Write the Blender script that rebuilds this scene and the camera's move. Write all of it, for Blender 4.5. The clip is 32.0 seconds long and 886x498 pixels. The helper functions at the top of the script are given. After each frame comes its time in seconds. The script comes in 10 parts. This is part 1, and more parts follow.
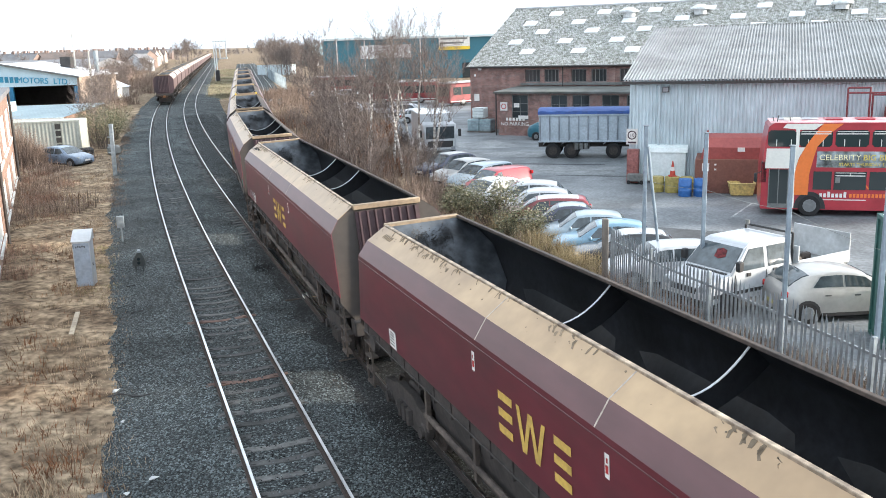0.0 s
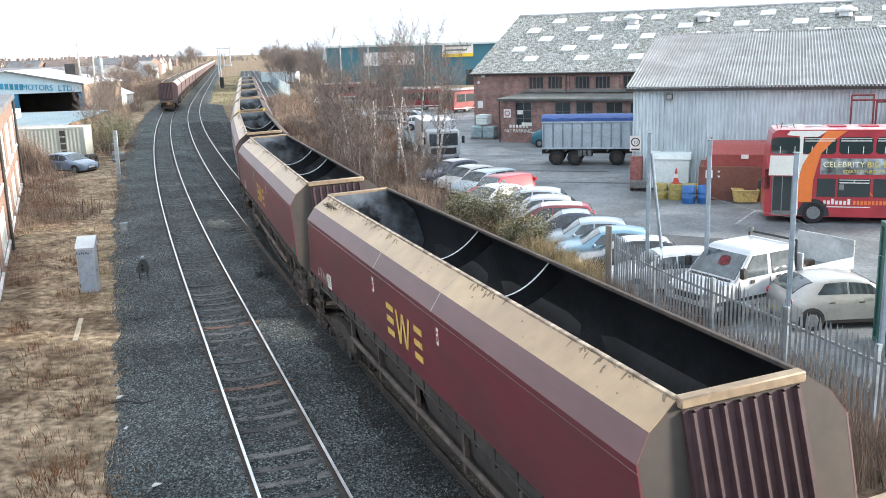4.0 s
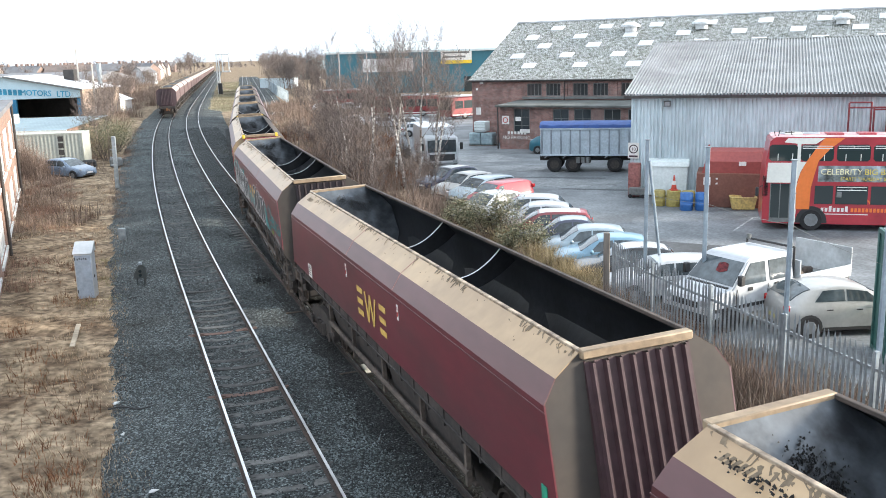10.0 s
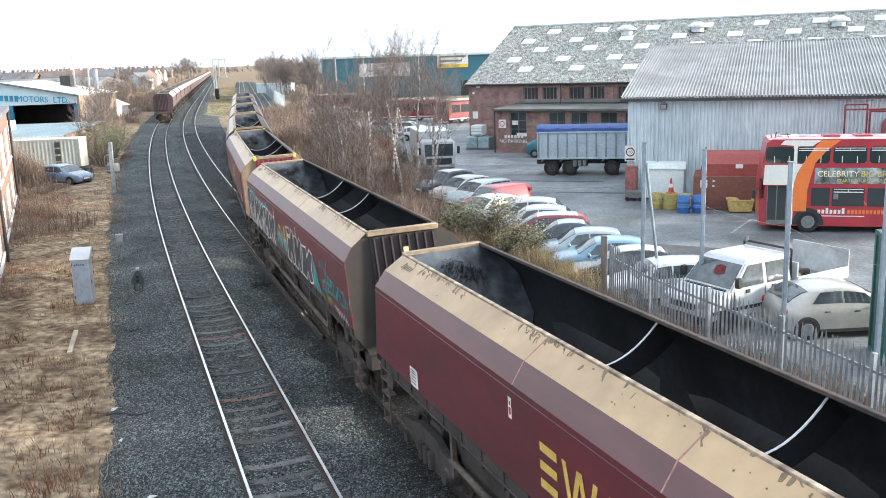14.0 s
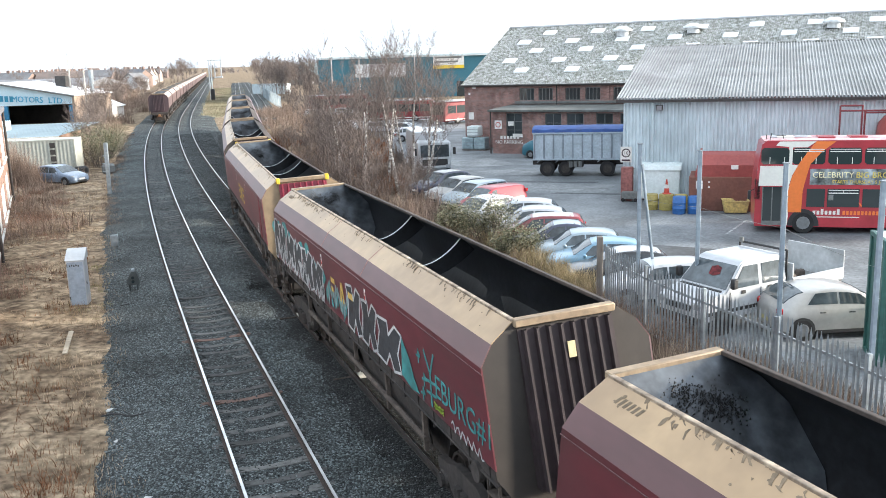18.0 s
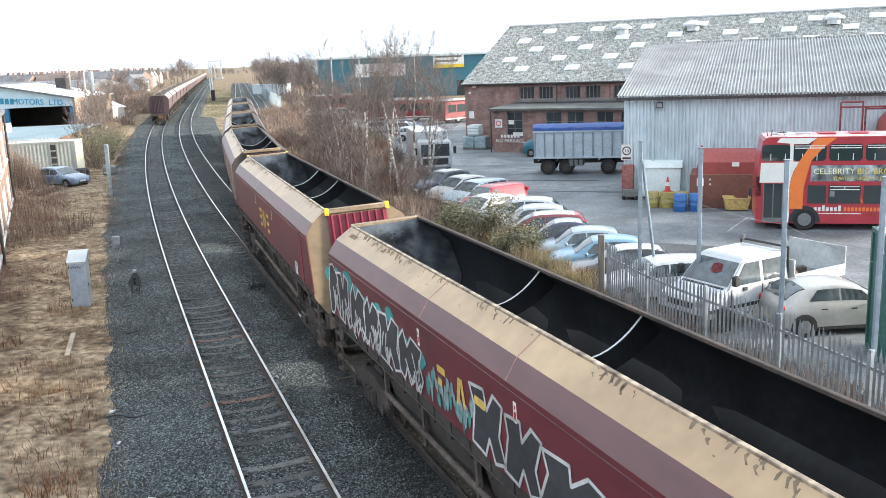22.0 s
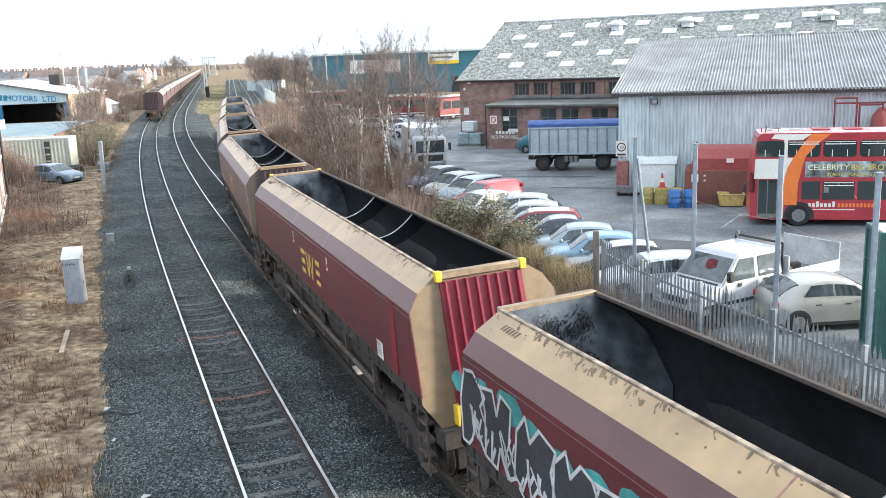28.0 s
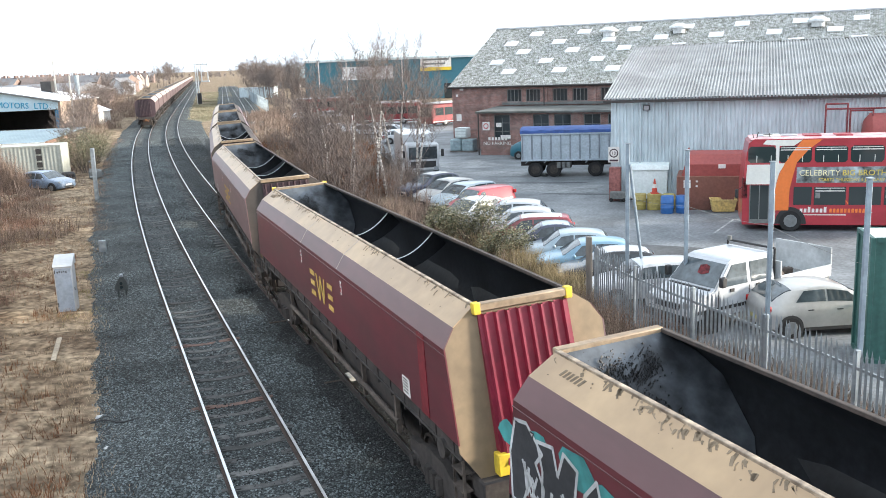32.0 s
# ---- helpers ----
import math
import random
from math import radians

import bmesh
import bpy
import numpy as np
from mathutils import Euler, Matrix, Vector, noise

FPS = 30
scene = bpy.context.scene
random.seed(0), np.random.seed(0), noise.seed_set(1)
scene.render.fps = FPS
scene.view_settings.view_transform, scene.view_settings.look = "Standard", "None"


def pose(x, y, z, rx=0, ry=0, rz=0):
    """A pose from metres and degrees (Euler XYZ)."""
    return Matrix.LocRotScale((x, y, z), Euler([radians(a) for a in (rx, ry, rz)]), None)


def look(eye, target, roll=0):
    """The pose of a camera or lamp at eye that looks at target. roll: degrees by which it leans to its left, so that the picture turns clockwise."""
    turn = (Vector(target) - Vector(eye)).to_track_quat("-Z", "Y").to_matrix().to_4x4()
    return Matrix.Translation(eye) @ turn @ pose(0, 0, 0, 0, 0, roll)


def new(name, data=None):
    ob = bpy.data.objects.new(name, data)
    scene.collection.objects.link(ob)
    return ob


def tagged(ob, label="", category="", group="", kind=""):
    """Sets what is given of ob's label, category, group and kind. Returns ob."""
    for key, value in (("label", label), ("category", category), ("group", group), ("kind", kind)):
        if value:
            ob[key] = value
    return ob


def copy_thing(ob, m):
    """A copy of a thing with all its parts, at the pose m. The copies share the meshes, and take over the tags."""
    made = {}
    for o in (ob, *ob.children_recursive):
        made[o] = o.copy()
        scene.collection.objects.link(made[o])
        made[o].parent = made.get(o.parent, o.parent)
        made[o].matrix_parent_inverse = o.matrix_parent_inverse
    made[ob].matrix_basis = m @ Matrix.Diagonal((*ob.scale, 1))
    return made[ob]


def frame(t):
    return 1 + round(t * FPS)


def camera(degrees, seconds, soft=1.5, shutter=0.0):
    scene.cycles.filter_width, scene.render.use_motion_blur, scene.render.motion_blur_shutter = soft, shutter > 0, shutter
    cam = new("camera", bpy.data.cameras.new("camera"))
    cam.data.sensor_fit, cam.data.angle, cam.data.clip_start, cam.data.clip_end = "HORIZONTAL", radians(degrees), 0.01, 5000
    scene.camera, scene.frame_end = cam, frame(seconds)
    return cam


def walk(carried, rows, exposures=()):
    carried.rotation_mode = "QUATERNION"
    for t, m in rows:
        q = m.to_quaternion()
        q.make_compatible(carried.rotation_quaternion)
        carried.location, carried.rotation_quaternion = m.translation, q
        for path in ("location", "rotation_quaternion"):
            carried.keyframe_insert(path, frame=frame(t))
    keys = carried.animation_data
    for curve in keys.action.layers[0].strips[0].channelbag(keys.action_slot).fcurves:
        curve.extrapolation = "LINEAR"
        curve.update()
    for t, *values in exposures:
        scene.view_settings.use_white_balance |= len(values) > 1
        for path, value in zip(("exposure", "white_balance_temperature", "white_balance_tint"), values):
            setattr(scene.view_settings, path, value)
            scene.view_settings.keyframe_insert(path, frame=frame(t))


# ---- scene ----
EXPO = 1.6
cam = camera(52.2, 32.0, soft=0.9)
EYE_Z = 7.67


def aim(yaw, pitch, roll):
    """The camera's pose on the bridge: yaw to the left, pitch up, roll, in degrees."""
    return pose(0, 0, EYE_Z, 90 + pitch, 0, yaw) @ pose(0, 0, 0, 0, 0, roll)


walk(cam, [
    (0, aim(-0.012, -13.003, -1.689)), (0.5, aim(0.13, -13.071, -1.699)), (1, aim(0.135, -13.03, -1.655)),
    (1.5, aim(0.125, -12.964, -1.633)), (2, aim(0.119, -12.848, -1.629)), (2.5, aim(0.154, -12.758, -1.696)),
    (3, aim(0.181, -12.684, -1.652)), (3.5, aim(0.197, -12.626, -1.701)), (5.5, aim(0.18, -12.346, -1.594)),
    (6, aim(0.196, -12.274, -1.647)), (6.5, aim(0.176, -12.239, -1.593)), (7, aim(0.215, -12.197, -1.611)),
    (7.5, aim(0.154, -12.159, -1.531)), (8, aim(0.111, -12.157, -1.517)), (8.5, aim(0.049, -12.156, -1.484)),
    (9, aim(-0, -12.158, -1.467)), (9.5, aim(0.045, -12.183, -1.559)), (10, aim(0.056, -12.165, -1.532)),
    (10.5, aim(0.005, -12.051, -1.485)), (11, aim(0.016, -12.017, -1.661)), (11.5, aim(-0.043, -11.962, -1.676)),
    (12, aim(-0.054, -11.897, -1.794)), (12.5, aim(-0.061, -11.875, -1.821)), (13, aim(-0.077, -11.89, -1.818)),
    (13.5, aim(-0.084, -11.935, -1.763)), (14, aim(-0.112, -11.919, -1.811)), (14.5, aim(-0.141, -11.88, -1.78)),
    (16.5, aim(-0.187, -11.869, -1.79)), (17, aim(-0.271, -11.865, -1.773)), (17.5, aim(-0.349, -11.851, -1.744)),
    (18, aim(-0.38, -11.875, -1.742)), (18.5, aim(-0.367, -11.904, -1.883)), (19, aim(-0.253, -11.977, -2.109)),
    (19.5, aim(-0.216, -12.036, -2.082)), (20, aim(-0.243, -11.984, -2.068)), (20.5, aim(-0.315, -11.949, -2.055)),
    (21, aim(-0.32, -11.919, -2.114)), (21.5, aim(-0.348, -11.898, -2.156)), (22, aim(-0.295, -11.923, -2.165)),
    (22.5, aim(-0.184, -11.948, -2.211)), (23, aim(-0.19, -11.969, -2.183)), (23.5, aim(-0.256, -11.92, -2.158)),
    (24, aim(-0.277, -11.949, -1.949)), (24.5, aim(-0.27, -11.931, -2.004)), (25, aim(-0.27, -11.962, -1.981)),
    (25.5, aim(-0.183, -12.108, -1.939)), (27.5, aim(-0.476, -12.225, -2.17)), (28, aim(-0.609, -12.158, -2.184)),
    (28.5, aim(-0.713, -12.11, -2.114)), (29, aim(-0.852, -11.973, -2.134)), (29.5, aim(-0.949, -11.908, -2.154)),
    (30, aim(-1.036, -11.894, -2.228)), (30.5, aim(-1.029, -11.877, -2.251)), (31, aim(-1.031, -11.832, -2.224)),
    (31.5, aim(-1.084, -11.795, -2.208)), (32, aim(-1.077, -11.778, -2.248)),
], [(0, EXPO), (32, EXPO)])

# ---- light ----
SUN_TO = Vector((1.0, -0.03, 0.265)).normalized()
SUN_ELEV = math.asin(SUN_TO.z)
SUN_AZ = math.atan2(SUN_TO.x, SUN_TO.y)
world = bpy.data.worlds.new("hazy_winter_sky")
scene.world = world
world.use_nodes = True
wn = world.node_tree.nodes
wl = world.node_tree.links
wn.clear()
w_out = wn.new("ShaderNodeOutputWorld")
w_bg = wn.new("ShaderNodeBackground")
w_sky = wn.new("ShaderNodeTexSky")
w_sky.sky_type = "NISHITA"
w_sky.sun_disc = False
w_sky.sun_elevation = SUN_ELEV
w_sky.sun_rotation = SUN_AZ
w_sky.altitude = 20
w_sky.air_density = 1.0
w_sky.dust_density = 4.0
w_sky.ozone_density = 1.0
w_hsv = wn.new("ShaderNodeHueSaturation")
w_hsv.inputs["Saturation"].default_value = 0.30
w_mix = wn.new("ShaderNodeMix")
w_mix.data_type = "RGBA"
w_mix.inputs["Factor"].default_value = 0.6
w_mix.inputs[7].default_value = (10.1, 11.6, 13.2, 1)
wl.new(w_sky.outputs["Color"], w_hsv.inputs["Color"])
wl.new(w_hsv.outputs["Color"], w_mix.inputs[6])
wl.new(w_mix.outputs[2], w_bg.inputs["Color"])
wl.new(w_bg.outputs["Background"], w_out.inputs["Surface"])
w_bg.inputs["Strength"].default_value = 0.073
sun = new("sun", bpy.data.lights.new("sun", "SUN"))
sun.data.energy = 3.0
sun.data.angle = radians(9.0)
sun.data.color = (1.0, 0.90, 0.76)
sun.matrix_world = look(SUN_TO * 200, (0, 0, 0))

# ---- materials ----
MATS = {}


def material(name, base, rough=0.7, metal=0.0, vary=0.25, grain=8.0, stain=0.6, bump=0.15, second=None,
             island=0.0, obj=False, spec=0.5, bump_scale=None, pieces=0.0, stretch=(1, 1, 1), coat=0.0):
    """A procedural surface: base colour, varied by grain and by larger stains towards a second colour."""
    if name in MATS:
        return MATS[name]
    m = bpy.data.materials.new(name)
    m.use_nodes = True
    n, l = m.node_tree.nodes, m.node_tree.links
    bsdf = n["Principled BSDF"]
    bsdf.inputs["Roughness"].default_value = rough
    bsdf.inputs["Metallic"].default_value = metal
    bsdf.inputs["Specular IOR Level"].default_value = spec
    bsdf.inputs["Coat Weight"].default_value = coat
    bsdf.inputs["Coat Roughness"].default_value = 0.08
    tc = n.new("ShaderNodeTexCoord")
    mp = n.new("ShaderNodeMapping")
    mp.inputs["Scale"].default_value = stretch
    if obj:
        l.new(tc.outputs["Object"], mp.inputs["Vector"])
    else:
        geo = n.new("ShaderNodeNewGeometry")
        l.new(geo.outputs["Position"], mp.inputs["Vector"])
    fine = n.new("ShaderNodeTexNoise")
    fine.inputs["Scale"].default_value = grain
    fine.inputs["Detail"].default_value = 4
    big = n.new("ShaderNodeTexNoise")
    big.inputs["Scale"].default_value = stain
    big.inputs["Detail"].default_value = 5
    big.inputs["Roughness"].default_value = 0.62
    l.new(mp.outputs["Vector"], fine.inputs["Vector"])
    l.new(mp.outputs["Vector"], big.inputs["Vector"])
    b = Vector(base)
    s = Vector(second) if second else b * 0.6
    ramp = n.new("ShaderNodeValToRGB")
    ramp.color_ramp.elements[0].position = 0.38
    ramp.color_ramp.elements[1].position = 0.64
    ramp.color_ramp.elements[0].color = (*s, 1)
    ramp.color_ramp.elements[1].color = (*b, 1)
    l.new(big.outputs["Fac"], ramp.inputs["Fac"])
    mul = n.new("ShaderNodeMapRange")
    mul.inputs["From Min"].default_value = 0.3
    mul.inputs["From Max"].default_value = 0.7
    mul.inputs["To Min"].default_value = 1 - vary
    mul.inputs["To Max"].default_value = 1 + vary
    l.new(fine.outputs["Fac"], mul.inputs["Value"])
    value = mul.outputs["Result"]
    if pieces > 0 or island > 0:
        if pieces > 0:
            oi = n.new("ShaderNodeObjectInfo")
            src = oi.outputs["Random"]
        else:
            gi = n.new("ShaderNodeNewGeometry")
            src = gi.outputs["Random Per Island"]
        rr = n.new("ShaderNodeMapRange")
        k = max(pieces, island)
        rr.inputs["To Min"].default_value = 1 - k
        rr.inputs["To Max"].default_value = 1 + k
        l.new(src, rr.inputs["Value"])
        mm = n.new("ShaderNodeMath")
        mm.operation = "MULTIPLY"
        l.new(value, mm.inputs[0])
        l.new(rr.outputs["Result"], mm.inputs[1])
        value = mm.outputs["Value"]
    tint = n.new("ShaderNodeVectorMath")
    tint.operation = "SCALE"
    l.new(ramp.outputs["Color"], tint.inputs[0])
    l.new(value, tint.inputs["Scale"])
    l.new(tint.outputs["Vector"], bsdf.inputs["Base Color"])
    if bump > 0:
        bp = n.new("ShaderNodeBump")
        bp.inputs["Strength"].default_value = bump
        bp.inputs["Distance"].default_value = 0.02
        if bump_scale:
            fb = n.new("ShaderNodeTexNoise")
            fb.inputs["Scale"].default_value = bump_scale
            fb.inputs["Detail"].default_value = 3
            l.new(mp.outputs["Vector"], fb.inputs["Vector"])
            l.new(fb.outputs["Fac"], bp.inputs["Height"])
        else:
            l.new(fine.outputs["Fac"], bp.inputs["Height"])
        l.new(bp.outputs["Normal"], bsdf.inputs["Normal"])
    MATS[name] = m
    return m


def glass(name, tint=(0.03, 0.04, 0.045), rough=0.06):
    """Dark window glass seen from outside: a glossy dark pane."""
    if name in MATS:
        return MATS[name]
    m = bpy.data.materials.new(name)
    m.use_nodes = True
    b = m.node_tree.nodes["Principled BSDF"]
    b.inputs["Base Color"].default_value = (*tint, 1)
    b.inputs["Roughness"].default_value = rough
    b.inputs["Specular IOR Level"].default_value = 0.7
    MATS[name] = m
    return m




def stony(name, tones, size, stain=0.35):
    """Packed crushed stone: cells of the stones' size, each with a tone of its own, crevice shade painted between them,
    wide stains.
    """
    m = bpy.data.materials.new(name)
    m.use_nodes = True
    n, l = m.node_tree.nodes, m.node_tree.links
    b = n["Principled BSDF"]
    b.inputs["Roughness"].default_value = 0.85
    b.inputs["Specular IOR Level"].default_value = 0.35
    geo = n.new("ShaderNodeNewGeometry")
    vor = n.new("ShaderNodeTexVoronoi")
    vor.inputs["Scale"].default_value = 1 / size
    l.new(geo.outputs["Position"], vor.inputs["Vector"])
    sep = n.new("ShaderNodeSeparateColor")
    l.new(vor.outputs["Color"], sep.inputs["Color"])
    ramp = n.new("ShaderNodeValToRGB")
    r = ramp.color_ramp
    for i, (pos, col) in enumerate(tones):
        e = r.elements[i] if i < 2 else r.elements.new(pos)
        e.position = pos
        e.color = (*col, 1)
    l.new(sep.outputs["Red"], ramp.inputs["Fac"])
    # painted crevice shade: colour drops to 0.3 between the stones
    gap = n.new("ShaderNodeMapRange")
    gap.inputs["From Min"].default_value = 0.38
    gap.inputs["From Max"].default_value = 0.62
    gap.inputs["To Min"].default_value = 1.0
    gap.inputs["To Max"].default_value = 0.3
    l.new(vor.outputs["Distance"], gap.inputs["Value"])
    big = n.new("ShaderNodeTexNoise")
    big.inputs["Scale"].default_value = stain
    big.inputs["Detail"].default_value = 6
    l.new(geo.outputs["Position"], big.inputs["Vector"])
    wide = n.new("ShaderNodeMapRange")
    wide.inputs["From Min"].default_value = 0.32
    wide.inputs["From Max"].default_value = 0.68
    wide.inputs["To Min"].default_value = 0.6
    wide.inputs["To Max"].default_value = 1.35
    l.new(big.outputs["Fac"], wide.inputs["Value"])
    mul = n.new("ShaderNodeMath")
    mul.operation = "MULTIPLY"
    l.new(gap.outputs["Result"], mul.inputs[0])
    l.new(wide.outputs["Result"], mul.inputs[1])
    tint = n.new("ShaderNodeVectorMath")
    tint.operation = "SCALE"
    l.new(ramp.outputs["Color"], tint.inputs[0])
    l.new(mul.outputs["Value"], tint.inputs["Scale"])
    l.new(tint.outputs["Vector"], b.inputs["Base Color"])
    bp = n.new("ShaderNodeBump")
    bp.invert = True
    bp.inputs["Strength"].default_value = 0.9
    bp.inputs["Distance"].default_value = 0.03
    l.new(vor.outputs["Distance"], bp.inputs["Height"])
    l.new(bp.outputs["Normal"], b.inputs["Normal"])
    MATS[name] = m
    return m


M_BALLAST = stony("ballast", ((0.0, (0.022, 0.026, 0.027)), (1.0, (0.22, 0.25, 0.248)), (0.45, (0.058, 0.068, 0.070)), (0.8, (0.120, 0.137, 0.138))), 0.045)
M_STONE = material("ballast_stone", (0.150, 0.172, 0.176), 0.9, vary=0.2, grain=12, stain=0.35, second=(0.085, 0.098, 0.100), island=0.75, spec=0.3)
M_STONE_GRIMED = material("coal_grimed_stone", (0.062, 0.068, 0.070), 0.85, vary=0.2, grain=12, stain=0.6, second=(0.026, 0.028, 0.029), island=0.8, spec=0.35)
M_SLEEPER = material("sleeper_concrete", (0.120, 0.119, 0.115), 0.9, vary=0.35, grain=9, stain=0.9, second=(0.066, 0.066, 0.065), pieces=0.35)
M_RAILSIDE = material("rusty_rail", (0.062, 0.040, 0.033), 0.85, vary=0.3, grain=15, stain=1.5, second=(0.036, 0.026, 0.023))
M_RAILTOP = material("polished_rail", (0.78, 0.78, 0.79), 0.28, metal=1.0, vary=0.05, bump=0)
M_GRASS = material("dry_grass_ground", (0.35, 0.27, 0.185), 0.95, vary=0.6, grain=4.0, stain=0.9, bump=1.0, second=(0.13, 0.092, 0.062), spec=0.1)
M_ASPHALT = material("yard_asphalt", (0.225, 0.240, 0.252), 0.62, vary=0.25, grain=7, stain=0.3, bump=0.12, second=(0.115, 0.124, 0.132), spec=0.3)

# ---- mesh helpers ----


def mesh_of(name, bm, mat, smooth=False):
    me = bpy.data.meshes.new(name)
    bm.normal_update()
    for f in bm.faces:
        f.smooth = True
    if not smooth:
        for e in bm.edges:
            e.smooth = len(e.link_faces) == 2 and e.calc_face_angle(0) < 0.62
    bm.to_mesh(me)
    bm.free()
    me.materials.append(mat)
    return me


def part(name, bm, mat, parent=None, label="", at=None, smooth=False):
    """Links a bmesh (or a mesh made before) as one mesh object, under a thing or a part."""
    me = bm if isinstance(bm, bpy.types.Mesh) else mesh_of(name, bm, mat, smooth)
    ob = new(name, me)
    if parent is not None:
        ob.parent = parent
    if at is not None:
        ob.matrix_basis = at
    if label:
        ob["label"] = label
    return ob


def thing(name, label, category, at=None, group="", kind=""):
    ob = new(name)
    ob.empty_display_size = 0.2
    if at is not None:
        ob.matrix_basis = at
    return tagged(ob, label, category, group, kind)


def single(name, bm, mat, label, category, at=None, group="", kind="", smooth=False):
    return tagged(part(name, bm, mat, None, "", at, smooth), label, category, group, kind)


def box(bm, x0, x1, y0, y1, z0, z1, m=None):
    vs = [Vector((x, y, z)) for z in (z0, z1) for y in (y0, y1) for x in (x0, x1)]
    vs = [bm.verts.new(m @ v if m else v) for v in vs]
    for f in ((0, 2, 3, 1), (4, 5, 7, 6), (0, 1, 5, 4), (2, 6, 7, 3), (0, 4, 6, 2), (1, 3, 7, 5)):
        bm.faces.new([vs[i] for i in f])
    return bm


def cbox(bm, x0, x1, y0, y1, z0, z1, b=0.02, m=None):
    """A box with chamfered edges."""
    t = bmesh.new()
    for sx in (0, 1):
        for sy in (0, 1):
            for sz in (0, 1):
                c = [(x0, x1)[sx], (y0, y1)[sy], (z0, z1)[sz]]
                d = [b * (1 - 2 * s) for s in (sx, sy, sz)]
                for k in range(3):
                    p = [c[i] + (0 if i == k else d[i]) for i in range(3)]
                    t.verts.new(p)
    bmesh.ops.convex_hull(t, input=t.verts)
    join(bm, t, m)
    return bm


def join(bm, t, m=None):
    ids = {}
    for v in t.verts:
        ids[v] = bm.verts.new(m @ v.co if m else v.co)
    for f in t.faces:
        try:
            bm.faces.new([ids[v] for v in f.verts])
        except ValueError:
            pass
    t.free()
    return bm


def loft(bm, rings, close=True, caps=True, m=None):
    """Skins a row of rings of equal length."""
    rows = [[bm.verts.new(m @ Vector(p) if m else p) for p in r] for r in rings]
    k = len(rows[0])
    for a, b in zip(rows, rows[1:]):
        for i in range(k if close else k - 1):
            j = (i + 1) % k
            bm.faces.new((a[i], a[j], b[j], b[i]))
    if caps and close:
        bm.faces.new(rows[0][::-1])
        bm.faces.new(rows[-1])
    return bm


def prism(bm, poly, axis, a, b, m=None):
    """Extrudes a 2D outline from a to b along an axis; the outline's two numbers are the other axes in order."""
    def at(p, h):
        return {"x": (h, p[0], p[1]), "y": (p[0], h, p[1]), "z": (p[0], p[1], h)}[axis]
    loft(bm, [[at(p, a) for p in poly], [at(p, b) for p in poly]], m=m)
    return bm


def tube(bm, p, q, r, n=8, r2=None, m=None):
    p, q = Vector(p), Vector(q)
    d = (q - p).normalized()
    u = d.orthogonal().normalized()
    v = d.cross(u)
    r2 = r if r2 is None else r2
    ang = [2 * math.pi * i / n for i in range(n)]
    loft(bm, [[p + (u * math.cos(a) + v * math.sin(a)) * r for a in ang], [q + (u * math.cos(a) + v * math.sin(a)) * r2 for a in ang]], m=m)
    return bm


def slab(bm, pts, thick, m=None):
    """A flat sheet with thickness: pts its outline, thickened against its normal."""
    pts = [Vector(p) for p in pts]
    n = (pts[1] - pts[0]).cross(pts[-1] - pts[0]).normalized()
    loft(bm, [[p - n * thick for p in pts], pts], m=m)
    return bm


def letters(name, text, size, mat, at, parent=None, depth=0.004, align="CENTER"):
    cu = bpy.data.curves.new(name, "FONT")
    cu.body = text
    cu.size = size
    cu.extrude = depth
    cu.align_x = align
    cu.resolution_u = 3
    tmp = bpy.data.objects.new(name, cu)
    scene.collection.objects.link(tmp)
    dg = bpy.context.evaluated_depsgraph_get()
    me = bpy.data.meshes.new_from_object(tmp.evaluated_get(dg))
    bpy.data.objects.remove(tmp)
    me.materials.clear()
    me.materials.append(mat)
    ob = new(name, me)
    ob.parent = parent
    ob.matrix_basis = at
    return ob


def facing(x, y, z, dx, dy):
    """A frame at a wall: local x along (dx, dy), local y up, local z out of the wall (to the right-hand side of the way)."""
    d = Vector((dx, dy, 0)).normalized()
    n = Vector((d.y, -d.x, 0))
    m = Matrix((d, (0, 0, 1), n)).transposed().to_4x4()
    m.translation = (x, y, z)
    return m


def along(x, y, z, dx, dy):
    """A frame whose local x runs along (dx, dy), local y is to the left of it, z up."""
    return Matrix.Translation((x, y, z)) @ Matrix.Rotation(math.atan2(dy, dx), 4, "Z")


# ---- lines of the tracks ----
class Line:
    """A plan line x(y) given by its slope dx/dy at some y."""

    def __init__(self, y_ref, x_ref, ys, slopes, step=0.5):
        self.y = np.arange(-60, 900, step)
        m = np.interp(self.y, ys, slopes)
        x = np.cumsum(m) * step
        self.x = x - np.interp(y_ref, self.y, x) + x_ref
        self.s = np.r_[0, np.cumsum(np.hypot(np.diff(self.x), step))]
        self.s -= np.interp(0, self.y, self.s)

    def at_s(self, s, off=0.0, z=0.0):
        y, x = np.interp(s, self.s, self.y), np.interp(s, self.s, self.x)
        y2, x2 = np.interp(s + 0.5, self.s, self.y), np.interp(s + 0.5, self.s, self.x)
        d = Vector((x2 - x, y2 - y, 0)).normalized()
        return Vector((x + d.y * off, y - d.x * off, z)), d

    def x_at(self, y):
        return float(np.interp(y, self.y, self.x))


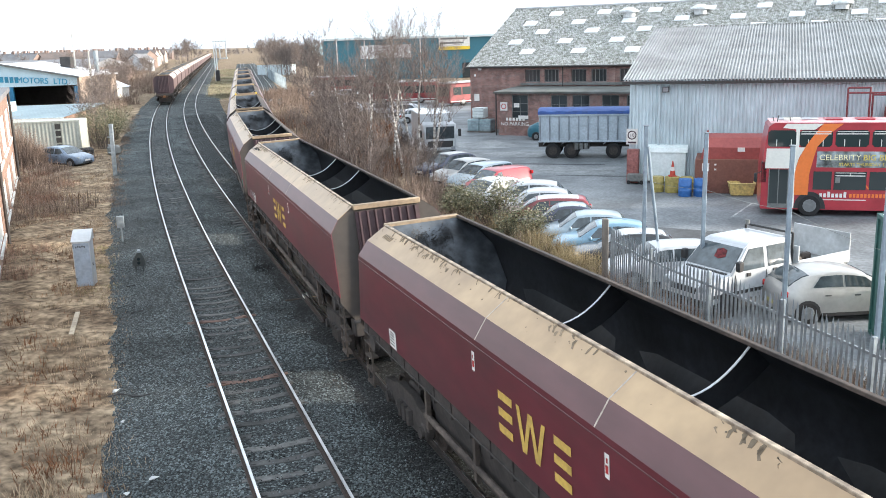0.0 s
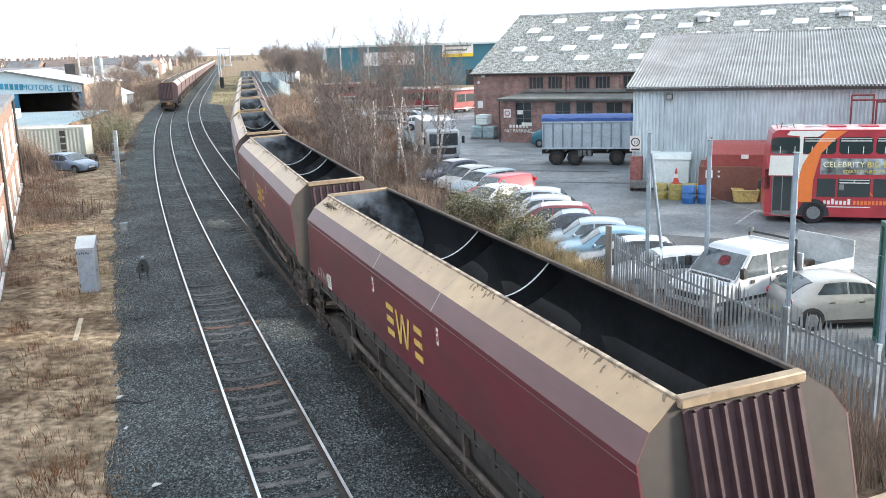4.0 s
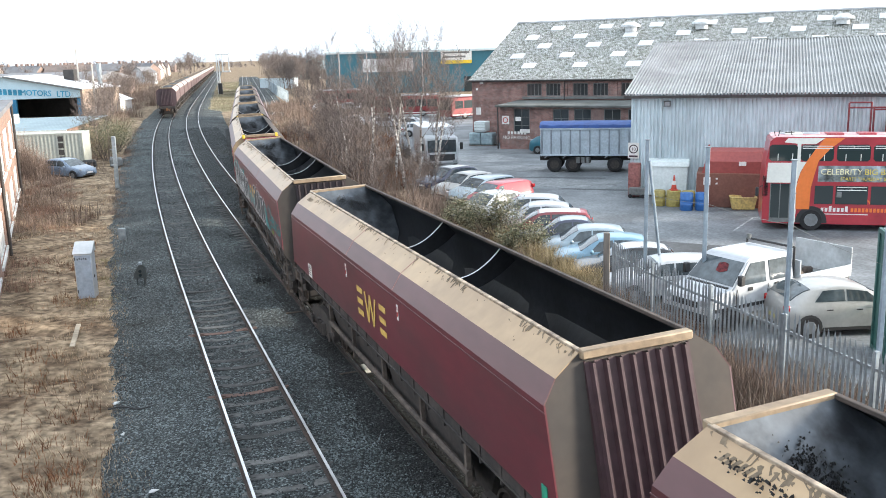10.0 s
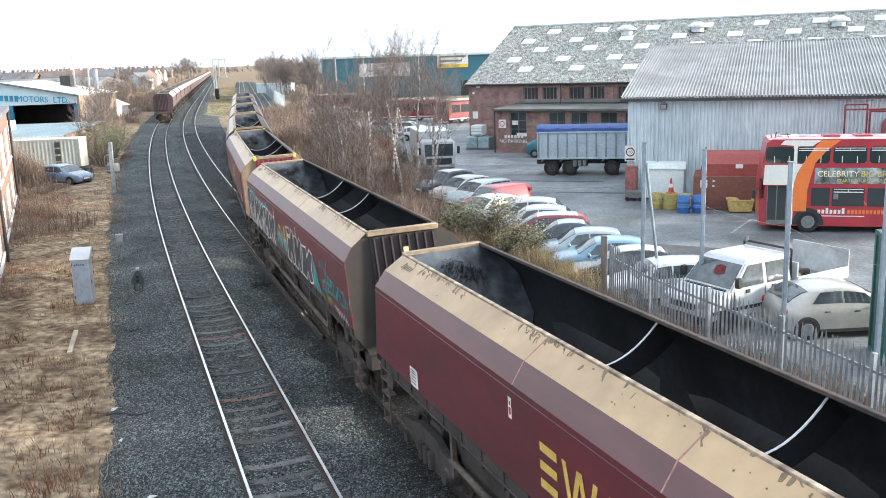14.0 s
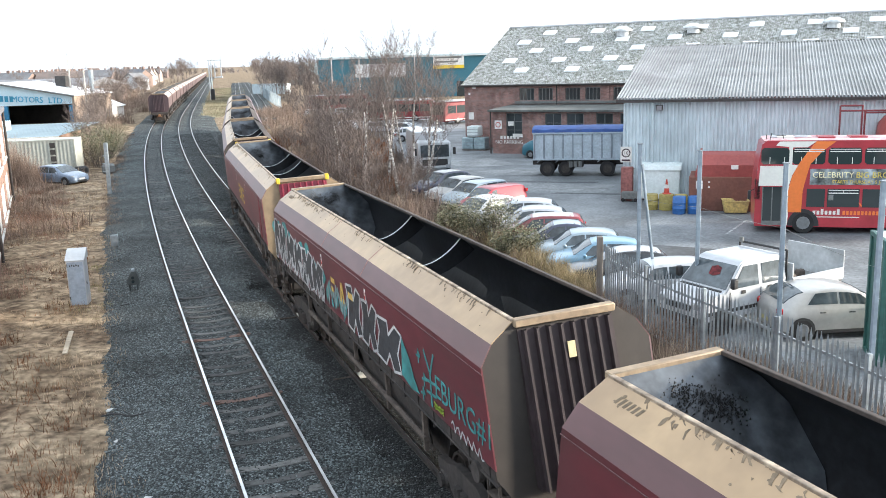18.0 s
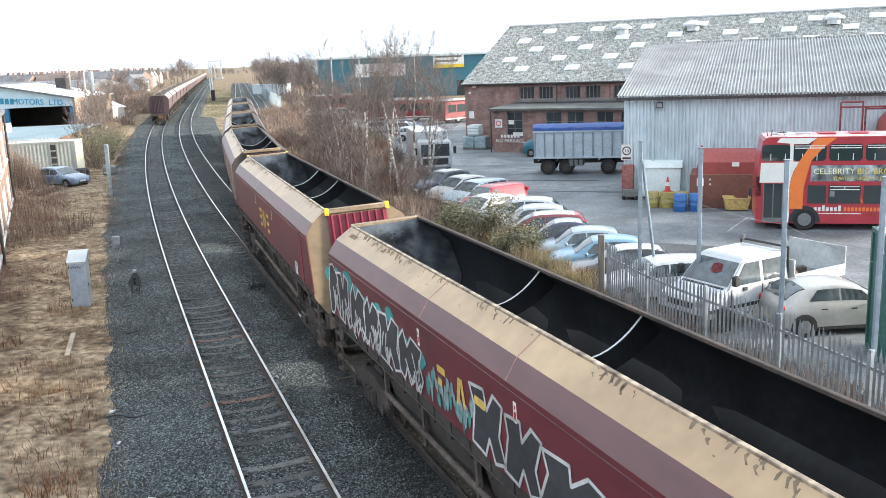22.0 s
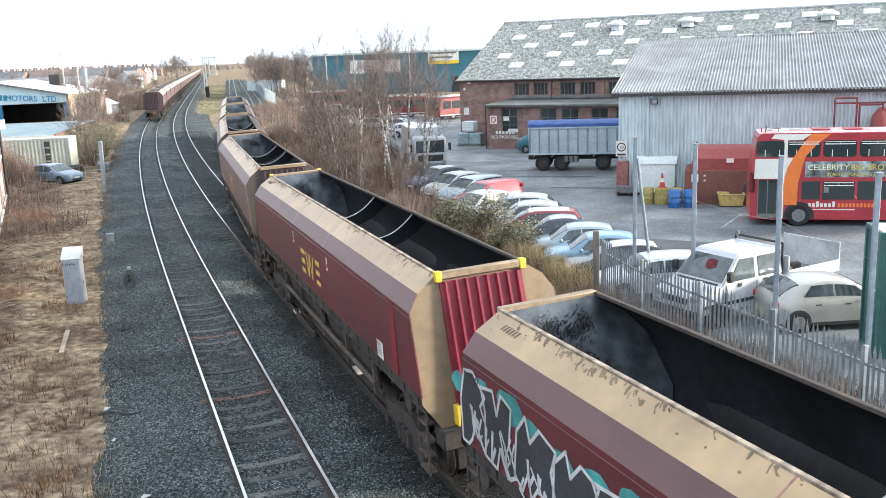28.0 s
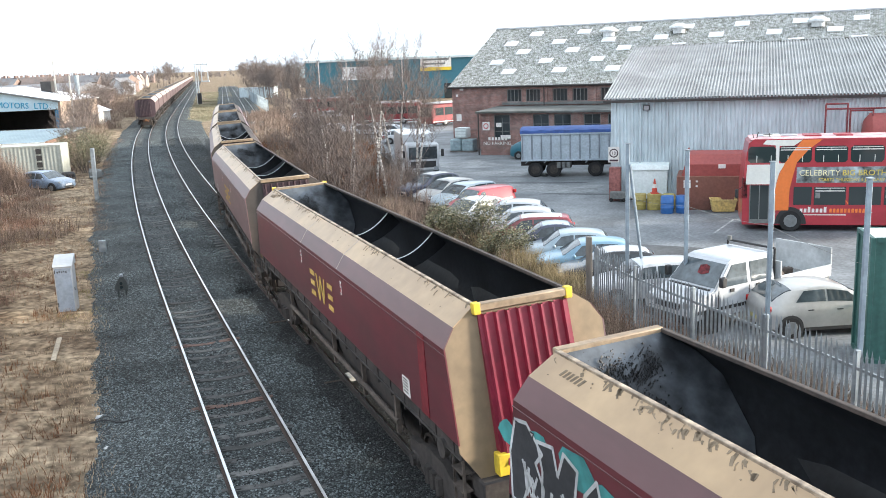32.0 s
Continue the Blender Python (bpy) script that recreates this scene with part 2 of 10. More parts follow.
LINE_A = Line(31.04, -8.52, [-60, 30, 60, 100, 130, 160, 200, 900], [-0.365, -0.36, -0.325, -0.287, -0.255, -0.234, -0.230, -0.2285])
TOPS = Line(20, -1.7456, [-60, 5, 15, 25, 35, 45, 55, 70, 900], [-0.3969, -0.3969, -0.3801, -0.3578, -0.3102, -0.2614, -0.2271, -0.2124, -0.2124])
TRAIN_OFF = 0.92
SIDING = Line(170, -31.6, [-60, 110, 124, 140, 160, 200, 900], [-0.08, -0.08, -0.10, -0.16, -0.20, -0.2135, -0.2155])
RAIL_Z = 0.0
GAUGE = 1.505
YARD_Z = -0.4

# ---- ground ----


def span(parts):
    out = []
    for a, b, st in parts:
        out += list(np.arange(a, b, st))
    return np.array(out + [parts[-1][1]])


def ground_z(x, y):
    """Height of the ground: the track bed's shoulder, the rough verge and the yard."""
    xa = LINE_A.x_at(y)
    d = x - xa
    if d < -3.0:
        z = -0.30 + 0.10 * noise.noise((x * 0.35, y * 0.35, 0)) + 0.13 * noise.noise((x * 1.1, y * 1.1, 4)) * min(1, (-3.0 - d) / 1.5)
        z += 0.12 * min(1, (-3.0 - d) / 4)
        if d < -25:
            z = z * 0.3 - 0.2
    elif d < 7.6:
        z = -0.42
    else:
        w = min(1, (d - 7.6) / 3.0)
        z = -0.35 + 0.10 * (1 - w) * noise.noise((x * 0.6, y * 0.6, 2)) - 0.10 * w
    return z


def build_ground():
    xs = span([(-3000, -400, 400), (-400, -100, 60), (-100, -40, 6), (-40, -22, 0.8), (-22, -2, 0.4), (-2, 16, 0.8), (16, 100, 8), (100, 400, 60), (400, 3000, 400)])
    ys = span([(-300, -20, 40), (-20, 8, 4), (8, 46, 0.4), (46, 60, 0.8), (60, 140, 3), (140, 400, 20), (400, 4000, 300)])
    verts = [(x, y, ground_z(x, y)) for y in ys for x in xs]
    nx = len(xs)
    faces = [(j * nx + i, j * nx + i + 1, (j + 1) * nx + i + 1, (j + 1) * nx + i) for j in range(len(ys) - 1) for i in range(nx - 1)]
    me = bpy.data.meshes.new("ground")
    me.from_pydata(verts, [], faces)
    me.materials.append(M_GRASS)
    for p in me.polygons:
        p.use_smooth = True
    tagged(new("ground", me), "rough verge of dry brown grass beside the railway", "ground", kind="structure")


build_ground()


def ribbon(line, y0, y1, step, section):
    """Rings of a cross-section (offset, z) carried along a line from y0 to y1."""
    s0, s1 = np.interp([y0, y1], line.y, line.s)
    n = max(2, int((s1 - s0) / step))
    return [[line.at_s(s, o, z)[0] for o, z in section] for s in np.linspace(s0, s1, n)]


def build_ballast():
    sec = [(-3.3, -0.34), (-2.9, -0.26), (-1.7, -0.15), (-1.1, -0.128), (-0.92, -0.14), (-0.78, -0.16), (-0.4, -0.170), (0.0, -0.192), (0.4, -0.170), (0.78, -0.16), (0.92, -0.14), (1.1, -0.128), (1.6, -0.15), (2.2, -0.19), (3.42, -0.17), (4.9, -0.17), (5.6, -0.22), (7.6, -0.38), (7.9, -0.5)]
    bm = bmesh.new()
    rings = ribbon(LINE_A, -10, 150, 0.7, sec) + ribbon(LINE_A, 152, 660, 5, sec[:15] + [(4.9, -0.17), (5.3, -0.22), (5.7, -0.40), (5.9, -0.5)])
    for r in rings:
        for v in r:
            if v.y < 90 and r.index(v) < 2:
                v.x += 0.30 * noise.noise((v.x * 0.3, v.y * 0.28, 7)) + 0.07 * noise.noise((v.x * 1.1, v.y * 1.1, 3))
            if v.y < 60:
                v.z += 0.035 * noise.noise((v.x * 1.7, v.y * 1.7, 1))
    loft(bm, rings, close=False)
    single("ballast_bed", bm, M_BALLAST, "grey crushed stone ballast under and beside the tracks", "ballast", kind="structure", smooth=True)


build_ballast()
bm = bmesh.new()
dust = ribbon(TOPS, 6, 108, 0.8, [(TRAIN_OFF + o, z) for o, z in ((-3.0, -0.225), (-2.3, -0.178), (-1.7, -0.166), (-0.9, -0.160), (0.0, -0.158), (0.9, -0.160), (1.9, -0.172), (2.4, -0.25))])
for r in dust:
    for i, v in enumerate(r):
        v.z -= 0.09 * max(0.0, (v.y - 70) / 38) + (0.03 * (1 + noise.noise((v.x * 0.8, v.y * 0.8, 9))) if i < 3 else 0.0)
loft(bm, dust, close=False)
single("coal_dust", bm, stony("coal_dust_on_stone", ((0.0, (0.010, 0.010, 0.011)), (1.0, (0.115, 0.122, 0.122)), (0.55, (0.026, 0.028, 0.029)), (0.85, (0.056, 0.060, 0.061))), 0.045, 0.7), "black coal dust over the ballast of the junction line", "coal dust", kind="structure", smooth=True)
bm = bmesh.new()
loft(bm, ribbon(SIDING, 116, 420, 4.0, [(-2.4, -0.5), (-1.7, -0.18), (1.7, -0.18), (2.3, -0.5)]), close=False)
loft(bm, ribbon(TOPS, 96, 420, 4.0, [(TRAIN_OFF - 2.4, -0.5), (TRAIN_OFF - 1.7, -0.18), (TRAIN_OFF + 1.7, -0.18), (TRAIN_OFF + 2.3, -0.5)]), close=False)
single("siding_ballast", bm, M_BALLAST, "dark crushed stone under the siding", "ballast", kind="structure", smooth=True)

# ---- tracks ----
RAIL_SEC = [(-0.065, -0.15), (0.065, -0.15), (0.065, -0.135), (0.012, -0.12), (0.012, -0.045), (0.036, -0.035), (0.036, -0.006), (-0.036, -0.006), (-0.036, -0.035), (-0.012, -0.045), (-0.012, -0.12), (-0.065, -0.135)]
HEAD_SEC = [(-0.030, -0.008), (0.030, -0.008), (0.026, 0.002), (-0.026, 0.002)]


def sleeper_mesh():
    bm = bmesh.new()
    loft(bm, [[(x, -w, -0.09), (x, w, -0.09), (x, w * 0.84, t), (x, -w * 0.84, t)] for x, w, t in ((-1.25, 0.13, 0.02), (-1.0, 0.135, 0.04), (-0.55, 0.13, 0.036), (-0.32, 0.12, 0.012), (0.0, 0.11, 0.0), (0.32, 0.12, 0.012), (0.55, 0.13, 0.036), (1.0, 0.135, 0.04), (1.25, 0.13, 0.02))])
    for sx in (-GAUGE / 2, GAUGE / 2):
        for o in (-0.13, 0.13):
            box(bm, sx + o - 0.045, sx + o + 0.045, -0.06, 0.06, 0.035, 0.06)
    return mesh_of("sleeper", bm, M_SLEEPER)


SLEEPER_ME = sleeper_mesh()
SLEEPER_RED = SLEEPER_ME.copy()
SLEEPER_RED.materials.clear()
SLEEPER_RED.materials.append(material("red_timber_sleeper", (0.21, 0.125, 0.10), 0.9, vary=0.25, grain=9, second=(0.12, 0.075, 0.06)))


def build_track(line, off, y0, y1, label, sleep_to, drop=0.0, sleepers=True, sleep_from=10, side=None):
    tr = thing("railway_track", label, "railway track", group="running lines", kind="structure")
    for sd in (-1, 1):
        bm = bmesh.new()
        c = off + sd * GAUGE / 2
        loft(bm, ribbon(line, y0, y1, 1.0, [(c + o, z) for o, z in RAIL_SEC]))
        r = part("rail", bm, side or M_RAILSIDE, tr, "rusty steel rail")
        bm = bmesh.new()
        loft(bm, ribbon(line, y0, y1, 1.0, [(c + o, z + 0.001) for o, z in HEAD_SEC]))
        part("rail_head", bm, M_RAILTOP, r, "bright worn running surface")
    if sleepers:
        s0, s1 = np.interp([sleep_from, sleep_to], line.y, line.s)
        rng = random.Random(3)
        for i in range(int((s1 - s0) / 0.66)):
            p, d = line.at_s(s0 + i * 0.66, off, -0.180 - drop + rng.uniform(-0.016, 0.008))
            p.z -= 0.008 if p.y > 31 else 0.0
            red = abs(p.y - 25.7) < 0.34 or abs(p.y - 20.75) < 0.3
            ob = part("sleeper", SLEEPER_RED if red and off == 0 else SLEEPER_ME, None, tr)
            ob.matrix_basis = Matrix.Translation(p) @ Matrix.Rotation(math.atan2(-d.x, d.y) + rng.uniform(-0.012, 0.012), 4, "Z")
    return tr


build_track(LINE_A, 0.0, -8, 660, "plain running line with worn bright rails on sunken sleepers", 110)
build_track(LINE_A, 3.42, 24, 660, "second running line curving away beside the first", 90, drop=0.012, sleep_from=36)
build_track(TOPS, TRAIN_OFF, -8, 420, "junction line under the train of hoppers", 60, drop=0.075, side=material("grimed_rail", (0.042, 0.033, 0.029), 0.85, vary=0.3, grain=15, stain=1.5, second=(0.022, 0.019, 0.018)))
build_track(SIDING, 0.0, 113, 420, "siding curving out of the junction line", 0, sleepers=False)

# ---- loose ballast stones near the bridge ----


def build_stones():
    rng = np.random.default_rng(5)
    n = 105000
    y = 12.5 + 95 * rng.random(n) ** 2.1
    off = rng.uniform(-3.2, 6.4, n)
    base = np.array([[0, 0, 1.0], [0.9, 0.1, 0.1], [-0.2, 0.95, 0.15], [-0.85, -0.3, 0.05], [0.25, -0.9, 0.1]])
    faces0 = [(0, 1, 2), (0, 2, 3), (0, 3, 4), (0, 4, 1)]
    xa = np.interp(y, LINE_A.y, LINE_A.x)
    zf = np.interp(off, [-3.3, -2.9, -1.7, -1.1, -0.92, -0.78, -0.4, 0.0, 0.4, 0.78, 0.92, 1.1, 1.6, 2.2, 3.42, 4.9, 5.6, 7.6], [-0.34, -0.26, -0.15, -0.128, -0.14, -0.16, -0.170, -0.192, -0.170, -0.16, -0.14, -0.128, -0.15, -0.19, -0.17, -0.17, -0.22, -0.38])
    size = rng.uniform(0.016, 0.038, n) * (1 + 0.3 * np.clip((y - 25) / 55, 0, 1.1))
    keep = (np.abs(np.abs(off) - GAUGE / 2) > 0.10) & ((np.abs(off) > 0.75) | (rng.random(n) < 0.35))
    y, off, xa, zf, size = y[keep], off[keep], xa[keep], zf[keep], size[keep]
    n = len(y)
    ang = rng.uniform(0, 2 * math.pi, n)
    c, s = np.cos(ang), np.sin(ang)
    sc = rng.uniform(0.7, 1.25, (n, 5, 3))
    v = base[None] * sc * size[:, None, None]
    vx = v[:, :, 0] * c[:, None] - v[:, :, 1] * s[:, None] + (xa + off * 0.94)[:, None]
    vy = v[:, :, 0] * s[:, None] + v[:, :, 1] * c[:, None] + (y + off * 0.34)[:, None]
    vz = v[:, :, 2] + (zf - 0.004)[:, None]
    verts = np.stack([vx, vy, vz], -1).reshape(-1, 3)
    faces = (np.arange(n)[:, None, None] * 5 + np.array(faces0)[None]).reshape(-1, 3)
    grimed = off > 2.35 + 0.5 * np.sin(y * 0.9) + 0.4 * np.sin(y * 2.3 + 1) + rng.normal(0, 0.35, n)
    grimed |= (np.abs(off) < 0.75) & (rng.random(n) < 0.7)
    for pick, mat, label in ((~grimed, M_STONE, "loose angular grey ballast stones"), (grimed, M_STONE_GRIMED, "loose ballast stones blackened by coal dust")):
        k = int(pick.sum())
        me = bpy.data.meshes.new("ballast_stones")
        me.from_pydata(verts.reshape(n, 5, 3)[pick].reshape(-1, 3).tolist(), [], faces[:k * 4].tolist())
        me.materials.append(mat)
        tagged(new("ballast_stones", me), label, "ballast", kind="stuff")


build_stones()

# ---- hopper wagons ----
M_MAROON = material("maroon_paint", (0.138, 0.024, 0.034), 0.40, vary=0.12, grain=4, stain=0.6, bump=0.02, second=(0.090, 0.029, 0.033), obj=True, stretch=(1, 0.35, 1))
M_MAROON_OLD = material("faded_maroon_paint", (0.175, 0.098, 0.100), 0.40, vary=0.15, grain=5, stain=0.7, bump=0.04, second=(0.135, 0.078, 0.078), obj=True, stretch=(1, 0.35, 1))
M_MAUVE = material("dusty_maroon_shoulder", (0.128, 0.054, 0.058), 0.40, vary=0.10, grain=4, stain=0.7, bump=0.02, second=(0.092, 0.042, 0.043), obj=True, stretch=(1, 0.3, 1))
M_TAN = material("scuffed_tan_plate", (0.46, 0.315, 0.18), 0.36, vary=0.08, grain=3, stain=0.5, bump=0.0, second=(0.345, 0.232, 0.135), obj=True)
# grimy end colours, darkened further to stand for shade on the ends
M_CHEEK = material("grimy_shaded_end_plate", (0.064, 0.049, 0.040), 0.75, vary=0.12, grain=5, stain=0.7, bump=0.05, second=(0.044, 0.037, 0.033), obj=True)
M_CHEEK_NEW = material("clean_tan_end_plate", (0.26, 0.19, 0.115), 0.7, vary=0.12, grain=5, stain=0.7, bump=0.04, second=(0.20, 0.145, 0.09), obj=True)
M_PANEL = material("grimy_shaded_corrugation", (0.055, 0.028, 0.034), 0.65, vary=0.2, grain=6, stain=0.8, bump=0.06, second=(0.058, 0.030, 0.033), obj=True)
M_PANEL_NEW = material("fresh_red_corrugation", (0.245, 0.020, 0.045), 0.5, vary=0.12, grain=6, stain=0.8, bump=0.04, second=(0.18, 0.017, 0.033), obj=True)
M_YELLOW = material("yellow_paint", (0.80, 0.56, 0.03), 0.6, vary=0.12, stain=2, second=(0.62, 0.45, 0.05), obj=True)
M_LETTER = material("gold_lettering", (0.66, 0.44, 0.10), 0.6, vary=0.1, stain=2, second=(0.5, 0.33, 0.09), obj=True)
M_WHITE_LABEL = material("white_label", (0.78, 0.77, 0.74), 0.6, vary=0.05, stain=3, second=(0.65, 0.63, 0.6), obj=True)
M_INSIDE = material("coal_blackened_steel", (0.025, 0.027, 0.032), 0.42, metal=0.15, vary=0.35, grain=7, stain=0.9, bump=0.12, second=(0.014, 0.015, 0.017), obj=True, spec=0.4)
M_POLISHED = material("coal_polished_steel", (0.105, 0.118, 0.135), 0.42, metal=0.25, vary=0.25, grain=5, stain=1.1, bump=0.05, second=(0.020, 0.022, 0.026), obj=True)
M_LEDGE = material("dusty_black_ledge", (0.022, 0.024, 0.028), 0.36, vary=0.3, grain=7, stain=0.9, second=(0.012, 0.013, 0.015), obj=True)
M_SHINE = material("coal_burnished_steel", (0.20, 0.22, 0.25), 0.3, metal=0.75, vary=0.2, grain=5, stain=0.9, bump=0.05, second=(0.05, 0.055, 0.062), obj=True)
M_BEAM = material("worn_tan_beam", (0.33, 0.25, 0.165), 0.6, vary=0.18, grain=9, stain=1.5, second=(0.24, 0.175, 0.115), obj=True)
M_RIM = material("worn_bare_rim", (0.75, 0.76, 0.78), 0.4, metal=0.3, vary=0.2, grain=12, bump=0, second=(0.45, 0.46, 0.48), obj=True)
M_RUSTRIM = material("rusty_brown_rim", (0.085, 0.062, 0.050), 0.75, vary=0.3, grain=9, stain=1.2, second=(0.045, 0.035, 0.031), obj=True)
M_UNDER = material("grimy_underframe", (0.055, 0.046, 0.042), 0.8, vary=0.3, grain=9, stain=1.4, bump=0.1, second=(0.03, 0.026, 0.025), obj=True)
M_UNDER2 = material("brown_brake_dust", (0.12, 0.095, 0.08), 0.85, vary=0.3, grain=9, stain=1.4, bump=0.1, second=(0.06, 0.047, 0.04), obj=True)
M_WHEEL = material("wheel_steel", (0.09, 0.075, 0.065), 0.6, metal=0.4, vary=0.2, grain=8, second=(0.05, 0.04, 0.036), obj=True)
M_COAL = material("coal_lumps", (0.012, 0.012, 0.013), 0.5, vary=0.3, grain=20, bump=0.3, obj=True)
M_ORANGE = material("rust_coupler", (0.26, 0.12, 0.05), 0.85, vary=0.3, grain=9, stain=2, second=(0.13, 0.06, 0.03), obj=True)

TOP_HALF = 7.70
NOSE = 7.78
PITCH = 17.95
RIM, KNEE, SHOULDER, SILL = (0.80, 4.00), (1.20, 3.72), (1.40, 3.42), (1.39, 1.97)


def y_end(z):
    return TOP_HALF + 0.22 * (4.0 - z)


def band(bm, sx, p, q, thick=0.025):
    """One plate of the body side, between two points of the cross-section, over the whole length."""
    a = [(sx * p[0], -y_end(p[1]), p[1]), (sx * p[0], y_end(p[1]), p[1]), (sx * q[0], y_end(q[1]), q[1]), (sx * q[0], -y_end(q[1]), q[1])]
    slab(bm, a[::-1] if sx > 0 else a, thick)
    return bm


def wheel_mesh():
    bm = bmesh.new()
    n = 20
    prof = [(-0.065, 0.09), (-0.075, 0.46), (-0.06, 0.48), (-0.035, 0.46), (-0.02, 0.44), (0.065, 0.43), (0.065, 0.37), (0.01, 0.35), (0.01, 0.16), (0.05, 0.13), (0.06, 0.0)]
    rings = [[(x, r * math.cos(2 * math.pi * i / n), r * math.sin(2 * math.pi * i / n)) for i in range(n)] for x, r in prof]
    rings[-1] = [(0.06, 0.02 * math.cos(2 * math.pi * i / n), 0.02 * math.sin(2 * math.pi * i / n)) for i in range(n)]
    loft(bm, rings)
    return mesh_of("wheel", bm, M_WHEEL)


def bogie_frame_mesh(sx):
    """Cast side frame with two axlebox jaws and a spring nest."""
    bm = bmesh.new()
    x0, x1 = sx * 0.98, sx * 1.12
    x0, x1 = min(x0, x1), max(x0, x1)
    out = [(-1.28, 0.55), (-1.28, 0.80), (-0.75, 0.86), (-0.45, 0.98), (0.45, 0.98), (0.75, 0.86), (1.28, 0.80), (1.28, 0.55), (0.85, 0.50), (0.55, 0.28), (-0.55, 0.28), (-0.85, 0.50)]
    prism(bm, [(y, z) for y, z in out], "x", x0, x1)
    for s in (-1, 1):
        cbox(bm, x0 - 0.03, x1 + 0.03, s * 1.0 - 0.15, s * 1.0 + 0.15, 0.34, 0.62, 0.03)
        tube(bm, (sx * 1.14, s * 1.0, 0.47), (sx * 1.22, s * 1.0, 0.47), 0.12, 10)
    for k in (-0.26, 0, 0.26):
        tube(bm, (sx * 1.13, k, 0.34), (sx * 1.13, k, 0.66), 0.10, 8)
    return mesh_of("side_frame", bm, M_UNDER)


WHEEL_ME = wheel_mesh()
FRAME_ME = {s: bogie_frame_mesh(s) for s in (-1, 1)}


def wagon_meshes():
    """Meshes shared by all hopper wagons."""
    out = {}
    for sx, nm in ((-1, "l"), (1, "r")):
        out["side" + nm] = band(bmesh.new(), sx, SHOULDER, SILL)
        out["mid" + nm] = band(bmesh.new(), sx, KNEE, SHOULDER)
        out["top" + nm] = band(bmesh.new(), sx, RIM, KNEE)
    bm = bmesh.new()
    outline = [(-0.80, 3.99), (-1.195, 3.715), (-1.395, 3.415), (-1.385, 1.85), (-1.10, 1.42), (1.10, 1.42), (1.385, 1.85), (1.395, 3.415), (1.195, 3.715), (0.80, 3.99)]
    loft(bm, [[(x, -(y_end(z) - 0.035), z) for x, z in outline], [(x, -(y_end(z) - 0.002), z) for x, z in outline]])
    out["cheek"] = bm
    # ribbed end sheet, standing proud of the end plate, more so at its foot
    bm = bmesh.new()
    n, half = 8, 0.78
    top, bot = [], []
    for i in range(n):
        c = -half + (i + 0.5) * 2 * half / n
        w = half / n
        for dx, dy in ((-w, 0.0), (-w * 0.38, 0.0), (-w * 0.2, 0.075), (w * 0.2, 0.075), (w * 0.38, 0.0)):
            top.append((c + dx, dy))
    top.append((half, 0.0))
    rows = []
    for z, lift in ((3.86, 0.03), (2.6, 0.10), (1.62, 0.16)):
        rows.append([(x, -(y_end(z) + lift + d), z) for x, d in top])
    loft(bm, rows, close=False)
    for sx in (-1, 1):
        slab(bm, [(sx * half, -(y_end(3.86) + 0.03), 3.86), (sx * half, -(y_end(1.62) + 0.16), 1.62), (sx * half, -y_end(1.62) + 0.02, 1.62), (sx * half, -y_end(3.86) + 0.02, 3.86)], 0.02 * sx)
    out["panel"] = bm
    bm = bmesh.new()
    cbox(bm, -0.82, 0.82, -(TOP_HALF + 0.10), -(TOP_HALF - 0.05), 3.90, 4.022, 0.015)
    out["beam"] = bm
    bm = bmesh.new()
    cbox(bm, -0.86, -0.74, -(TOP_HALF + 0.11), -(TOP_HALF - 0.02), 3.86, 4.045, 0.012)
    out["yellow_top"] = bm
    bm = bmesh.new()
    cbox(bm, -0.86, -0.60, -(y_end(1.6) + 0.20), -(y_end(1.6) + 0.0), 1.45, 1.80, 0.012)
    out["yellow_foot"] = bm
    # inside: shell, end slopes, floor hoppers
    bm = bmesh.new()
    sec = [(0.79, 3.985), (1.17, 3.70), (1.37, 3.41), (1.36, 2.75), (0.95, 2.15), (0.30, 1.55), (-0.30, 1.55), (-0.95, 2.15), (-1.36, 2.75), (-1.37, 3.41), (-1.17, 3.70), (-0.79, 3.985)]
    loft(bm, [[(x, y, z) for x, z in sec] for y in (-7.70, 7.70)], close=False)
    out["inside"] = bm
    bm = bmesh.new()
    half = [(0.78, 3.97), (1.16, 3.69), (1.355, 3.40), (1.345, 2.76), (0.93, 2.16), (0.30, 1.58)]
    face = [(x, z) for x, z in half] + [(-x, z) for x, z in half[::-1]]
    loft(bm, [[(x, 7.66 - 0.95 * (3.97 - z) + o, z) for x, z in face] for o in (0.0, 0.02)])
    out["end_slope"] = bm
    bm = bmesh.new()
    prism(bm, [(-0.9, 1.6), (0.9, 1.6), (0.06, 2.55), (-0.06, 2.55)], "x", -1.2, 1.2)
    out["ridge"] = bm
    bm = bmesh.new()
    loft(bm, [[(x, y, z) for x, z in sec] for y, sec in ((-1.9, [(1.365, 2.72), (1.36, 2.66), (1.27, 2.55), (1.25, 2.58)]), (-1.2, [(1.365, 2.86), (1.36, 2.66), (1.24, 2.48), (1.21, 2.53)]), (1.2, [(1.365, 2.86), (1.36, 2.66), (1.24, 2.48), (1.21, 2.53)]), (1.9, [(1.365, 2.72), (1.36, 2.66), (1.27, 2.55), (1.25, 2.58)]))])
    out["ledge"] = bm
    bm = bmesh.new()
    loft(bm, [[(-0.7, 0.20, 2.30), (0.7, 0.20, 2.30), (0.8, 0.30, 2.48), (-0.8, 0.30, 2.48)], [(-0.7, 0.60, 2.12), (0.7, 0.60, 2.12), (0.7, 0.66, 2.16), (-0.7, 0.66, 2.16)]])
    out["shed_plate"] = bm
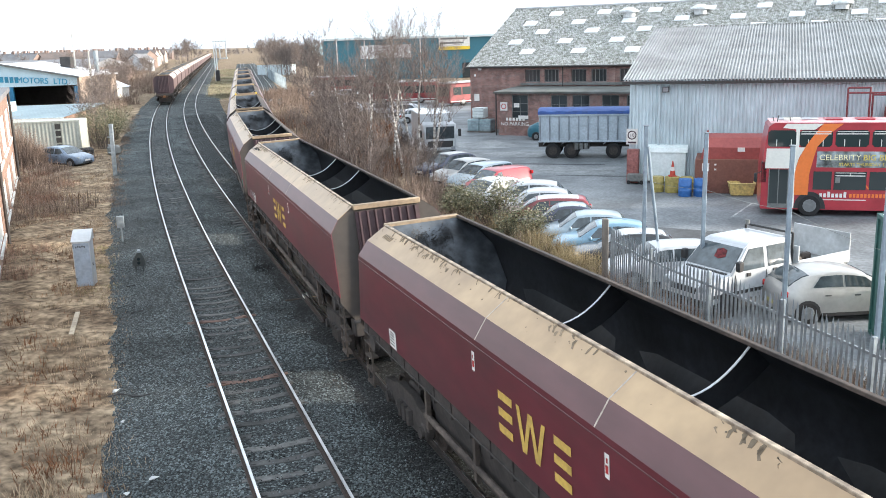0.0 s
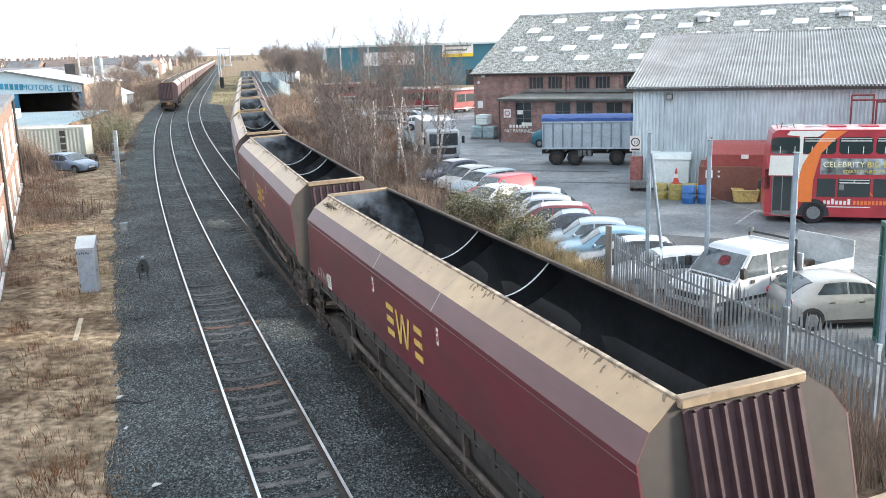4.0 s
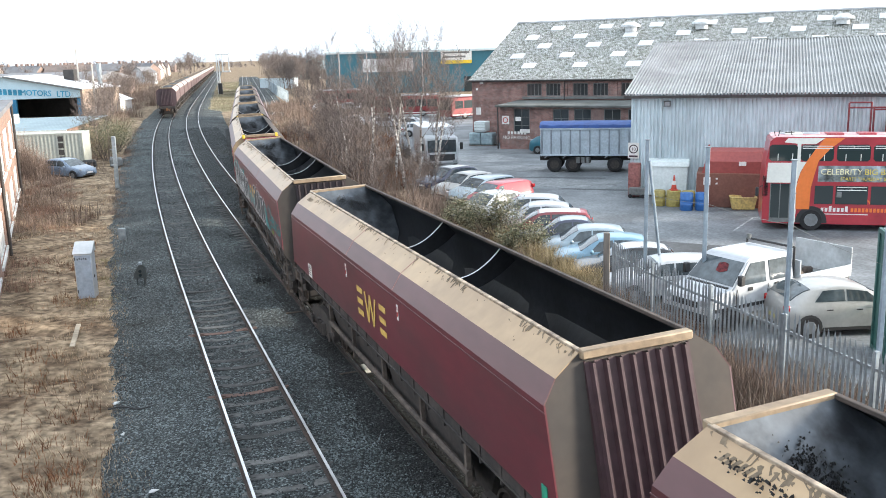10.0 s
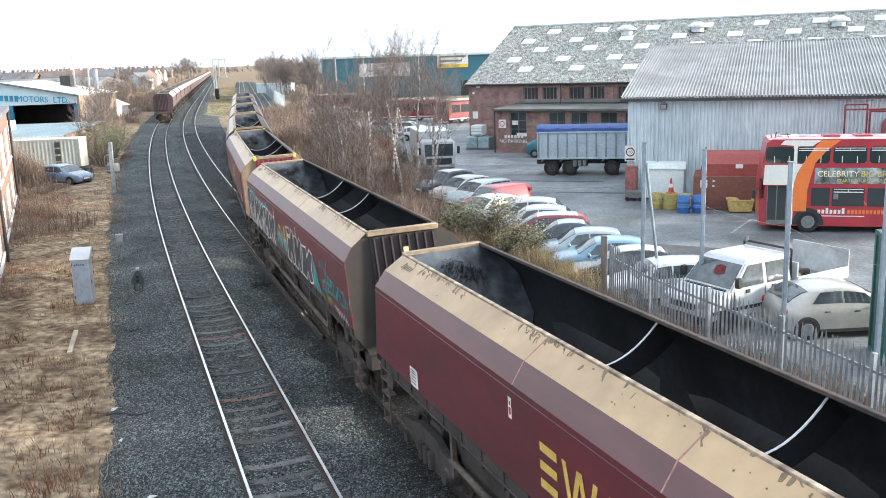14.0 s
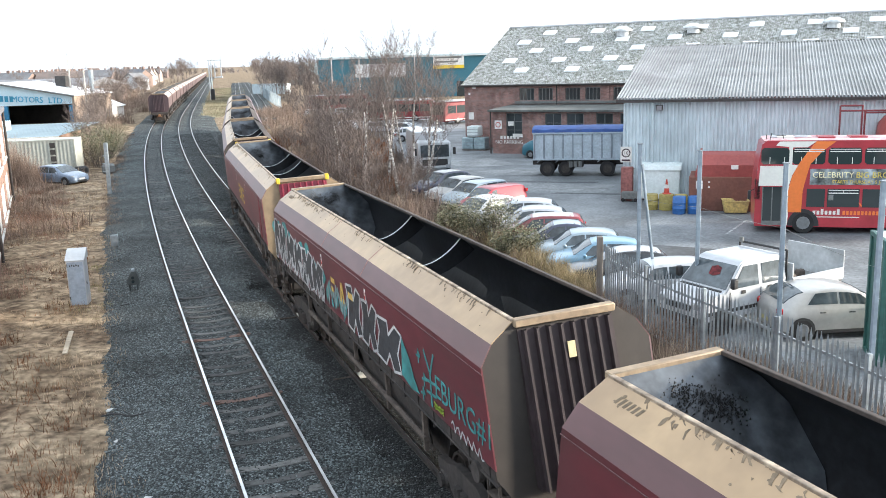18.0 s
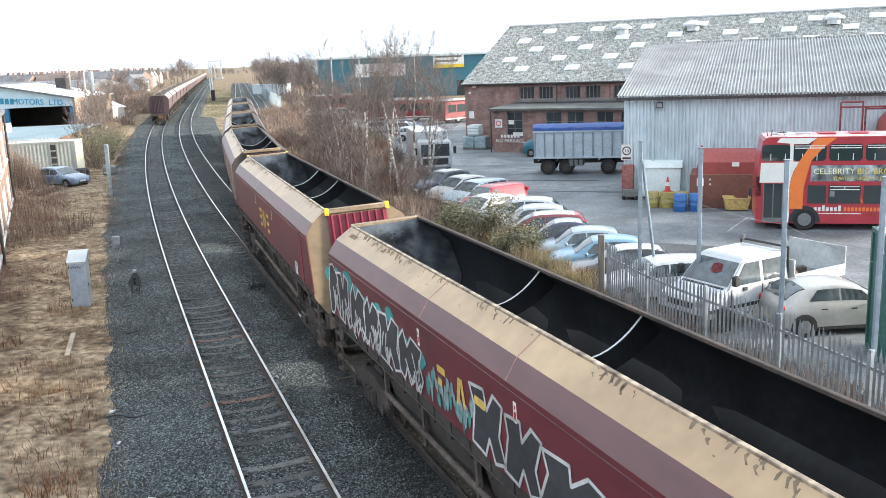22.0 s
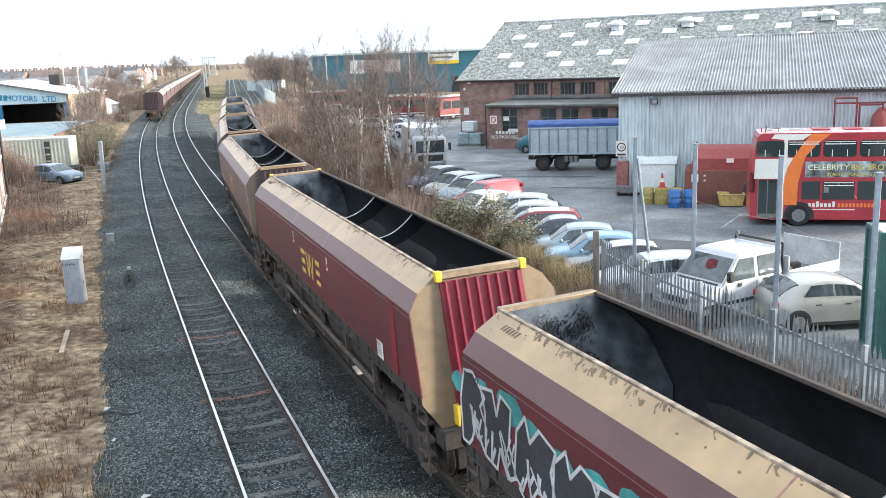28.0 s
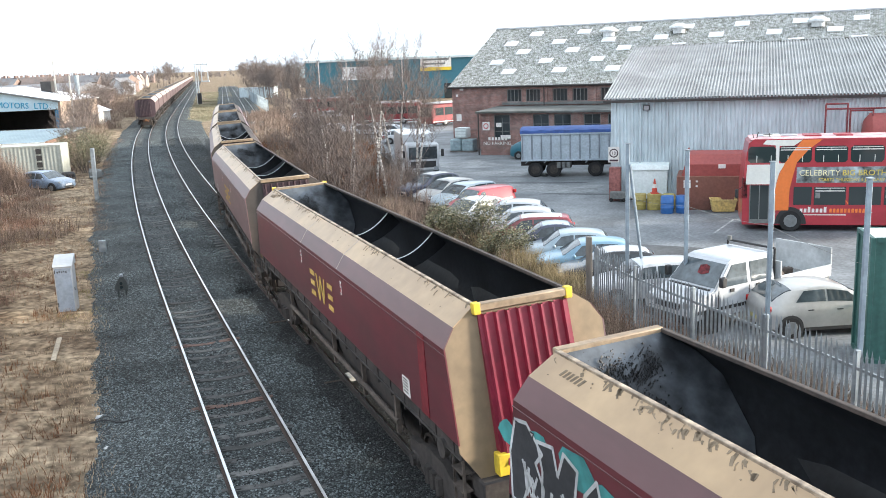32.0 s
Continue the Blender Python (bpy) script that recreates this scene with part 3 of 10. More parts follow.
    # cross wall with a curved upper edge
    bm = bmesh.new()
    k = 16
    up = [(0.97 * (2 * i / k - 1), 3.37 + 0.50 * abs(2 * i / k - 1) ** 2.0) for i in range(k + 1)]
    prism(bm, [(x * 1.3, z - 0.30) for x, z in up] + up[::-1], "y", -0.015, 0.015)
    out["divider"] = bm
    bm = bmesh.new()
    for (xa, za), (xb, zb) in zip(up, up[1:]):
        tube(bm, (xa, 0, za), (xb, 0, zb), 0.017, 6)
    out["divider_rim"] = bm
    # rim strip along the yard side
    bm = bmesh.new()
    cbox(bm, 0.765, 0.835, -TOP_HALF, TOP_HALF, 3.955, 4.012, 0.008)
    out["rim"] = bm
    # underframe
    for sx, nm in ((-1, "l"), (1, "r")):
        bm = bmesh.new()
        x0, x1 = sorted((sx * 1.20, sx * 1.33))
        cbox(bm, x0, x1, -8.1, 8.1, 1.70, 1.955, 0.01)
        cbox(bm, x0 - 0.03, x1 + 0.03, -8.1, 8.1, 1.68, 1.72, 0.008)
        for i in range(21):
            y = -7.8 + i * 0.78
            box(bm, x0 - 0.02, x1 + 0.02, y - 0.02, y + 0.02, 1.60, 1.95)
        out["sole" + nm] = bm
        bm = bmesh.new()
        tube(bm, (sx * 1.24, -4.7, 1.05), (sx * 1.24, 4.7, 1.05), 0.055, 8)
        tube(bm, (sx * 1.10, -4.7, 0.82), (sx * 1.10, 4.7, 0.82), 0.04, 8)
        for y in (-4.6, -2.4, 0, 2.4, 4.6):
            box(bm, sx * 1.22 - 0.04, sx * 1.22 + 0.04, y - 0.05, y + 0.05, 0.80, 1.70)
        out["pipe" + nm] = bm
    bm = bmesh.new()
    for s in (-1, 1):
        loft(bm, [[(-1.05, s * 0.2, 1.75), (1.05, s * 0.2, 1.75), (1.05, s * 4.6, 1.75), (-1.05, s * 4.6, 1.75)][::s], [(-0.75, s * 1.3, 0.55), (0.75, s * 1.3, 0.55), (0.75, s * 2.9, 0.55), (-0.75, s * 2.9, 0.55)][::s]])
    prism(bm, [(-4.95, 1.70), (4.95, 1.70), (4.3, 0.34), (-4.3, 0.34)], "x", -0.72, 0.72)
    out["chute"] = bm
    # plain plate added to fill in the dark, shaded space under the sill
    bm = bmesh.new()
    slab(bm, [(-1.19, 2.25, 1.68), (-1.19, -2.25, 1.68), (-1.00, -2.0, 0.62), (-1.00, 2.0, 0.62)], 0.03)
    out["door"] = bm
    bm = bmesh.new()
    cbox(bm, -1.412, -1.398, -7.86, 7.86, 3.315, 3.335, 0.004)
    out["fold"] = bm
    bm = bmesh.new()
    cbox(bm, -0.66, 0.66, -1.45, 1.45, 0.22, 1.16, 0.05)
    cbox(bm, -0.95, 0.95, -0.3, 0.3, 0.45, 1.05, 0.04)
    out["bolster"] = bm
    bm = bmesh.new()
    cbox(bm, -0.55, 0.55, -8.1, 8.1, 1.15, 1.6, 0.03)
    cbox(bm, -1.15, 1.15, -8.45, -8.0, 1.05, 1.42, 0.03)
    cbox(bm, -1.15, 1.15, 8.0, 8.45, 1.05, 1.42, 0.03)
    out["spine"] = bm
    bm = bmesh.new()
    tube(bm, (0, -8.2, 1.0), (0, -8.85, 1.0), 0.10, 8)
    cbox(bm, -0.17, 0.17, -8.99, -8.70, 0.84, 1.16, 0.03)
    tube(bm, (-0.4, -8.4, 1.05), (-0.25, -8.9, 0.75), 0.03, 6)
    tube(bm, (0.4, -8.4, 1.05), (0.25, -8.9, 0.75), 0.03, 6)
    out["coupler"] = bm
    # steps and levers at the left corners
    bm = bmesh.new()
    for z in (0.55, 0.85, 1.15, 1.45):
        box(bm, -1.36, -1.18, 7.7, 8.1, z, z + 0.03)
    for o in (7.7, 8.1):
        box(bm, -1.34, -1.30, o - 0.015, o + 0.015, 0.5, 1.7)
    out["steps"] = bm
    bm = bmesh.new()
    tube(bm, (-1.30, 7.35, 1.62), (-1.39, 7.35, 1.62), 0.17, 14)
    out["hand_wheel"] = bm
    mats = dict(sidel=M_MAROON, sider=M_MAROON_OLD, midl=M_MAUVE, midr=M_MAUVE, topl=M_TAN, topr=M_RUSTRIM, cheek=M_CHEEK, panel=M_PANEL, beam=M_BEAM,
                yellow_top=M_YELLOW, yellow_foot=M_YELLOW, inside=M_INSIDE, end_slope=M_POLISHED, ridge=M_INSIDE, ledge=M_LEDGE, shed_plate=M_SHINE, divider=M_INSIDE, divider_rim=M_RIM,
                rim=M_RUSTRIM, solel=M_UNDER, soler=M_UNDER, pipel=M_UNDER2, piper=M_UNDER, chute=M_UNDER, door=M_UNDER, fold=M_MAUVE, bolster=M_UNDER, spine=M_UNDER, coupler=M_ORANGE, steps=M_UNDER2, hand_wheel=M_UNDER)
    return {k: mesh_of(k, b, mats[k]) for k, b in out.items()}


WM = wagon_meshes()


def top_frame(y, u):
    """A frame on the left top plate: local x along the wagon to its near end, local y up the slope from its lower edge."""
    d = Vector((RIM[0] - KNEE[0], 0, RIM[1] - KNEE[1])).normalized()
    up = Vector((-d.x, 0, d.z))
    out = Vector((-up.z, 0, up.x))
    m = Matrix((Vector((0, -1, 0)), up, out)).transposed().to_4x4()
    m.translation = Vector((-KNEE[0], y, KNEE[1])) + up * u + out * 0.002
    return m


def scuff_mesh(seed, mat):
    """Rub marks and drips below the inner edge of the top plate, in loose groups."""
    rg = random.Random(seed)
    bm = bmesh.new()
    spots = [rg.uniform(-7.3, 7.4) for _ in range(9)] + [5.6, 6.0, 6.4]
    for c in spots:
        for _ in range(rg.randint(5, 13)):
            y = max(-7.6, min(7.6, c + rg.gauss(0, 0.45)))
            u = 0.485 - 0.17 * rg.random() ** 1.6
            L, w = rg.uniform(0.006, 0.035), rg.uniform(0.012, 0.075)
            sl = rg.uniform(0.0, 0.09)
            m = top_frame(y, min(u, 0.475 - w))
            p = [(-L + sl, -w), (L * 0.3 + sl, -w * rg.uniform(0.7, 1.0)), (L, -w * 0.1), (L * 0.7, w), (-L * 0.6, w * rg.uniform(0.7, 1.0)), (-L * 1.2, w * 0.2)]
            loft(bm, [[(a, b, 0.0) for a, b in p], [(a, b, 0.002) for a, b in p]], m=m)
    for _ in range(26):
        y, u, r = rg.uniform(-7.5, 7.5), rg.uniform(0.06, 0.40), rg.uniform(0.006, 0.018)
        p = [(r * rg.uniform(0.7, 1.6) * math.cos(k), r * math.sin(k)) for k in (0, 1.2, 2.5, 3.8, 5.1)]
        loft(bm, [[(a, b, 0.0) for a, b in p], [(a, b, 0.002) for a, b in p]], m=top_frame(y, u))
    return mesh_of("scuff", bm, mat)


M_SCUFF = material("dark_rub_mark", (0.25, 0.185, 0.122), 0.8, vary=0.3, grain=12, obj=True)
SCUFFS = [scuff_mesh(s, M_SCUFF) for s in (1, 2, 3)]
bm = bmesh.new()
for i in range(6):
    m_ = top_frame(7.25 - 0.085 * i, 0.27)
    loft(bm, [[(x + 0.02 * y / 0.055, y, z) for x, y in ((-0.025, -0.055), (0.025, -0.055), (0.025, 0.055), (-0.025, 0.055))] for z in (0, 0.002)], m=m_)
NUMBER_ME = mesh_of("number_mark", bm, M_SCUFF)


def coal_mesh(seed, spots, size=(0.008, 0.024)):
    """Crumbs of coal strewn round some spots (x, y, z, spread, count)."""
    rg = random.Random(seed)
    v, f = [], []
    for x, y, z, sp, n, sy, sz in spots:
        for _ in range(n):
            a, b = rg.gauss(0, sp), rg.gauss(0, sp)
            s = rg.uniform(*size)
            c = Vector((x + a, y + sy * b, z + sz * b))
            k = len(v)
            for q in ((0, 0, 1), (1, 0, -0.2), (-0.4, 0.9, -0.2), (-0.5, -0.9, -0.2)):
                v.append(c + Vector(q) * s * rg.uniform(0.6, 1.3))
            f += [(k, k + 1, k + 2), (k, k + 2, k + 3), (k, k + 3, k + 1), (k + 1, k + 3, k + 2)]
    me = bpy.data.meshes.new("coal")
    me.from_pydata([tuple(q) for q in v], [], f)
    me.materials.append(M_COAL)
    return me


COAL = [coal_mesh(s, [(dx, 7.64 - 0.95 * d, 3.99 - d, 0.11, 190, 0.69, 0.73) for dx, d in pts]) for s, pts in ((3, ((-0.5, 0.35), (-0.2, 0.28), (0.1, 0.38), (0.35, 0.3), (0.1, 0.75), (0.3, 0.9))), (4, ((-0.6, 0.5), (-0.3, 0.6), (0.0, 0.42), (0.2, 0.62), (-0.1, 0.95))), (5, ((0.0, 0.3), (0.3, 0.42), (0.5, 0.5), (-0.2, 0.7))))]


def re_mat(me, mat):
    c = me.copy()
    c.materials.clear()
    c.materials.append(mat)
    return c


WM["rim_worn"] = re_mat(WM["rim"], material("pale_worn_edge", (0.42, 0.34, 0.25), 0.6, vary=0.5, grain=6, stain=2.5, second=(0.13, 0.095, 0.07), obj=True))
WM["side_old"] = re_mat(WM["sidel"], M_MAROON_OLD)
M_PALEDUST = material("pale_dusty_plate", (0.44, 0.37, 0.33), 0.6, vary=0.12, grain=3, stain=0.3, second=(0.36, 0.29, 0.255), obj=True)
M_BROWNSIDE = material("brown_dusty_side", (0.14, 0.092, 0.088), 0.6, vary=0.15, grain=3, stain=0.4, second=(0.10, 0.066, 0.064), obj=True)
M_DARKEND = material("dark_maroon_end", (0.052, 0.028, 0.033), 0.7, vary=0.15, grain=3, stain=0.4, second=(0.036, 0.022, 0.025), obj=True)
WM["topr_pale"] = re_mat(WM["topr"], M_PALEDUST)
WM["midr_pale"] = re_mat(WM["midr"], M_PALEDUST)
WM["panel_brown"] = re_mat(WM["panel"], M_DARKEND)
WM["cheek_brown"] = re_mat(WM["cheek"], M_DARKEND)
WM["sider_brown"] = re_mat(WM["sider"], M_BROWNSIDE)
# shade on the graffiti wagon's ends is put into darker plate colours
WM["cheek_shaded"] = re_mat(WM["cheek"], material("shaded_taupe_end_plate", (0.034, 0.027, 0.023), 0.75, vary=0.15, grain=4, stain=0.6, second=(0.024, 0.020, 0.018), obj=True))
WM["panel_shaded"] = re_mat(WM["panel"], material("shaded_maroon_corrugation", (0.030, 0.018, 0.021), 0.7, vary=0.2, grain=6, stain=0.8, second=(0.022, 0.014, 0.016), obj=True))
WM["cheek_new"] = re_mat(WM["cheek"], M_CHEEK_NEW)
WM["panel_new"] = re_mat(WM["panel"], M_PANEL_NEW)


def side_frame(y, z):
    """A frame on the left body side: local x towards the near end (as seen from outside), local y up, z outwards."""
    m = Matrix(((0, -1, 0), (0, 0, 1), (-1, 0, 0))).transposed().to_4x4()
    m.translation = (-1.402, y, z)
    return m


def bars_mesh(name, rects, mat, depth=0.004):
    bm = bmesh.new()
    for x0, x1, y0, y1, sh in rects:
        p = [(x0, y0), (x1, y0), (x1 + sh, y1), (x0 + sh, y1)]
        loft(bm, [[(x, y, 0.001) for x, y in p], [(x, y, depth) for x, y in p]])
    return mesh_of(name, bm, mat)


def emblem_rects():
    """Plain yellow marking: three groups of bars."""
    h, r = 0.62, []
    for y in (0.0, 0.25, 0.50):
        r.append((-1.04, -0.60, y, y + 0.12, 0))
    for i, sh in enumerate((-0.17, 0.17, -0.17, 0.17)):
        x = -0.30 + 0.19 * i + (0.0 if sh < 0 else -0.17)
        r.append((x, x + 0.10, 0, h, sh))
    for y, o in ((0.0, 0), (0.25, 0), (0.50, 0)):
        r.append((0.60 + o, 1.03 + o, y, y + 0.12, 0))
    return r


EMBLEM_MES = [bars_mesh("emblem_bar", [q], M_LETTER) for q in emblem_rects()]
NOTICE_ME = bars_mesh("notice", [(-0.048, 0.048, -0.15, 0.15, 0)], M_WHITE_LABEL)
DATA_ME = bars_mesh("data_panel", [(-0.19, 0.19, -0.17, 0.17, 0)], M_WHITE_LABEL)
NOTICE_MARK_ME = bars_mesh("notice_mark", [(-0.03, 0.03, -0.09, 0.01, 0), (-0.016, 0.016, 0.04, 0.10, 0)], material("red_mark", (0.45, 0.03, 0.03), 0.6, obj=True), 0.007)
DATA_MARK_ME = bars_mesh("data_mark", [(-0.15, 0.10, y, y + 0.025, 0) for y in (-0.12, -0.06, 0.0, 0.06, 0.11)], material("grey_print", (0.15, 0.15, 0.15), 0.7, obj=True), 0.007)


M_SEAM = (material("pinkish_seam", (0.42, 0.20, 0.17), 0.7, vary=0.25, grain=12, obj=True), material("pale_seam", (0.50, 0.42, 0.36), 0.7, vary=0.25, grain=12, obj=True))


def hopper_wagon(label, fresh=False, emblem=True, detail=True, old=True, seed=0, plain=False, dusty=False):
    w = thing("hopper_wagon", label, "hopper wagon", group="coal train")
    part("side_panel", WM["side_old" if old else "sidel"], None, w, "maroon painted side plate")
    part("side_panel", WM["sider_brown" if dusty else "sider"], None, w, "faded maroon side plate")
    part("shoulder_panel", WM["midl"], None, w, "dust-faded upper side plate")
    part("shoulder_panel", WM["midr_pale" if dusty else "midr"], None, w, "dust-faded upper side plate")
    part("top_panel", WM["topl"], None, w, "scuffed tan top plate")
    part("top_panel", WM["topr_pale" if dusty else "topr"], None, w, "weathered top plate")
    rot = pose(0, 0, 0, 0, 0, 180)
    for m in (None, rot):
        e = part("end_plate", WM["cheek_new" if fresh else "cheek_brown" if dusty else "cheek" if emblem else "cheek_shaded"], None, w, "tan steel end plate", at=m)
        part("corrugated_panel", WM["panel_new" if fresh else "panel_brown" if dusty else "panel" if emblem else "panel_shaded"], None, e, "ribbed red end sheet")
        part("top_beam", WM["beam"], None, e, "pale tan cross beam")
        if fresh:
            for x in (0, 1.6):
                part("corner_mark", WM["yellow_top"], None, e, "yellow painted corner", at=pose(x, 0, 0))
            part("corner_mark", WM["yellow_foot"], None, e, "yellow painted foot")
    inner = part("hopper_lining", WM["inside"], None, w, "coal-black inner plates")
    for m in (None, rot):
        part("end_slope", WM["end_slope"], None, inner, "coal-polished slope plate", at=m)
    for y in (-3.7, 0.0, 3.7):
        part("floor_ridge", WM["ridge"], None, inner, at=pose(0, y, 0))
    for y in (-4.1, 0.0, 4.1) if detail else ():
        part("ledge", WM["ledge"], None, inner, "dusty ledge along the yard side", at=pose(0, y, 0))
    for y in (-1.85, 1.85) if detail else ():
        part("shed_plate", WM["shed_plate"], None, inner, "coal-polished sloping plate", at=pose(0, y, 0))
    for y in (-1.35, 1.85):
        d = part("cross_brace", WM["divider"], None, w, at=pose(0, y, 0))
        part("brace_rim", WM["divider_rim"], None, d, "bare worn metal edge")
    part("rim", WM["rim"], None, w, "rusty rim bar")
    part("rim", WM["rim_worn"], None, w, "pale worn rim edge", at=pose(-1.6, 0, 0))
    if plain:
        part("solebar", WM["soler"], None, w)
        part("underframe", WM["spine"], None, w)
        for y in (-6.2, 6.2):
            part("bogie_frame", FRAME_ME[1], None, w, at=pose(0, y, 0))
            for dy in (-1.0, 1.0):
                part("wheel", WHEEL_ME, None, w, at=pose(0.755, y + dy, 0.46))
        return w
    for k in ("l", "r"):
        part("solebar", WM["sole" + k], None, w)
        part("brake_pipe", WM["pipe" + k], None, w)
    part("discharge_chute", WM["chute"], None, w)
    for y in (-2.4, 2.4):
        part("hopper_door", WM["door"], None, w, at=pose(0, y, 0))
    part("side_fold", WM["fold"], None, w, "thin folded seam along the side")
    part("underframe", WM["spine"], None, w)
    for m in (None, rot):
        part("coupler", WM["coupler"], None, w, "rust-coloured coupler", at=m)
    for y in (0, -15.8):
        part("step", WM["steps"], None, w, at=pose(0, y, 0))
    for y in (0, -14.7):
        part("hand_wheel", WM["hand_wheel"], None, w, at=pose(0, y, 0))
    for y in (-6.2, 6.2):
        b = part("bogie_frame", FRAME_ME[-1], None, w, at=pose(0, y, 0))
        part("bogie_frame", FRAME_ME[1], None, w, at=pose(0, y, 0))
        part("bogie_bolster", WM["bolster"], None, w, at=pose(0, y, 0))
        for dy in (-1.0, 1.0):
            for sx in (-1, 1):
                part("wheel", WHEEL_ME, None, w, at=pose(sx * 0.755, y + dy, 0.46, 0, 0, 0 if sx > 0 else 180))
    if detail:
        tagged(part("scuff", SCUFFS[seed % 3], None, w, "dark rub marks on the tan plate"), kind="stuff")
        part("number_mark", NUMBER_ME, None, w, "worn painted number bars")
        tagged(part("coal", COAL[seed % 3], None, inner, "black coal crumbs on the slope"), kind="stuff")
        for y in (1.78, -1.6):
            tone = M_SEAM[0] if seed in (2, 3) else M_SEAM[1]
            bm = bmesh.new()
            for p, q in ((RIM, KNEE), (KNEE, SHOULDER)):
                n = Vector((-(p[1] - q[1]), 0, q[0] - p[0])).normalized() * 0.004
                a_, b_ = Vector((-p[0], y, p[1])), Vector((-q[0], y, q[1]))
                loft(bm, [[a_ + Vector((0, o, 0)) + n * h for o, h in ((-0.014, 0.2), (-0.010, 1), (0.010, 1), (0.014, 0.2))], [b_ + Vector((0, o, 0)) + n * h for o, h in ((-0.014, 0.2), (-0.010, 1), (0.010, 1), (0.014, 0.2))]])
            part("weld_seam", bm, tone, w, "upright weld seam")
    if emblem:
        for me in EMBLEM_MES:
            part("emblem_bar", me, None, w, "faded yellow marking bar", at=side_frame(-0.02, 2.30))
    if detail:
        for y in (1.87, -1.87):
            n = part("notice", NOTICE_ME, None, w, "white warning label", at=side_frame(y, 3.06))
            part("notice_mark", NOTICE_MARK_ME, None, n)
    if detail and emblem:
        d = part("data_panel", DATA_ME, None, w, "white data panel", at=side_frame(5.85 if not fresh else -5.85, 2.18))
        part("data_mark", DATA_MARK_ME, None, d)
    return w


TRAVEL = [19.763, 16.527, 13.342, 10.228, 7.201, 4.273, 1.45, -1.264, -3.868, -6.363, -8.754, -11.047, -13.248, -15.366, -17.408, -19.383, -21.299, -23.163, -24.98, -26.755, -28.489, -30.181, -31.829, -33.423, -34.953, -36.404, -37.755, -38.98, -40.05, -40.85, -41.38, -41.74, -41.91]
TRAIN_LEAN = -2.0


def wagon_pose(line, s_mid, off, lean=0.0):
    """A wagon's pose on its line, from where its two bogies stand."""
    a, b = line.at_s(s_mid - 6.2, off)[0], line.at_s(s_mid + 6.2, off)[0]
    u = (b - a).normalized()
    c = (a + b) / 2
    return Matrix.Translation(c) @ Matrix.Rotation(math.atan2(-u.x, u.y), 4, "Z") @ pose(0, 0, 0.012, 0, lean, 0)


TRAIN = []
for k, (lab, kw) in enumerate([
        ("maroon coal hopper wagon with tan top plates, empty", dict(old=False)),
        ("maroon coal hopper wagon with coal crumbs on its tan top", dict(old=False)),
        ("faded maroon coal hopper wagon, empty inside", dict(old=False)),
        ("maroon hopper wagon with large graffiti on its side", dict(old=False, emblem=False)),
        ("maroon hopper wagon with a fresh red ribbed end and yellow corners", dict(fresh=True, old=False)),
        ("faded maroon coal hopper wagon, empty inside", dict(old=True)),
        ("faded maroon coal hopper wagon, empty inside", dict(old=True)),
        ("faded maroon coal hopper wagon, empty inside", dict(old=True, detail=False)),
        ("faded maroon coal hopper wagon, last of the train", dict(old=True, detail=False))]):
    wg = hopper_wagon(lab, seed=k, **kw)
    wg.matrix_basis = wagon_pose(TOPS, TRAVEL[0] + PITCH * k - NOSE, TRAIN_OFF, TRAIN_LEAN)
    TRAIN.append(wg)



def flat(points, lift0, lift1, bm=None):
    bm = bm or bmesh.new()
    a = sum(p[0] * q[1] - q[0] * p[1] for p, q in zip(points, points[1:] + points[:1]))
    pts = points if a > 0 else points[::-1]
    loft(bm, [[(x, y, lift0) for x, y in pts], [(x, y, lift1) for x, y in pts]])
    return bm


def stroke(points, w, lift0, lift1, bm=None, closed=False):
    """A painted line of width w through points."""
    bm = bm or bmesh.new()
    pts = [Vector((*p, 0)) for p in points]
    if closed:
        pts.append(pts[0])
    for a, b in zip(pts, pts[1:]):
        d = (b - a)
        if d.length < 1e-4:
            continue
        d.normalize()
        n = Vector((-d.y, d.x, 0)) * w / 2
        a2, b2 = a - d * w * 0.3, b + d * w * 0.3
        q = [a2 - n, b2 - n, b2 + n, a2 + n]
        loft(bm, [[(p.x, p.y, lift0) for p in q], [(p.x, p.y, lift1) for p in q]])
    return bm


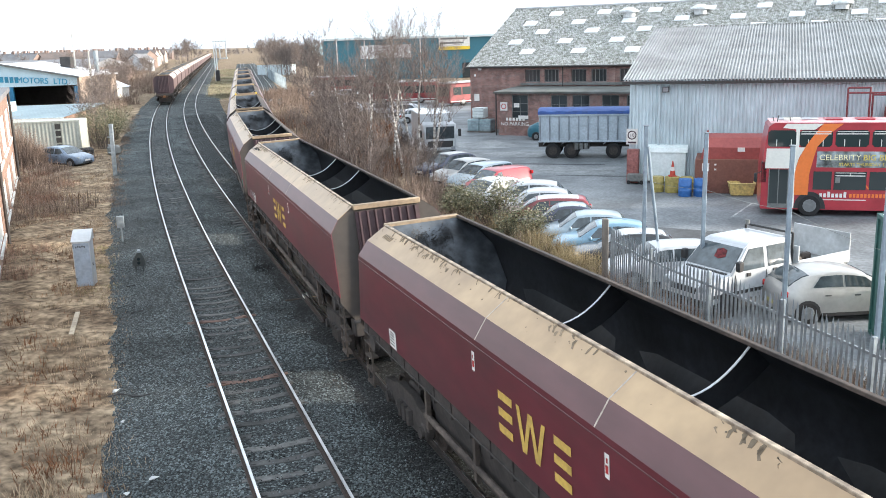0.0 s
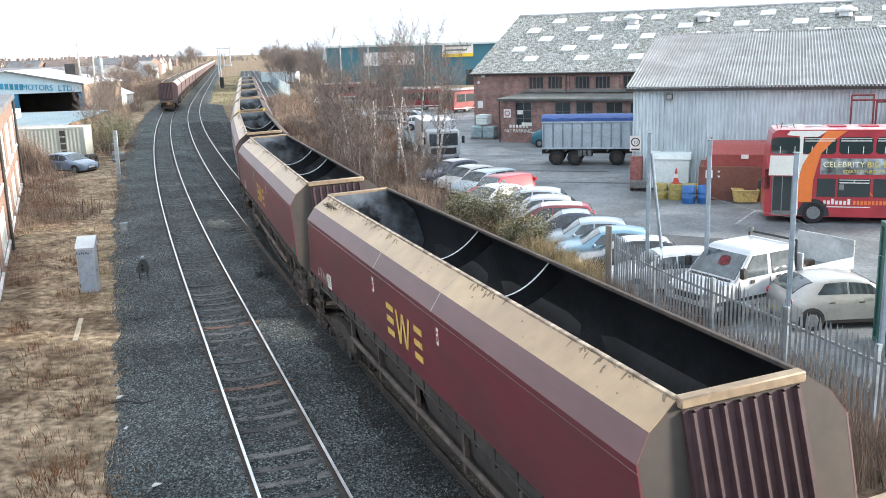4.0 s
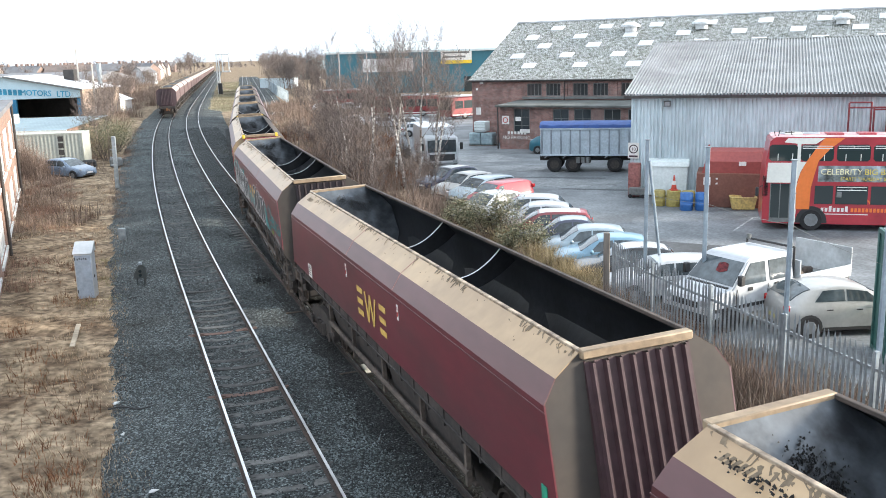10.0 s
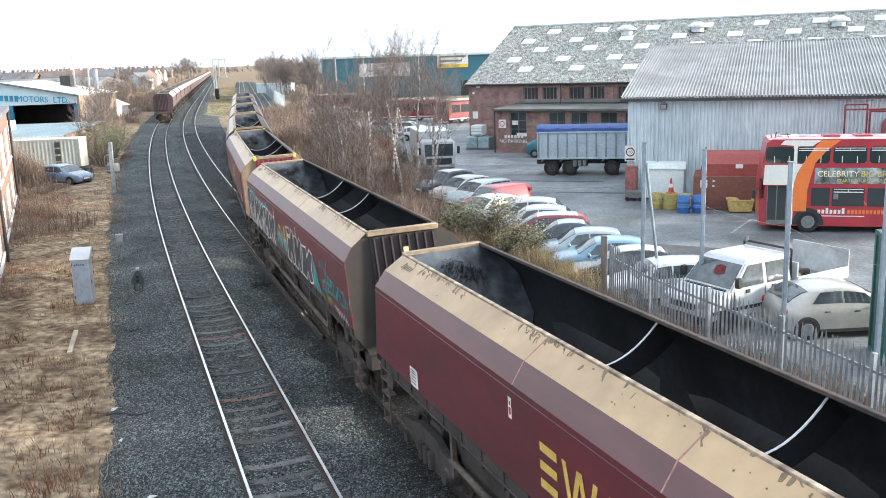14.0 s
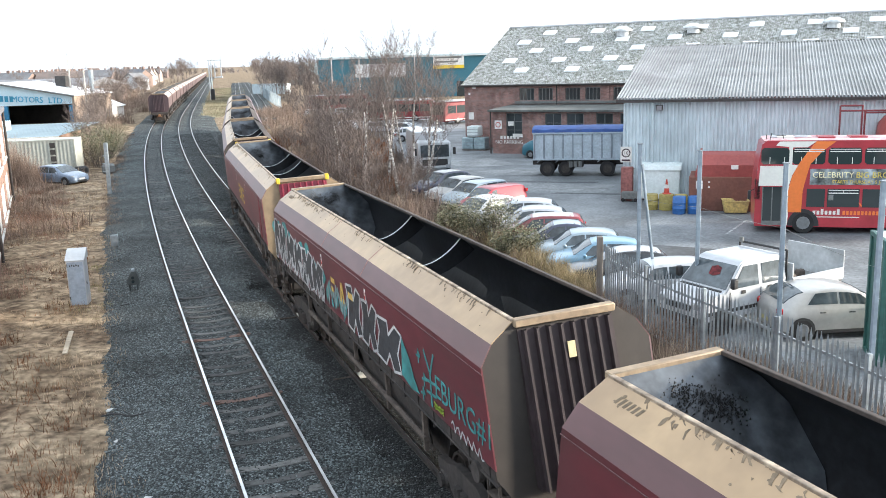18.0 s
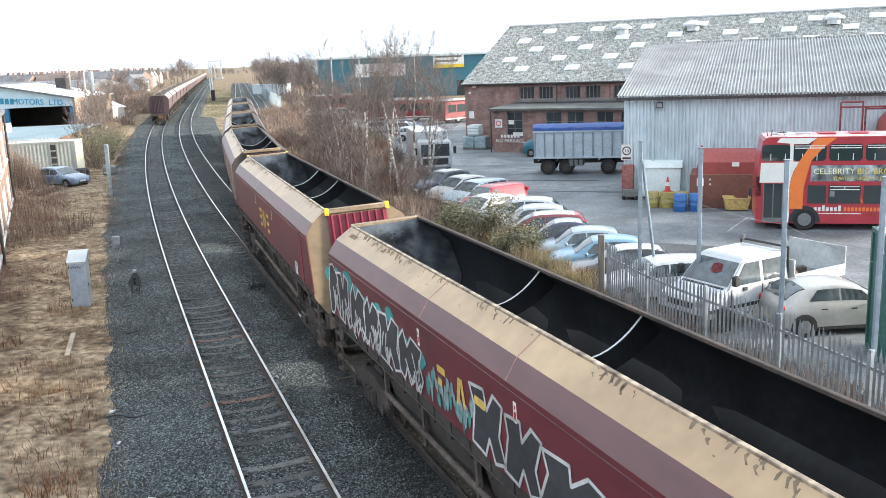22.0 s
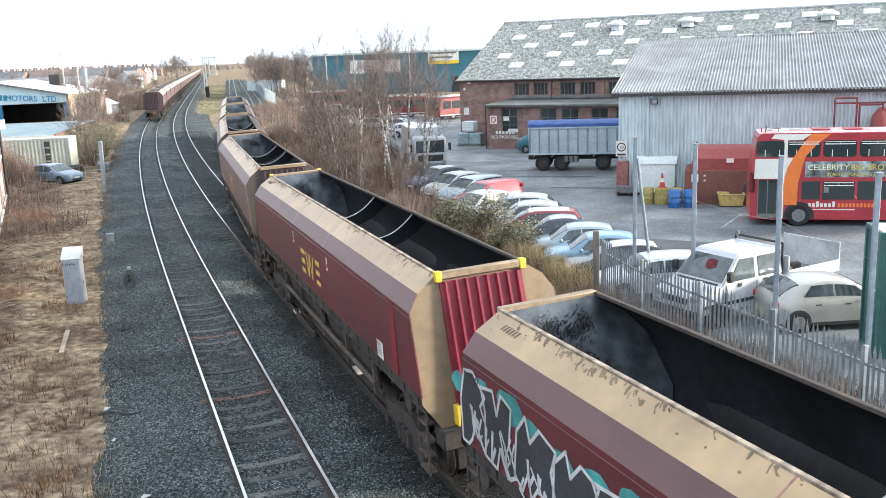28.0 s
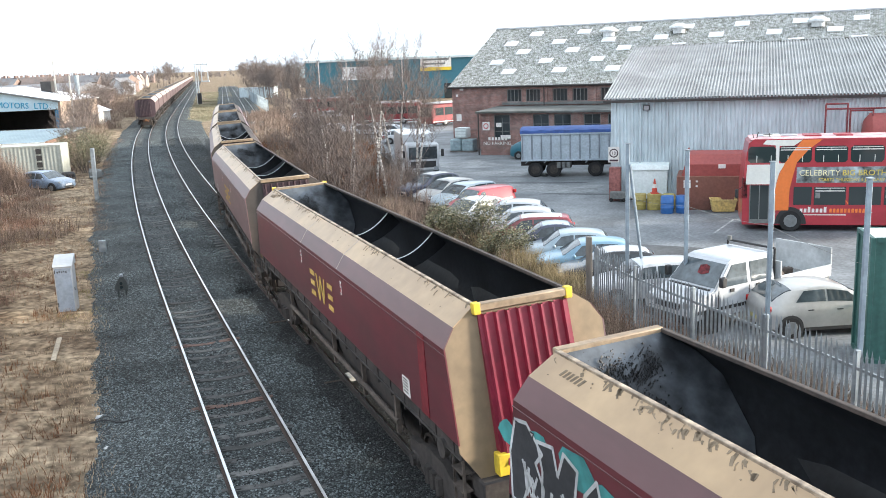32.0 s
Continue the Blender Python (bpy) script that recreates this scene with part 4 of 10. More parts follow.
def graffiti(w):
    """Spray-painted pieces on the left side of a wagon; x runs from the far end to the near end."""
    dark = material("graffiti_charcoal", (0.045, 0.048, 0.055), 0.6, vary=0.2, obj=True)
    white = material("graffiti_white", (0.62, 0.63, 0.64), 0.6, vary=0.12, obj=True)
    teal = material("graffiti_teal", (0.06, 0.30, 0.30), 0.6, vary=0.3, grain=4, obj=True)
    lime = material("graffiti_lime", (0.30, 0.42, 0.05), 0.6, obj=True)
    at = side_frame(0, 0)
    rg = random.Random(31)

    def jag(x0, x1, z0, z1, n=6):
        """A slanted block letter with sharp notches."""
        w, h = x1 - x0, z1 - z0
        sh = rg.uniform(-0.10, 0.10) * w
        base = rg.choice((
            [(0.0, 0.15), (0.05, 0.75), (0.30, 1.0), (0.40, 0.72), (0.62, 0.96), (1.0, 0.85), (0.88, 0.55), (0.98, 0.30), (0.80, 0.0), (0.62, 0.25), (0.45, 0.0), (0.35, 0.30), (0.20, 0.02)],
            [(0.05, 0.0), (0.0, 0.55), (0.18, 0.95), (0.55, 1.0), (0.95, 0.78), (0.75, 0.62), (0.98, 0.40), (0.92, 0.05), (0.70, 0.18), (0.60, 0.42), (0.42, 0.10), (0.25, 0.0)],
            [(0.0, 0.05), (0.12, 0.62), (0.0, 0.92), (0.45, 0.98), (0.50, 0.70), (0.72, 1.0), (1.0, 0.92), (0.86, 0.45), (1.0, 0.10), (0.72, 0.0), (0.55, 0.30), (0.40, 0.0)]))
        return [(x0 + w * u + sh * v + rg.uniform(-0.02, 0.02), z0 + h * v) for u, v in base]

    for i in range(9):
        x = -7.9 + 0.75 * i
        c = (x + rg.uniform(-0.1, 0.1), 2.98 + rg.uniform(-0.12, 0.10) - (0.25 if i > 6 else 0))
        r = rg.uniform(0.25, 0.42)
        blob = [(c[0] + r * rg.uniform(0.75, 1.1) * math.cos(2 * math.pi * k / 11), c[1] + 0.62 * r * rg.uniform(0.75, 1.1) * math.sin(2 * math.pi * k / 11)) for k in range(11)]
        part("graffiti_shade", flat(blob, 0.0008 + 0.0001 * i, 0.002 + 0.0001 * i), teal, w, "teal sprayed halo", at=at)
    xs = [-8.0, -7.15, -6.25, -5.2, -4.2, -3.0, -1.75]
    for i, (x0, x1) in enumerate(zip(xs, xs[1:])):
        poly = jag(x0 - 0.03, x1 + 0.03, 1.99, 3.22 - 0.05 * i)
        g = part("graffiti_letter", flat(poly, 0.0022, 0.0036 + 0.0001 * i), dark, w, "charcoal graffiti shape", at=at)
        part("graffiti_outline", stroke(poly, 0.05, 0.0037, 0.005, closed=True), white, g, "white sprayed outline")
        for _ in range(5):
            a = (rg.uniform(x0 + 0.2, x1 - 0.2), rg.uniform(2.2, 2.7))
            b = (a[0] + rg.uniform(-0.15, 0.3), a[1] - rg.uniform(0.2, 0.5))
            c = (b[0] + rg.uniform(0.05, 0.25), b[1] + rg.uniform(0.1, 0.4))
            part("graffiti_stroke", stroke([a, (b[0], max(2.0, b[1])), c], rg.uniform(0.03, 0.07), 0.0038, 0.0054), white, g)
    # worn patch between the two pieces, with what is left of the yellow marking
    pale = material("graffiti_pale_wash", (0.24, 0.34, 0.34), 0.7, vary=0.4, grain=5, obj=True)
    for i in range(24):
        c = (-1.55 + 0.085 * i, 2.40 + rg.uniform(-0.28, 0.22))
        r, h = rg.uniform(0.05, 0.12), rg.uniform(0.10, 0.24)
        blob = [(c[0] + r * rg.uniform(0.6, 1.1) * math.cos(2 * math.pi * k / 9), c[1] + h * rg.uniform(0.6, 1.1) * math.sin(2 * math.pi * k / 9)) for k in range(9)]
        part("graffiti_shade", flat(blob, 0.0006, 0.0020 + 0.0001 * i), teal if i % 3 == 0 else pale, w, at=at)
    for x0, x1, y0, y1, sh in ((-1.04, -0.70, 2.72, 2.84, 0), (-1.04, -0.85, 2.50, 2.62, 0), (-0.25, -0.13, 2.45, 2.90, 0.1), (0.02, 0.12, 2.45, 2.90, -0.1), (0.45, 0.85, 2.70, 2.84, 0.05)):
        part("emblem", flat([(x0, y0), (x1, y0), (x1 + sh, y1), (x0 + sh, y1)], 0.0022, 0.0046), M_LETTER, w, at=at)
    xs = [0.35, 1.45, 2.5, 4.0]
    for i, (x0, x1) in enumerate(zip(xs, xs[1:])):
        poly = jag(x0 - 0.02, x1 + 0.02, 2.0, 3.05 - 0.06 * i, 5)
        g = part("graffiti_letter", flat(poly, 0.0022, 0.0036), dark, w, "charcoal graffiti shape", at=at)
        part("graffiti_outline", stroke(poly, 0.055, 0.0037, 0.005, closed=True), white, g, "white sprayed outline")
    part("graffiti_shade", flat([(4.05, 2.1), (4.15, 2.85), (4.55, 2.55), (4.75, 2.25), (5.0, 2.05), (4.6, 2.0)], 0.0024, 0.0040), teal, w, "teal sprayed flash", at=at)
    for x, z in ((5.05, 2.75), (5.3, 2.4), (5.2, 2.12)):
        part("graffiti_stroke", stroke([(x - 0.1, z), (x + 0.1, z + 0.03), (x, z + 0.12), (x, z - 0.1)], 0.045, 0.002, 0.004), teal, w, at=at)
    part("graffiti_text", stroke([(5.35, 2.95), (5.62, 2.62), (5.82, 3.0)], 0.06, 0.002, 0.004, stroke([(5.62, 2.62), (5.62, 2.05)], 0.06, 0.002, 0.004, stroke([(5.40, 2.45), (5.85, 2.5)], 0.05, 0.002, 0.004, stroke([(5.40, 2.25), (5.85, 2.28)], 0.05, 0.002, 0.004)))), teal, w, at=at)
    letters("graffiti_text", "EBURG#1", 0.56, teal, at @ pose(6.98, 2.28, 0.0025, 0, 0, -1), w, 0.002)
    letters("graffiti_text", "2007", 0.26, dark, at @ pose(-7.55, 2.98, 0.0048), w, 0.001)
    knot = [(5.95 + 0.22 * math.cos(k * 2.4), 2.12 + 0.13 * math.sin(k * 3.1)) for k in range(14)]
    part("graffiti_stroke", stroke(knot, 0.03, 0.002, 0.0045), lime, w, "lime green scribble", at=at)
    scr = [(6.5 + 0.075 * k, 2.08 + 0.09 * math.sin(k * 2.2) - 0.004 * k) for k in range(18)]
    part("graffiti_stroke", stroke(scr, 0.028, 0.002, 0.0045), white, w, "thin white scribble", at=at)


graffiti(TRAIN[3])
bm = bmesh.new()
loft(bm, [[(-0.06, -(y_end(z) + 0.125), z), (0.06, -(y_end(z) + 0.125), z), (0.06, -(y_end(z) + 0.14), z), (-0.06, -(y_end(z) + 0.14), z)] for z in (3.38, 3.61)])
part("notice", bm, material("cream_notice", (0.55, 0.45, 0.27), 0.6, vary=0.15, obj=True), TRAIN[3], "yellow end notice")
part("paint_mark", box(bmesh.new(), -1.41, -1.398, -7.85, -7.70, 2.02, 2.32), material("green_mark", (0.03, 0.32, 0.20), 0.6, obj=True), TRAIN[2], "small green paint mark")
part("paint_mark", box(bmesh.new(), -1.408, -1.396, -6.95, -6.62, 1.99, 3.40), material("fresh_red_patch", (0.22, 0.02, 0.03), 0.5, obj=True), TRAIN[4], "upright band of fresh red paint")
tag = [[(6.15, 2.30), (6.05, 2.10), (6.2, 2.14)], [(6.3, 2.32), (6.55, 2.30), (6.43, 2.31), (6.40, 2.08)], [(6.62, 2.08), (6.66, 2.30), (6.78, 2.10), (6.82, 2.30)], [(7.05, 2.28), (6.92, 2.24), (7.04, 2.16), (6.90, 2.10)]]
for line in tag:
    part("graffiti_stroke", stroke(line, 0.03, 0.002, 0.0045), MATS["graffiti_white"], TRAIN[1], "thin white scrawl", at=side_frame(0, 0) @ pose(-13.1, 0, 0))
crumb = coal_mesh(9, [(-0.98 + 0.03 * k, 6.9 - 0.22 * k, 3.88, 0.10, 46, 2.2, 0.0) for k in range(4)], (0.012, 0.03))
tagged(part("coal", crumb, None, TRAIN[1], "coal crumbs spilt on the tan top plate"), kind="stuff")

# the other train, standing on the left-hand line
for k in range(26):
    wg = hopper_wagon("dark maroon coal hopper wagon standing on the far line", emblem=False, detail=False, plain=k > 5, dusty=True)
    tagged(wg, group="standing coal train")
    s0 = float(np.interp(129.5, LINE_A.y, LINE_A.s))
    wg.matrix_basis = wagon_pose(LINE_A, s0 + 8.97 + PITCH * k, 0.0)


def motions():
    for k, wg in enumerate(TRAIN):
        walk(wg, [(t, wagon_pose(TOPS, s + PITCH * k - NOSE, TRAIN_OFF, TRAIN_LEAN)) for t, s in enumerate(TRAVEL)])

# ---- yard ----
M_BRICK = None


def brick_material(name, c1, c2, mortar, scale=1.0):
    m = bpy.data.materials.new(name)
    m.use_nodes = True
    n, l = m.node_tree.nodes, m.node_tree.links
    b = n["Principled BSDF"]
    b.inputs["Roughness"].default_value = 0.9
    tc = n.new("ShaderNodeTexCoord")
    sep = n.new("ShaderNodeSeparateXYZ")
    comb = n.new("ShaderNodeCombineXYZ")
    add = n.new("ShaderNodeMath")
    l.new(tc.outputs["Object"], sep.inputs["Vector"])
    l.new(sep.outputs["X"], add.inputs[0])
    l.new(sep.outputs["Y"], add.inputs[1])
    l.new(add.outputs["Value"], comb.inputs["X"])
    l.new(sep.outputs["Z"], comb.inputs["Y"])
    br = n.new("ShaderNodeTexBrick")
    br.inputs["Scale"].default_value = 1.0
    br.inputs["Brick Width"].default_value = 0.235 * scale
    br.inputs["Row Height"].default_value = 0.08 * scale
    br.inputs["Mortar Size"].default_value = 0.008 * scale
    br.inputs["Color1"].default_value = (*c1, 1)
    br.inputs["Color2"].default_value = (*c2, 1)
    br.inputs["Mortar"].default_value = (*mortar, 1)
    l.new(comb.outputs["Vector"], br.inputs["Vector"])
    no = n.new("ShaderNodeTexNoise")
    no.inputs["Scale"].default_value = 1.3
    no.inputs["Detail"].default_value = 8
    no.inputs["Roughness"].default_value = 0.7
    l.new(tc.outputs["Object"], no.inputs["Vector"])
    mr = n.new("ShaderNodeMapRange")
    mr.inputs["From Min"].default_value = 0.3
    mr.inputs["From Max"].default_value = 0.7
    mr.inputs["To Min"].default_value = 0.5
    mr.inputs["To Max"].default_value = 1.35
    l.new(no.outputs["Fac"], mr.inputs["Value"])
    sc = n.new("ShaderNodeVectorMath")
    sc.operation = "SCALE"
    l.new(br.outputs["Color"], sc.inputs[0])
    l.new(mr.outputs["Result"], sc.inputs["Scale"])
    l.new(sc.outputs["Vector"], b.inputs["Base Color"])
    bp = n.new("ShaderNodeBump")
    bp.inputs["Strength"].default_value = 0.4
    bp.inputs["Distance"].default_value = 0.01
    bp.invert = True
    l.new(br.outputs["Fac"], bp.inputs["Height"])
    l.new(bp.outputs["Normal"], b.inputs["Normal"])
    return m


M_BRICK = brick_material("dark_red_brick", (0.32, 0.165, 0.14), (0.19, 0.10, 0.088), (0.31, 0.28, 0.26))
M_BRICK_ORANGE = brick_material("orange_brick", (0.33, 0.195, 0.145), (0.25, 0.145, 0.108), (0.27, 0.235, 0.205))
M_MOSSROOF = material("mossy_fibre_cement", (0.55, 0.555, 0.55), 0.9, vary=0.35, grain=9, stain=3.6, bump=0.1, second=(0.15, 0.155, 0.125), spec=0.3)
M_CORRROOF = material("weathered_grey_sheet", (0.40, 0.41, 0.415), 0.8, vary=0.15, grain=3, stain=0.5, bump=0.05, second=(0.29, 0.295, 0.295), spec=0.4)
M_CORRWALL = material("pale_blue_grey_cladding", (0.58, 0.67, 0.71), 0.5, vary=0.10, grain=4, stain=0.5, bump=0.05, second=(0.46, 0.535, 0.57), stretch=(0.8, 0.8, 0.3))
M_SKYLIGHT = material("translucent_roof_sheet", (0.82, 0.84, 0.86), 0.35, vary=0.05, stain=1, second=(0.7, 0.72, 0.74), bump=0)
M_SKYPALE = material("pale_metal_vent", (0.66, 0.68, 0.69), 0.5, vary=0.1, stain=2, second=(0.5, 0.52, 0.53))
M_DARKTRIM = material("dark_gutter", (0.055, 0.05, 0.048), 0.7, vary=0.2)
M_GREYTRIM = material("grey_timber", (0.19, 0.20, 0.20), 0.8, vary=0.2, second=(0.13, 0.135, 0.13))
M_GLASS = glass("dark_window_glass")
M_CARGLASS = material("car_glass", (0.085, 0.105, 0.118), 0.04, vary=0.25, grain=5, stain=0.6, bump=0, second=(0.026, 0.034, 0.039), spec=0.7)
M_WHITE = material("white_vehicle_paint", (0.54, 0.56, 0.585), 0.3, vary=0.06, stain=1.5, second=(0.44, 0.46, 0.485), bump=0, coat=0.5)
M_SILVER = material("silver_vehicle_paint", (0.46, 0.45, 0.435), 0.32, metal=0.35, vary=0.05, stain=1.5, second=(0.40, 0.39, 0.375), bump=0, coat=0.6)
M_REDCAR = material("red_vehicle_paint", (0.34, 0.035, 0.052), 0.32, vary=0.05, second=(0.28, 0.03, 0.045), bump=0, coat=0.5)
M_DARKRED = material("dark_red_vehicle_paint", (0.23, 0.03, 0.04), 0.32, vary=0.05, second=(0.19, 0.03, 0.035), bump=0, coat=0.5)
M_NAVY = material("navy_vehicle_paint", (0.035, 0.045, 0.09), 0.3, vary=0.05, second=(0.03, 0.035, 0.07), bump=0, coat=0.7)
M_ICEBLUE = material("ice_blue_vehicle_paint", (0.29, 0.37, 0.42), 0.3, metal=0.2, vary=0.05, second=(0.33, 0.40, 0.45), bump=0, coat=0.6)
M_SKYBLUE = material("sky_blue_vehicle_paint", (0.17, 0.33, 0.45), 0.3, vary=0.05, second=(0.19, 0.33, 0.44), bump=0, coat=0.6)
M_BLACKCAR = material("black_vehicle_paint", (0.02, 0.02, 0.023), 0.28, vary=0.05, bump=0, coat=0.7)
M_TYRE = material("tyre_rubber", (0.022, 0.022, 0.023), 0.85, vary=0.2)
M_HUB = material("wheel_rim_metal", (0.30, 0.31, 0.32), 0.4, metal=0.6, vary=0.1, bump=0)
M_BLACKPLASTIC = material("black_plastic", (0.03, 0.03, 0.032), 0.6, vary=0.15)
M_LAMPGLASS = glass("headlamp_glass", (0.30, 0.32, 0.34), 0.06)
M_TAILRED = glass("tail_lamp_red", (0.45, 0.02, 0.02), 0.15)
M_PLATE = material("plate_plain", (0.72, 0.66, 0.30), 0.5, vary=0.05)
M_GALV = material("galvanised_steel", (0.31, 0.35, 0.375), 0.5, metal=0.3, vary=0.2, grain=6, stain=2, second=(0.21, 0.24, 0.262), bump=0.03)
M_POLEBLUE = material("pale_blue_painted_pole", (0.25, 0.31, 0.36), 0.5, vary=0.15, grain=6, stain=2, second=(0.20, 0.25, 0.30), bump=0.02)


def build_yard():
    bm = bmesh.new()
    pts = [(4.9, 31), (5.5, 27), (7.2, 22), (9.6, 13), (12, 6), (70, -2), (70, 135), (-12, 135), (-9, 118), (-2.0, 70), (1.8, 48), (3.6, 38)]
    loft(bm, [[(x, y, -0.6) for x, y in pts], [(x, y, YARD_Z) for x, y in pts]])
    single("yard_paving", bm, M_ASPHALT, "worn grey asphalt of the vehicle yard", "yard", kind="structure")


build_yard()


def yard_marks():
    mp = material("worn_white_line", (0.48, 0.49, 0.49), 0.8, vary=0.4, grain=6, stain=2.5, second=(0.24, 0.25, 0.26))
    bm = bmesh.new()
    for (x0, y0), (x1, y1) in (((13.0, 39.7), (14.94, 42.79)), ((14.94, 42.79), (15.6, 42.05))):
        box(bm, 0, math.hypot(x1 - x0, y1 - y0), -0.05, 0.05, 0, 0.004, along(x0, y0, YARD_Z, x1 - x0, y1 - y0))
    single("bay_line", bm, mp, "worn white parking line on the asphalt", "marking", kind="structure")
    rg = random.Random(17)
    tones = [material("pale_concrete_patch", (0.28, 0.29, 0.295), 0.8, vary=0.25, grain=5, stain=0.9, second=(0.17, 0.178, 0.185)), material("dark_repair_patch", (0.085, 0.090, 0.096), 0.7, vary=0.25, grain=6, stain=0.9, second=(0.055, 0.058, 0.062))]
    for k, (x, y, w, d, a, tone) in enumerate(((7.5, 56.0, 7.0, 3.2, -18, 0), (4.6, 64.5, 5.5, 3.0, -14, 0), (10.0, 52.6, 6.0, 0.5, -20, 1), (6.2, 58.9, 9.0, 0.35, -16, 1), (3.4, 70.5, 4.5, 5.0, 25, 0), (10.4, 36.0, 4.0, 2.2, -25, 1))):
        p = [(w * 0.5 * u + rg.uniform(-0.25, 0.25), d * 0.5 * t + rg.uniform(-0.12, 0.12)) for u, t in ((-1, -1), (-0.4, -0.95), (0.3, -1.05), (1, -1), (1.03, 0), (1, 1), (0.2, 0.95), (-0.5, 1.04), (-1, 1), (-0.97, 0.1))]
        bm = bmesh.new()
        h = 0.004 + 0.0006 * k
        loft(bm, [[(px, py, 0.0) for px, py in p], [(px, py, h) for px, py in p]])
        single("yard_patch", bm, tones[tone], "repaired patch in the yard's paving", "paving", at=pose(x, y, YARD_Z, 0, 0, a), kind="structure")


yard_marks()


def corrugated(bm, p, u, v, w, h, pitch, amp, seg=4, m=None):
    """A corrugated sheet: from p along unit u over w, waves across it, along vector v."""
    n = Vector(u).cross(Vector(v)).normalized()
    k = int(w / pitch * seg)
    a, b = [], []
    for i in range(k + 1):
        d = w * i / k
        o = amp * math.cos(2 * math.pi * i / seg)
        q = Vector(p) + Vector(u) * d + n * o
        a.append(q)
        b.append(q + Vector(v) * h)
    loft(bm, [a, b], close=False, m=m)
    return bm


def ribbed(bm, p, u, v, w, h, pitch, depth, share=0.52):
    """Profiled cladding: flat bands with narrow grooves, from p along unit u over w, grooves along v."""
    n = Vector(u).cross(Vector(v)).normalized()
    a, b = [], []
    for i in range(int(w / pitch)):
        for t, o in ((0.0, 0.0), (share, 0.0), (share + 0.1, -1.0), (0.90, -1.0)):
            q = Vector(p) + Vector(u) * (i + t) * pitch + n * o * depth
            a.append(q)
            b.append(q + Vector(v) * h)
    loft(bm, [a, b], close=False)
    return bm


def window_unit(parent, x0, x1, z0, z1, y, cols, mat_frame, name="window", rows=1, depth=0.06):
    """A window at the wall plane y (outside towards -y): frame, sill and panes."""
    bm = bmesh.new()
    f = 0.06
    xs, zs = [x0, x0 + f], [z0, z0 + f]
    for i in range(1, cols):
        c = x0 + (x1 - x0) * i / cols
        xs += [c - 0.025, c + 0.025]
    for i in range(1, rows):
        c = z0 + (z1 - z0) * i / rows
        zs += [c - 0.02, c + 0.02]
    xs, zs = xs + [x1 - f, x1], zs + [z1 - f, z1]
    nx, nz = len(xs), len(zs)
    vs = [[bm.verts.new((x, y - depth, z)) for x in xs] for z in zs]
    vb = [[bm.verts.new((x, y + 0.02, z)) for x in xs] for z in zs]

    def solid(i, j):
        return 0 <= i < nx - 1 and 0 <= j < nz - 1 and (i % 2 == 0 or j % 2 == 0)

    for j in range(nz - 1):
        for i in range(nx - 1):
            if not solid(i, j):
                continue
            bm.faces.new((vs[j][i], vs[j][i + 1], vs[j + 1][i + 1], vs[j + 1][i]))
            for di, dj, p, q in ((-1, 0, (j + 1, i), (j, i)), (1, 0, (j, i + 1), (j + 1, i + 1)), (0, -1, (j, i), (j, i + 1)), (0, 1, (j + 1, i + 1), (j + 1, i))):
                if not solid(i + di, j + dj):
                    bm.faces.new((vs[p[0]][p[1]], vb[p[0]][p[1]], vb[q[0]][q[1]], vs[q[0]][q[1]]))
    bmesh.ops.delete(bm, geom=[v for v in bm.verts if not v.link_faces], context="VERTS")
    w = part(name, bm, mat_frame, parent)
    for i in range(cols):
        a = x0 + (x1 - x0) * i / cols + 0.03
        b = x0 + (x1 - x0) * (i + 1) / cols - 0.03
        bm = bmesh.new()
        box(bm, a, b, y - 0.025, y - 0.012, z0 + f * 0.6, z1 - f * 0.6)
        part("pane", bm, M_GLASS, w)
    return w


def wall_with_holes(bm, x0, x1, z0, z1, y0, y1, holes):
    """A wall between y0 and y1 with rectangular openings (x0, x1, z0, z1), built of butted blocks."""
    xs = sorted({x0, x1, *[h[0] for h in holes], *[h[1] for h in holes]})
    for a, b in zip(xs, xs[1:]):
        hs = sorted([h for h in holes if h[0] <= a + 1e-6 and h[1] >= b - 1e-6], key=lambda h: h[2])
        z = z0
        for h in hs:
            if h[2] > z + 1e-6:
                box(bm, a, b, y0, y1, z, h[2])
            z = h[3]
        if z < z1 - 1e-6:
            box(bm, a, b, y0, y1, z, z1)
    return bm


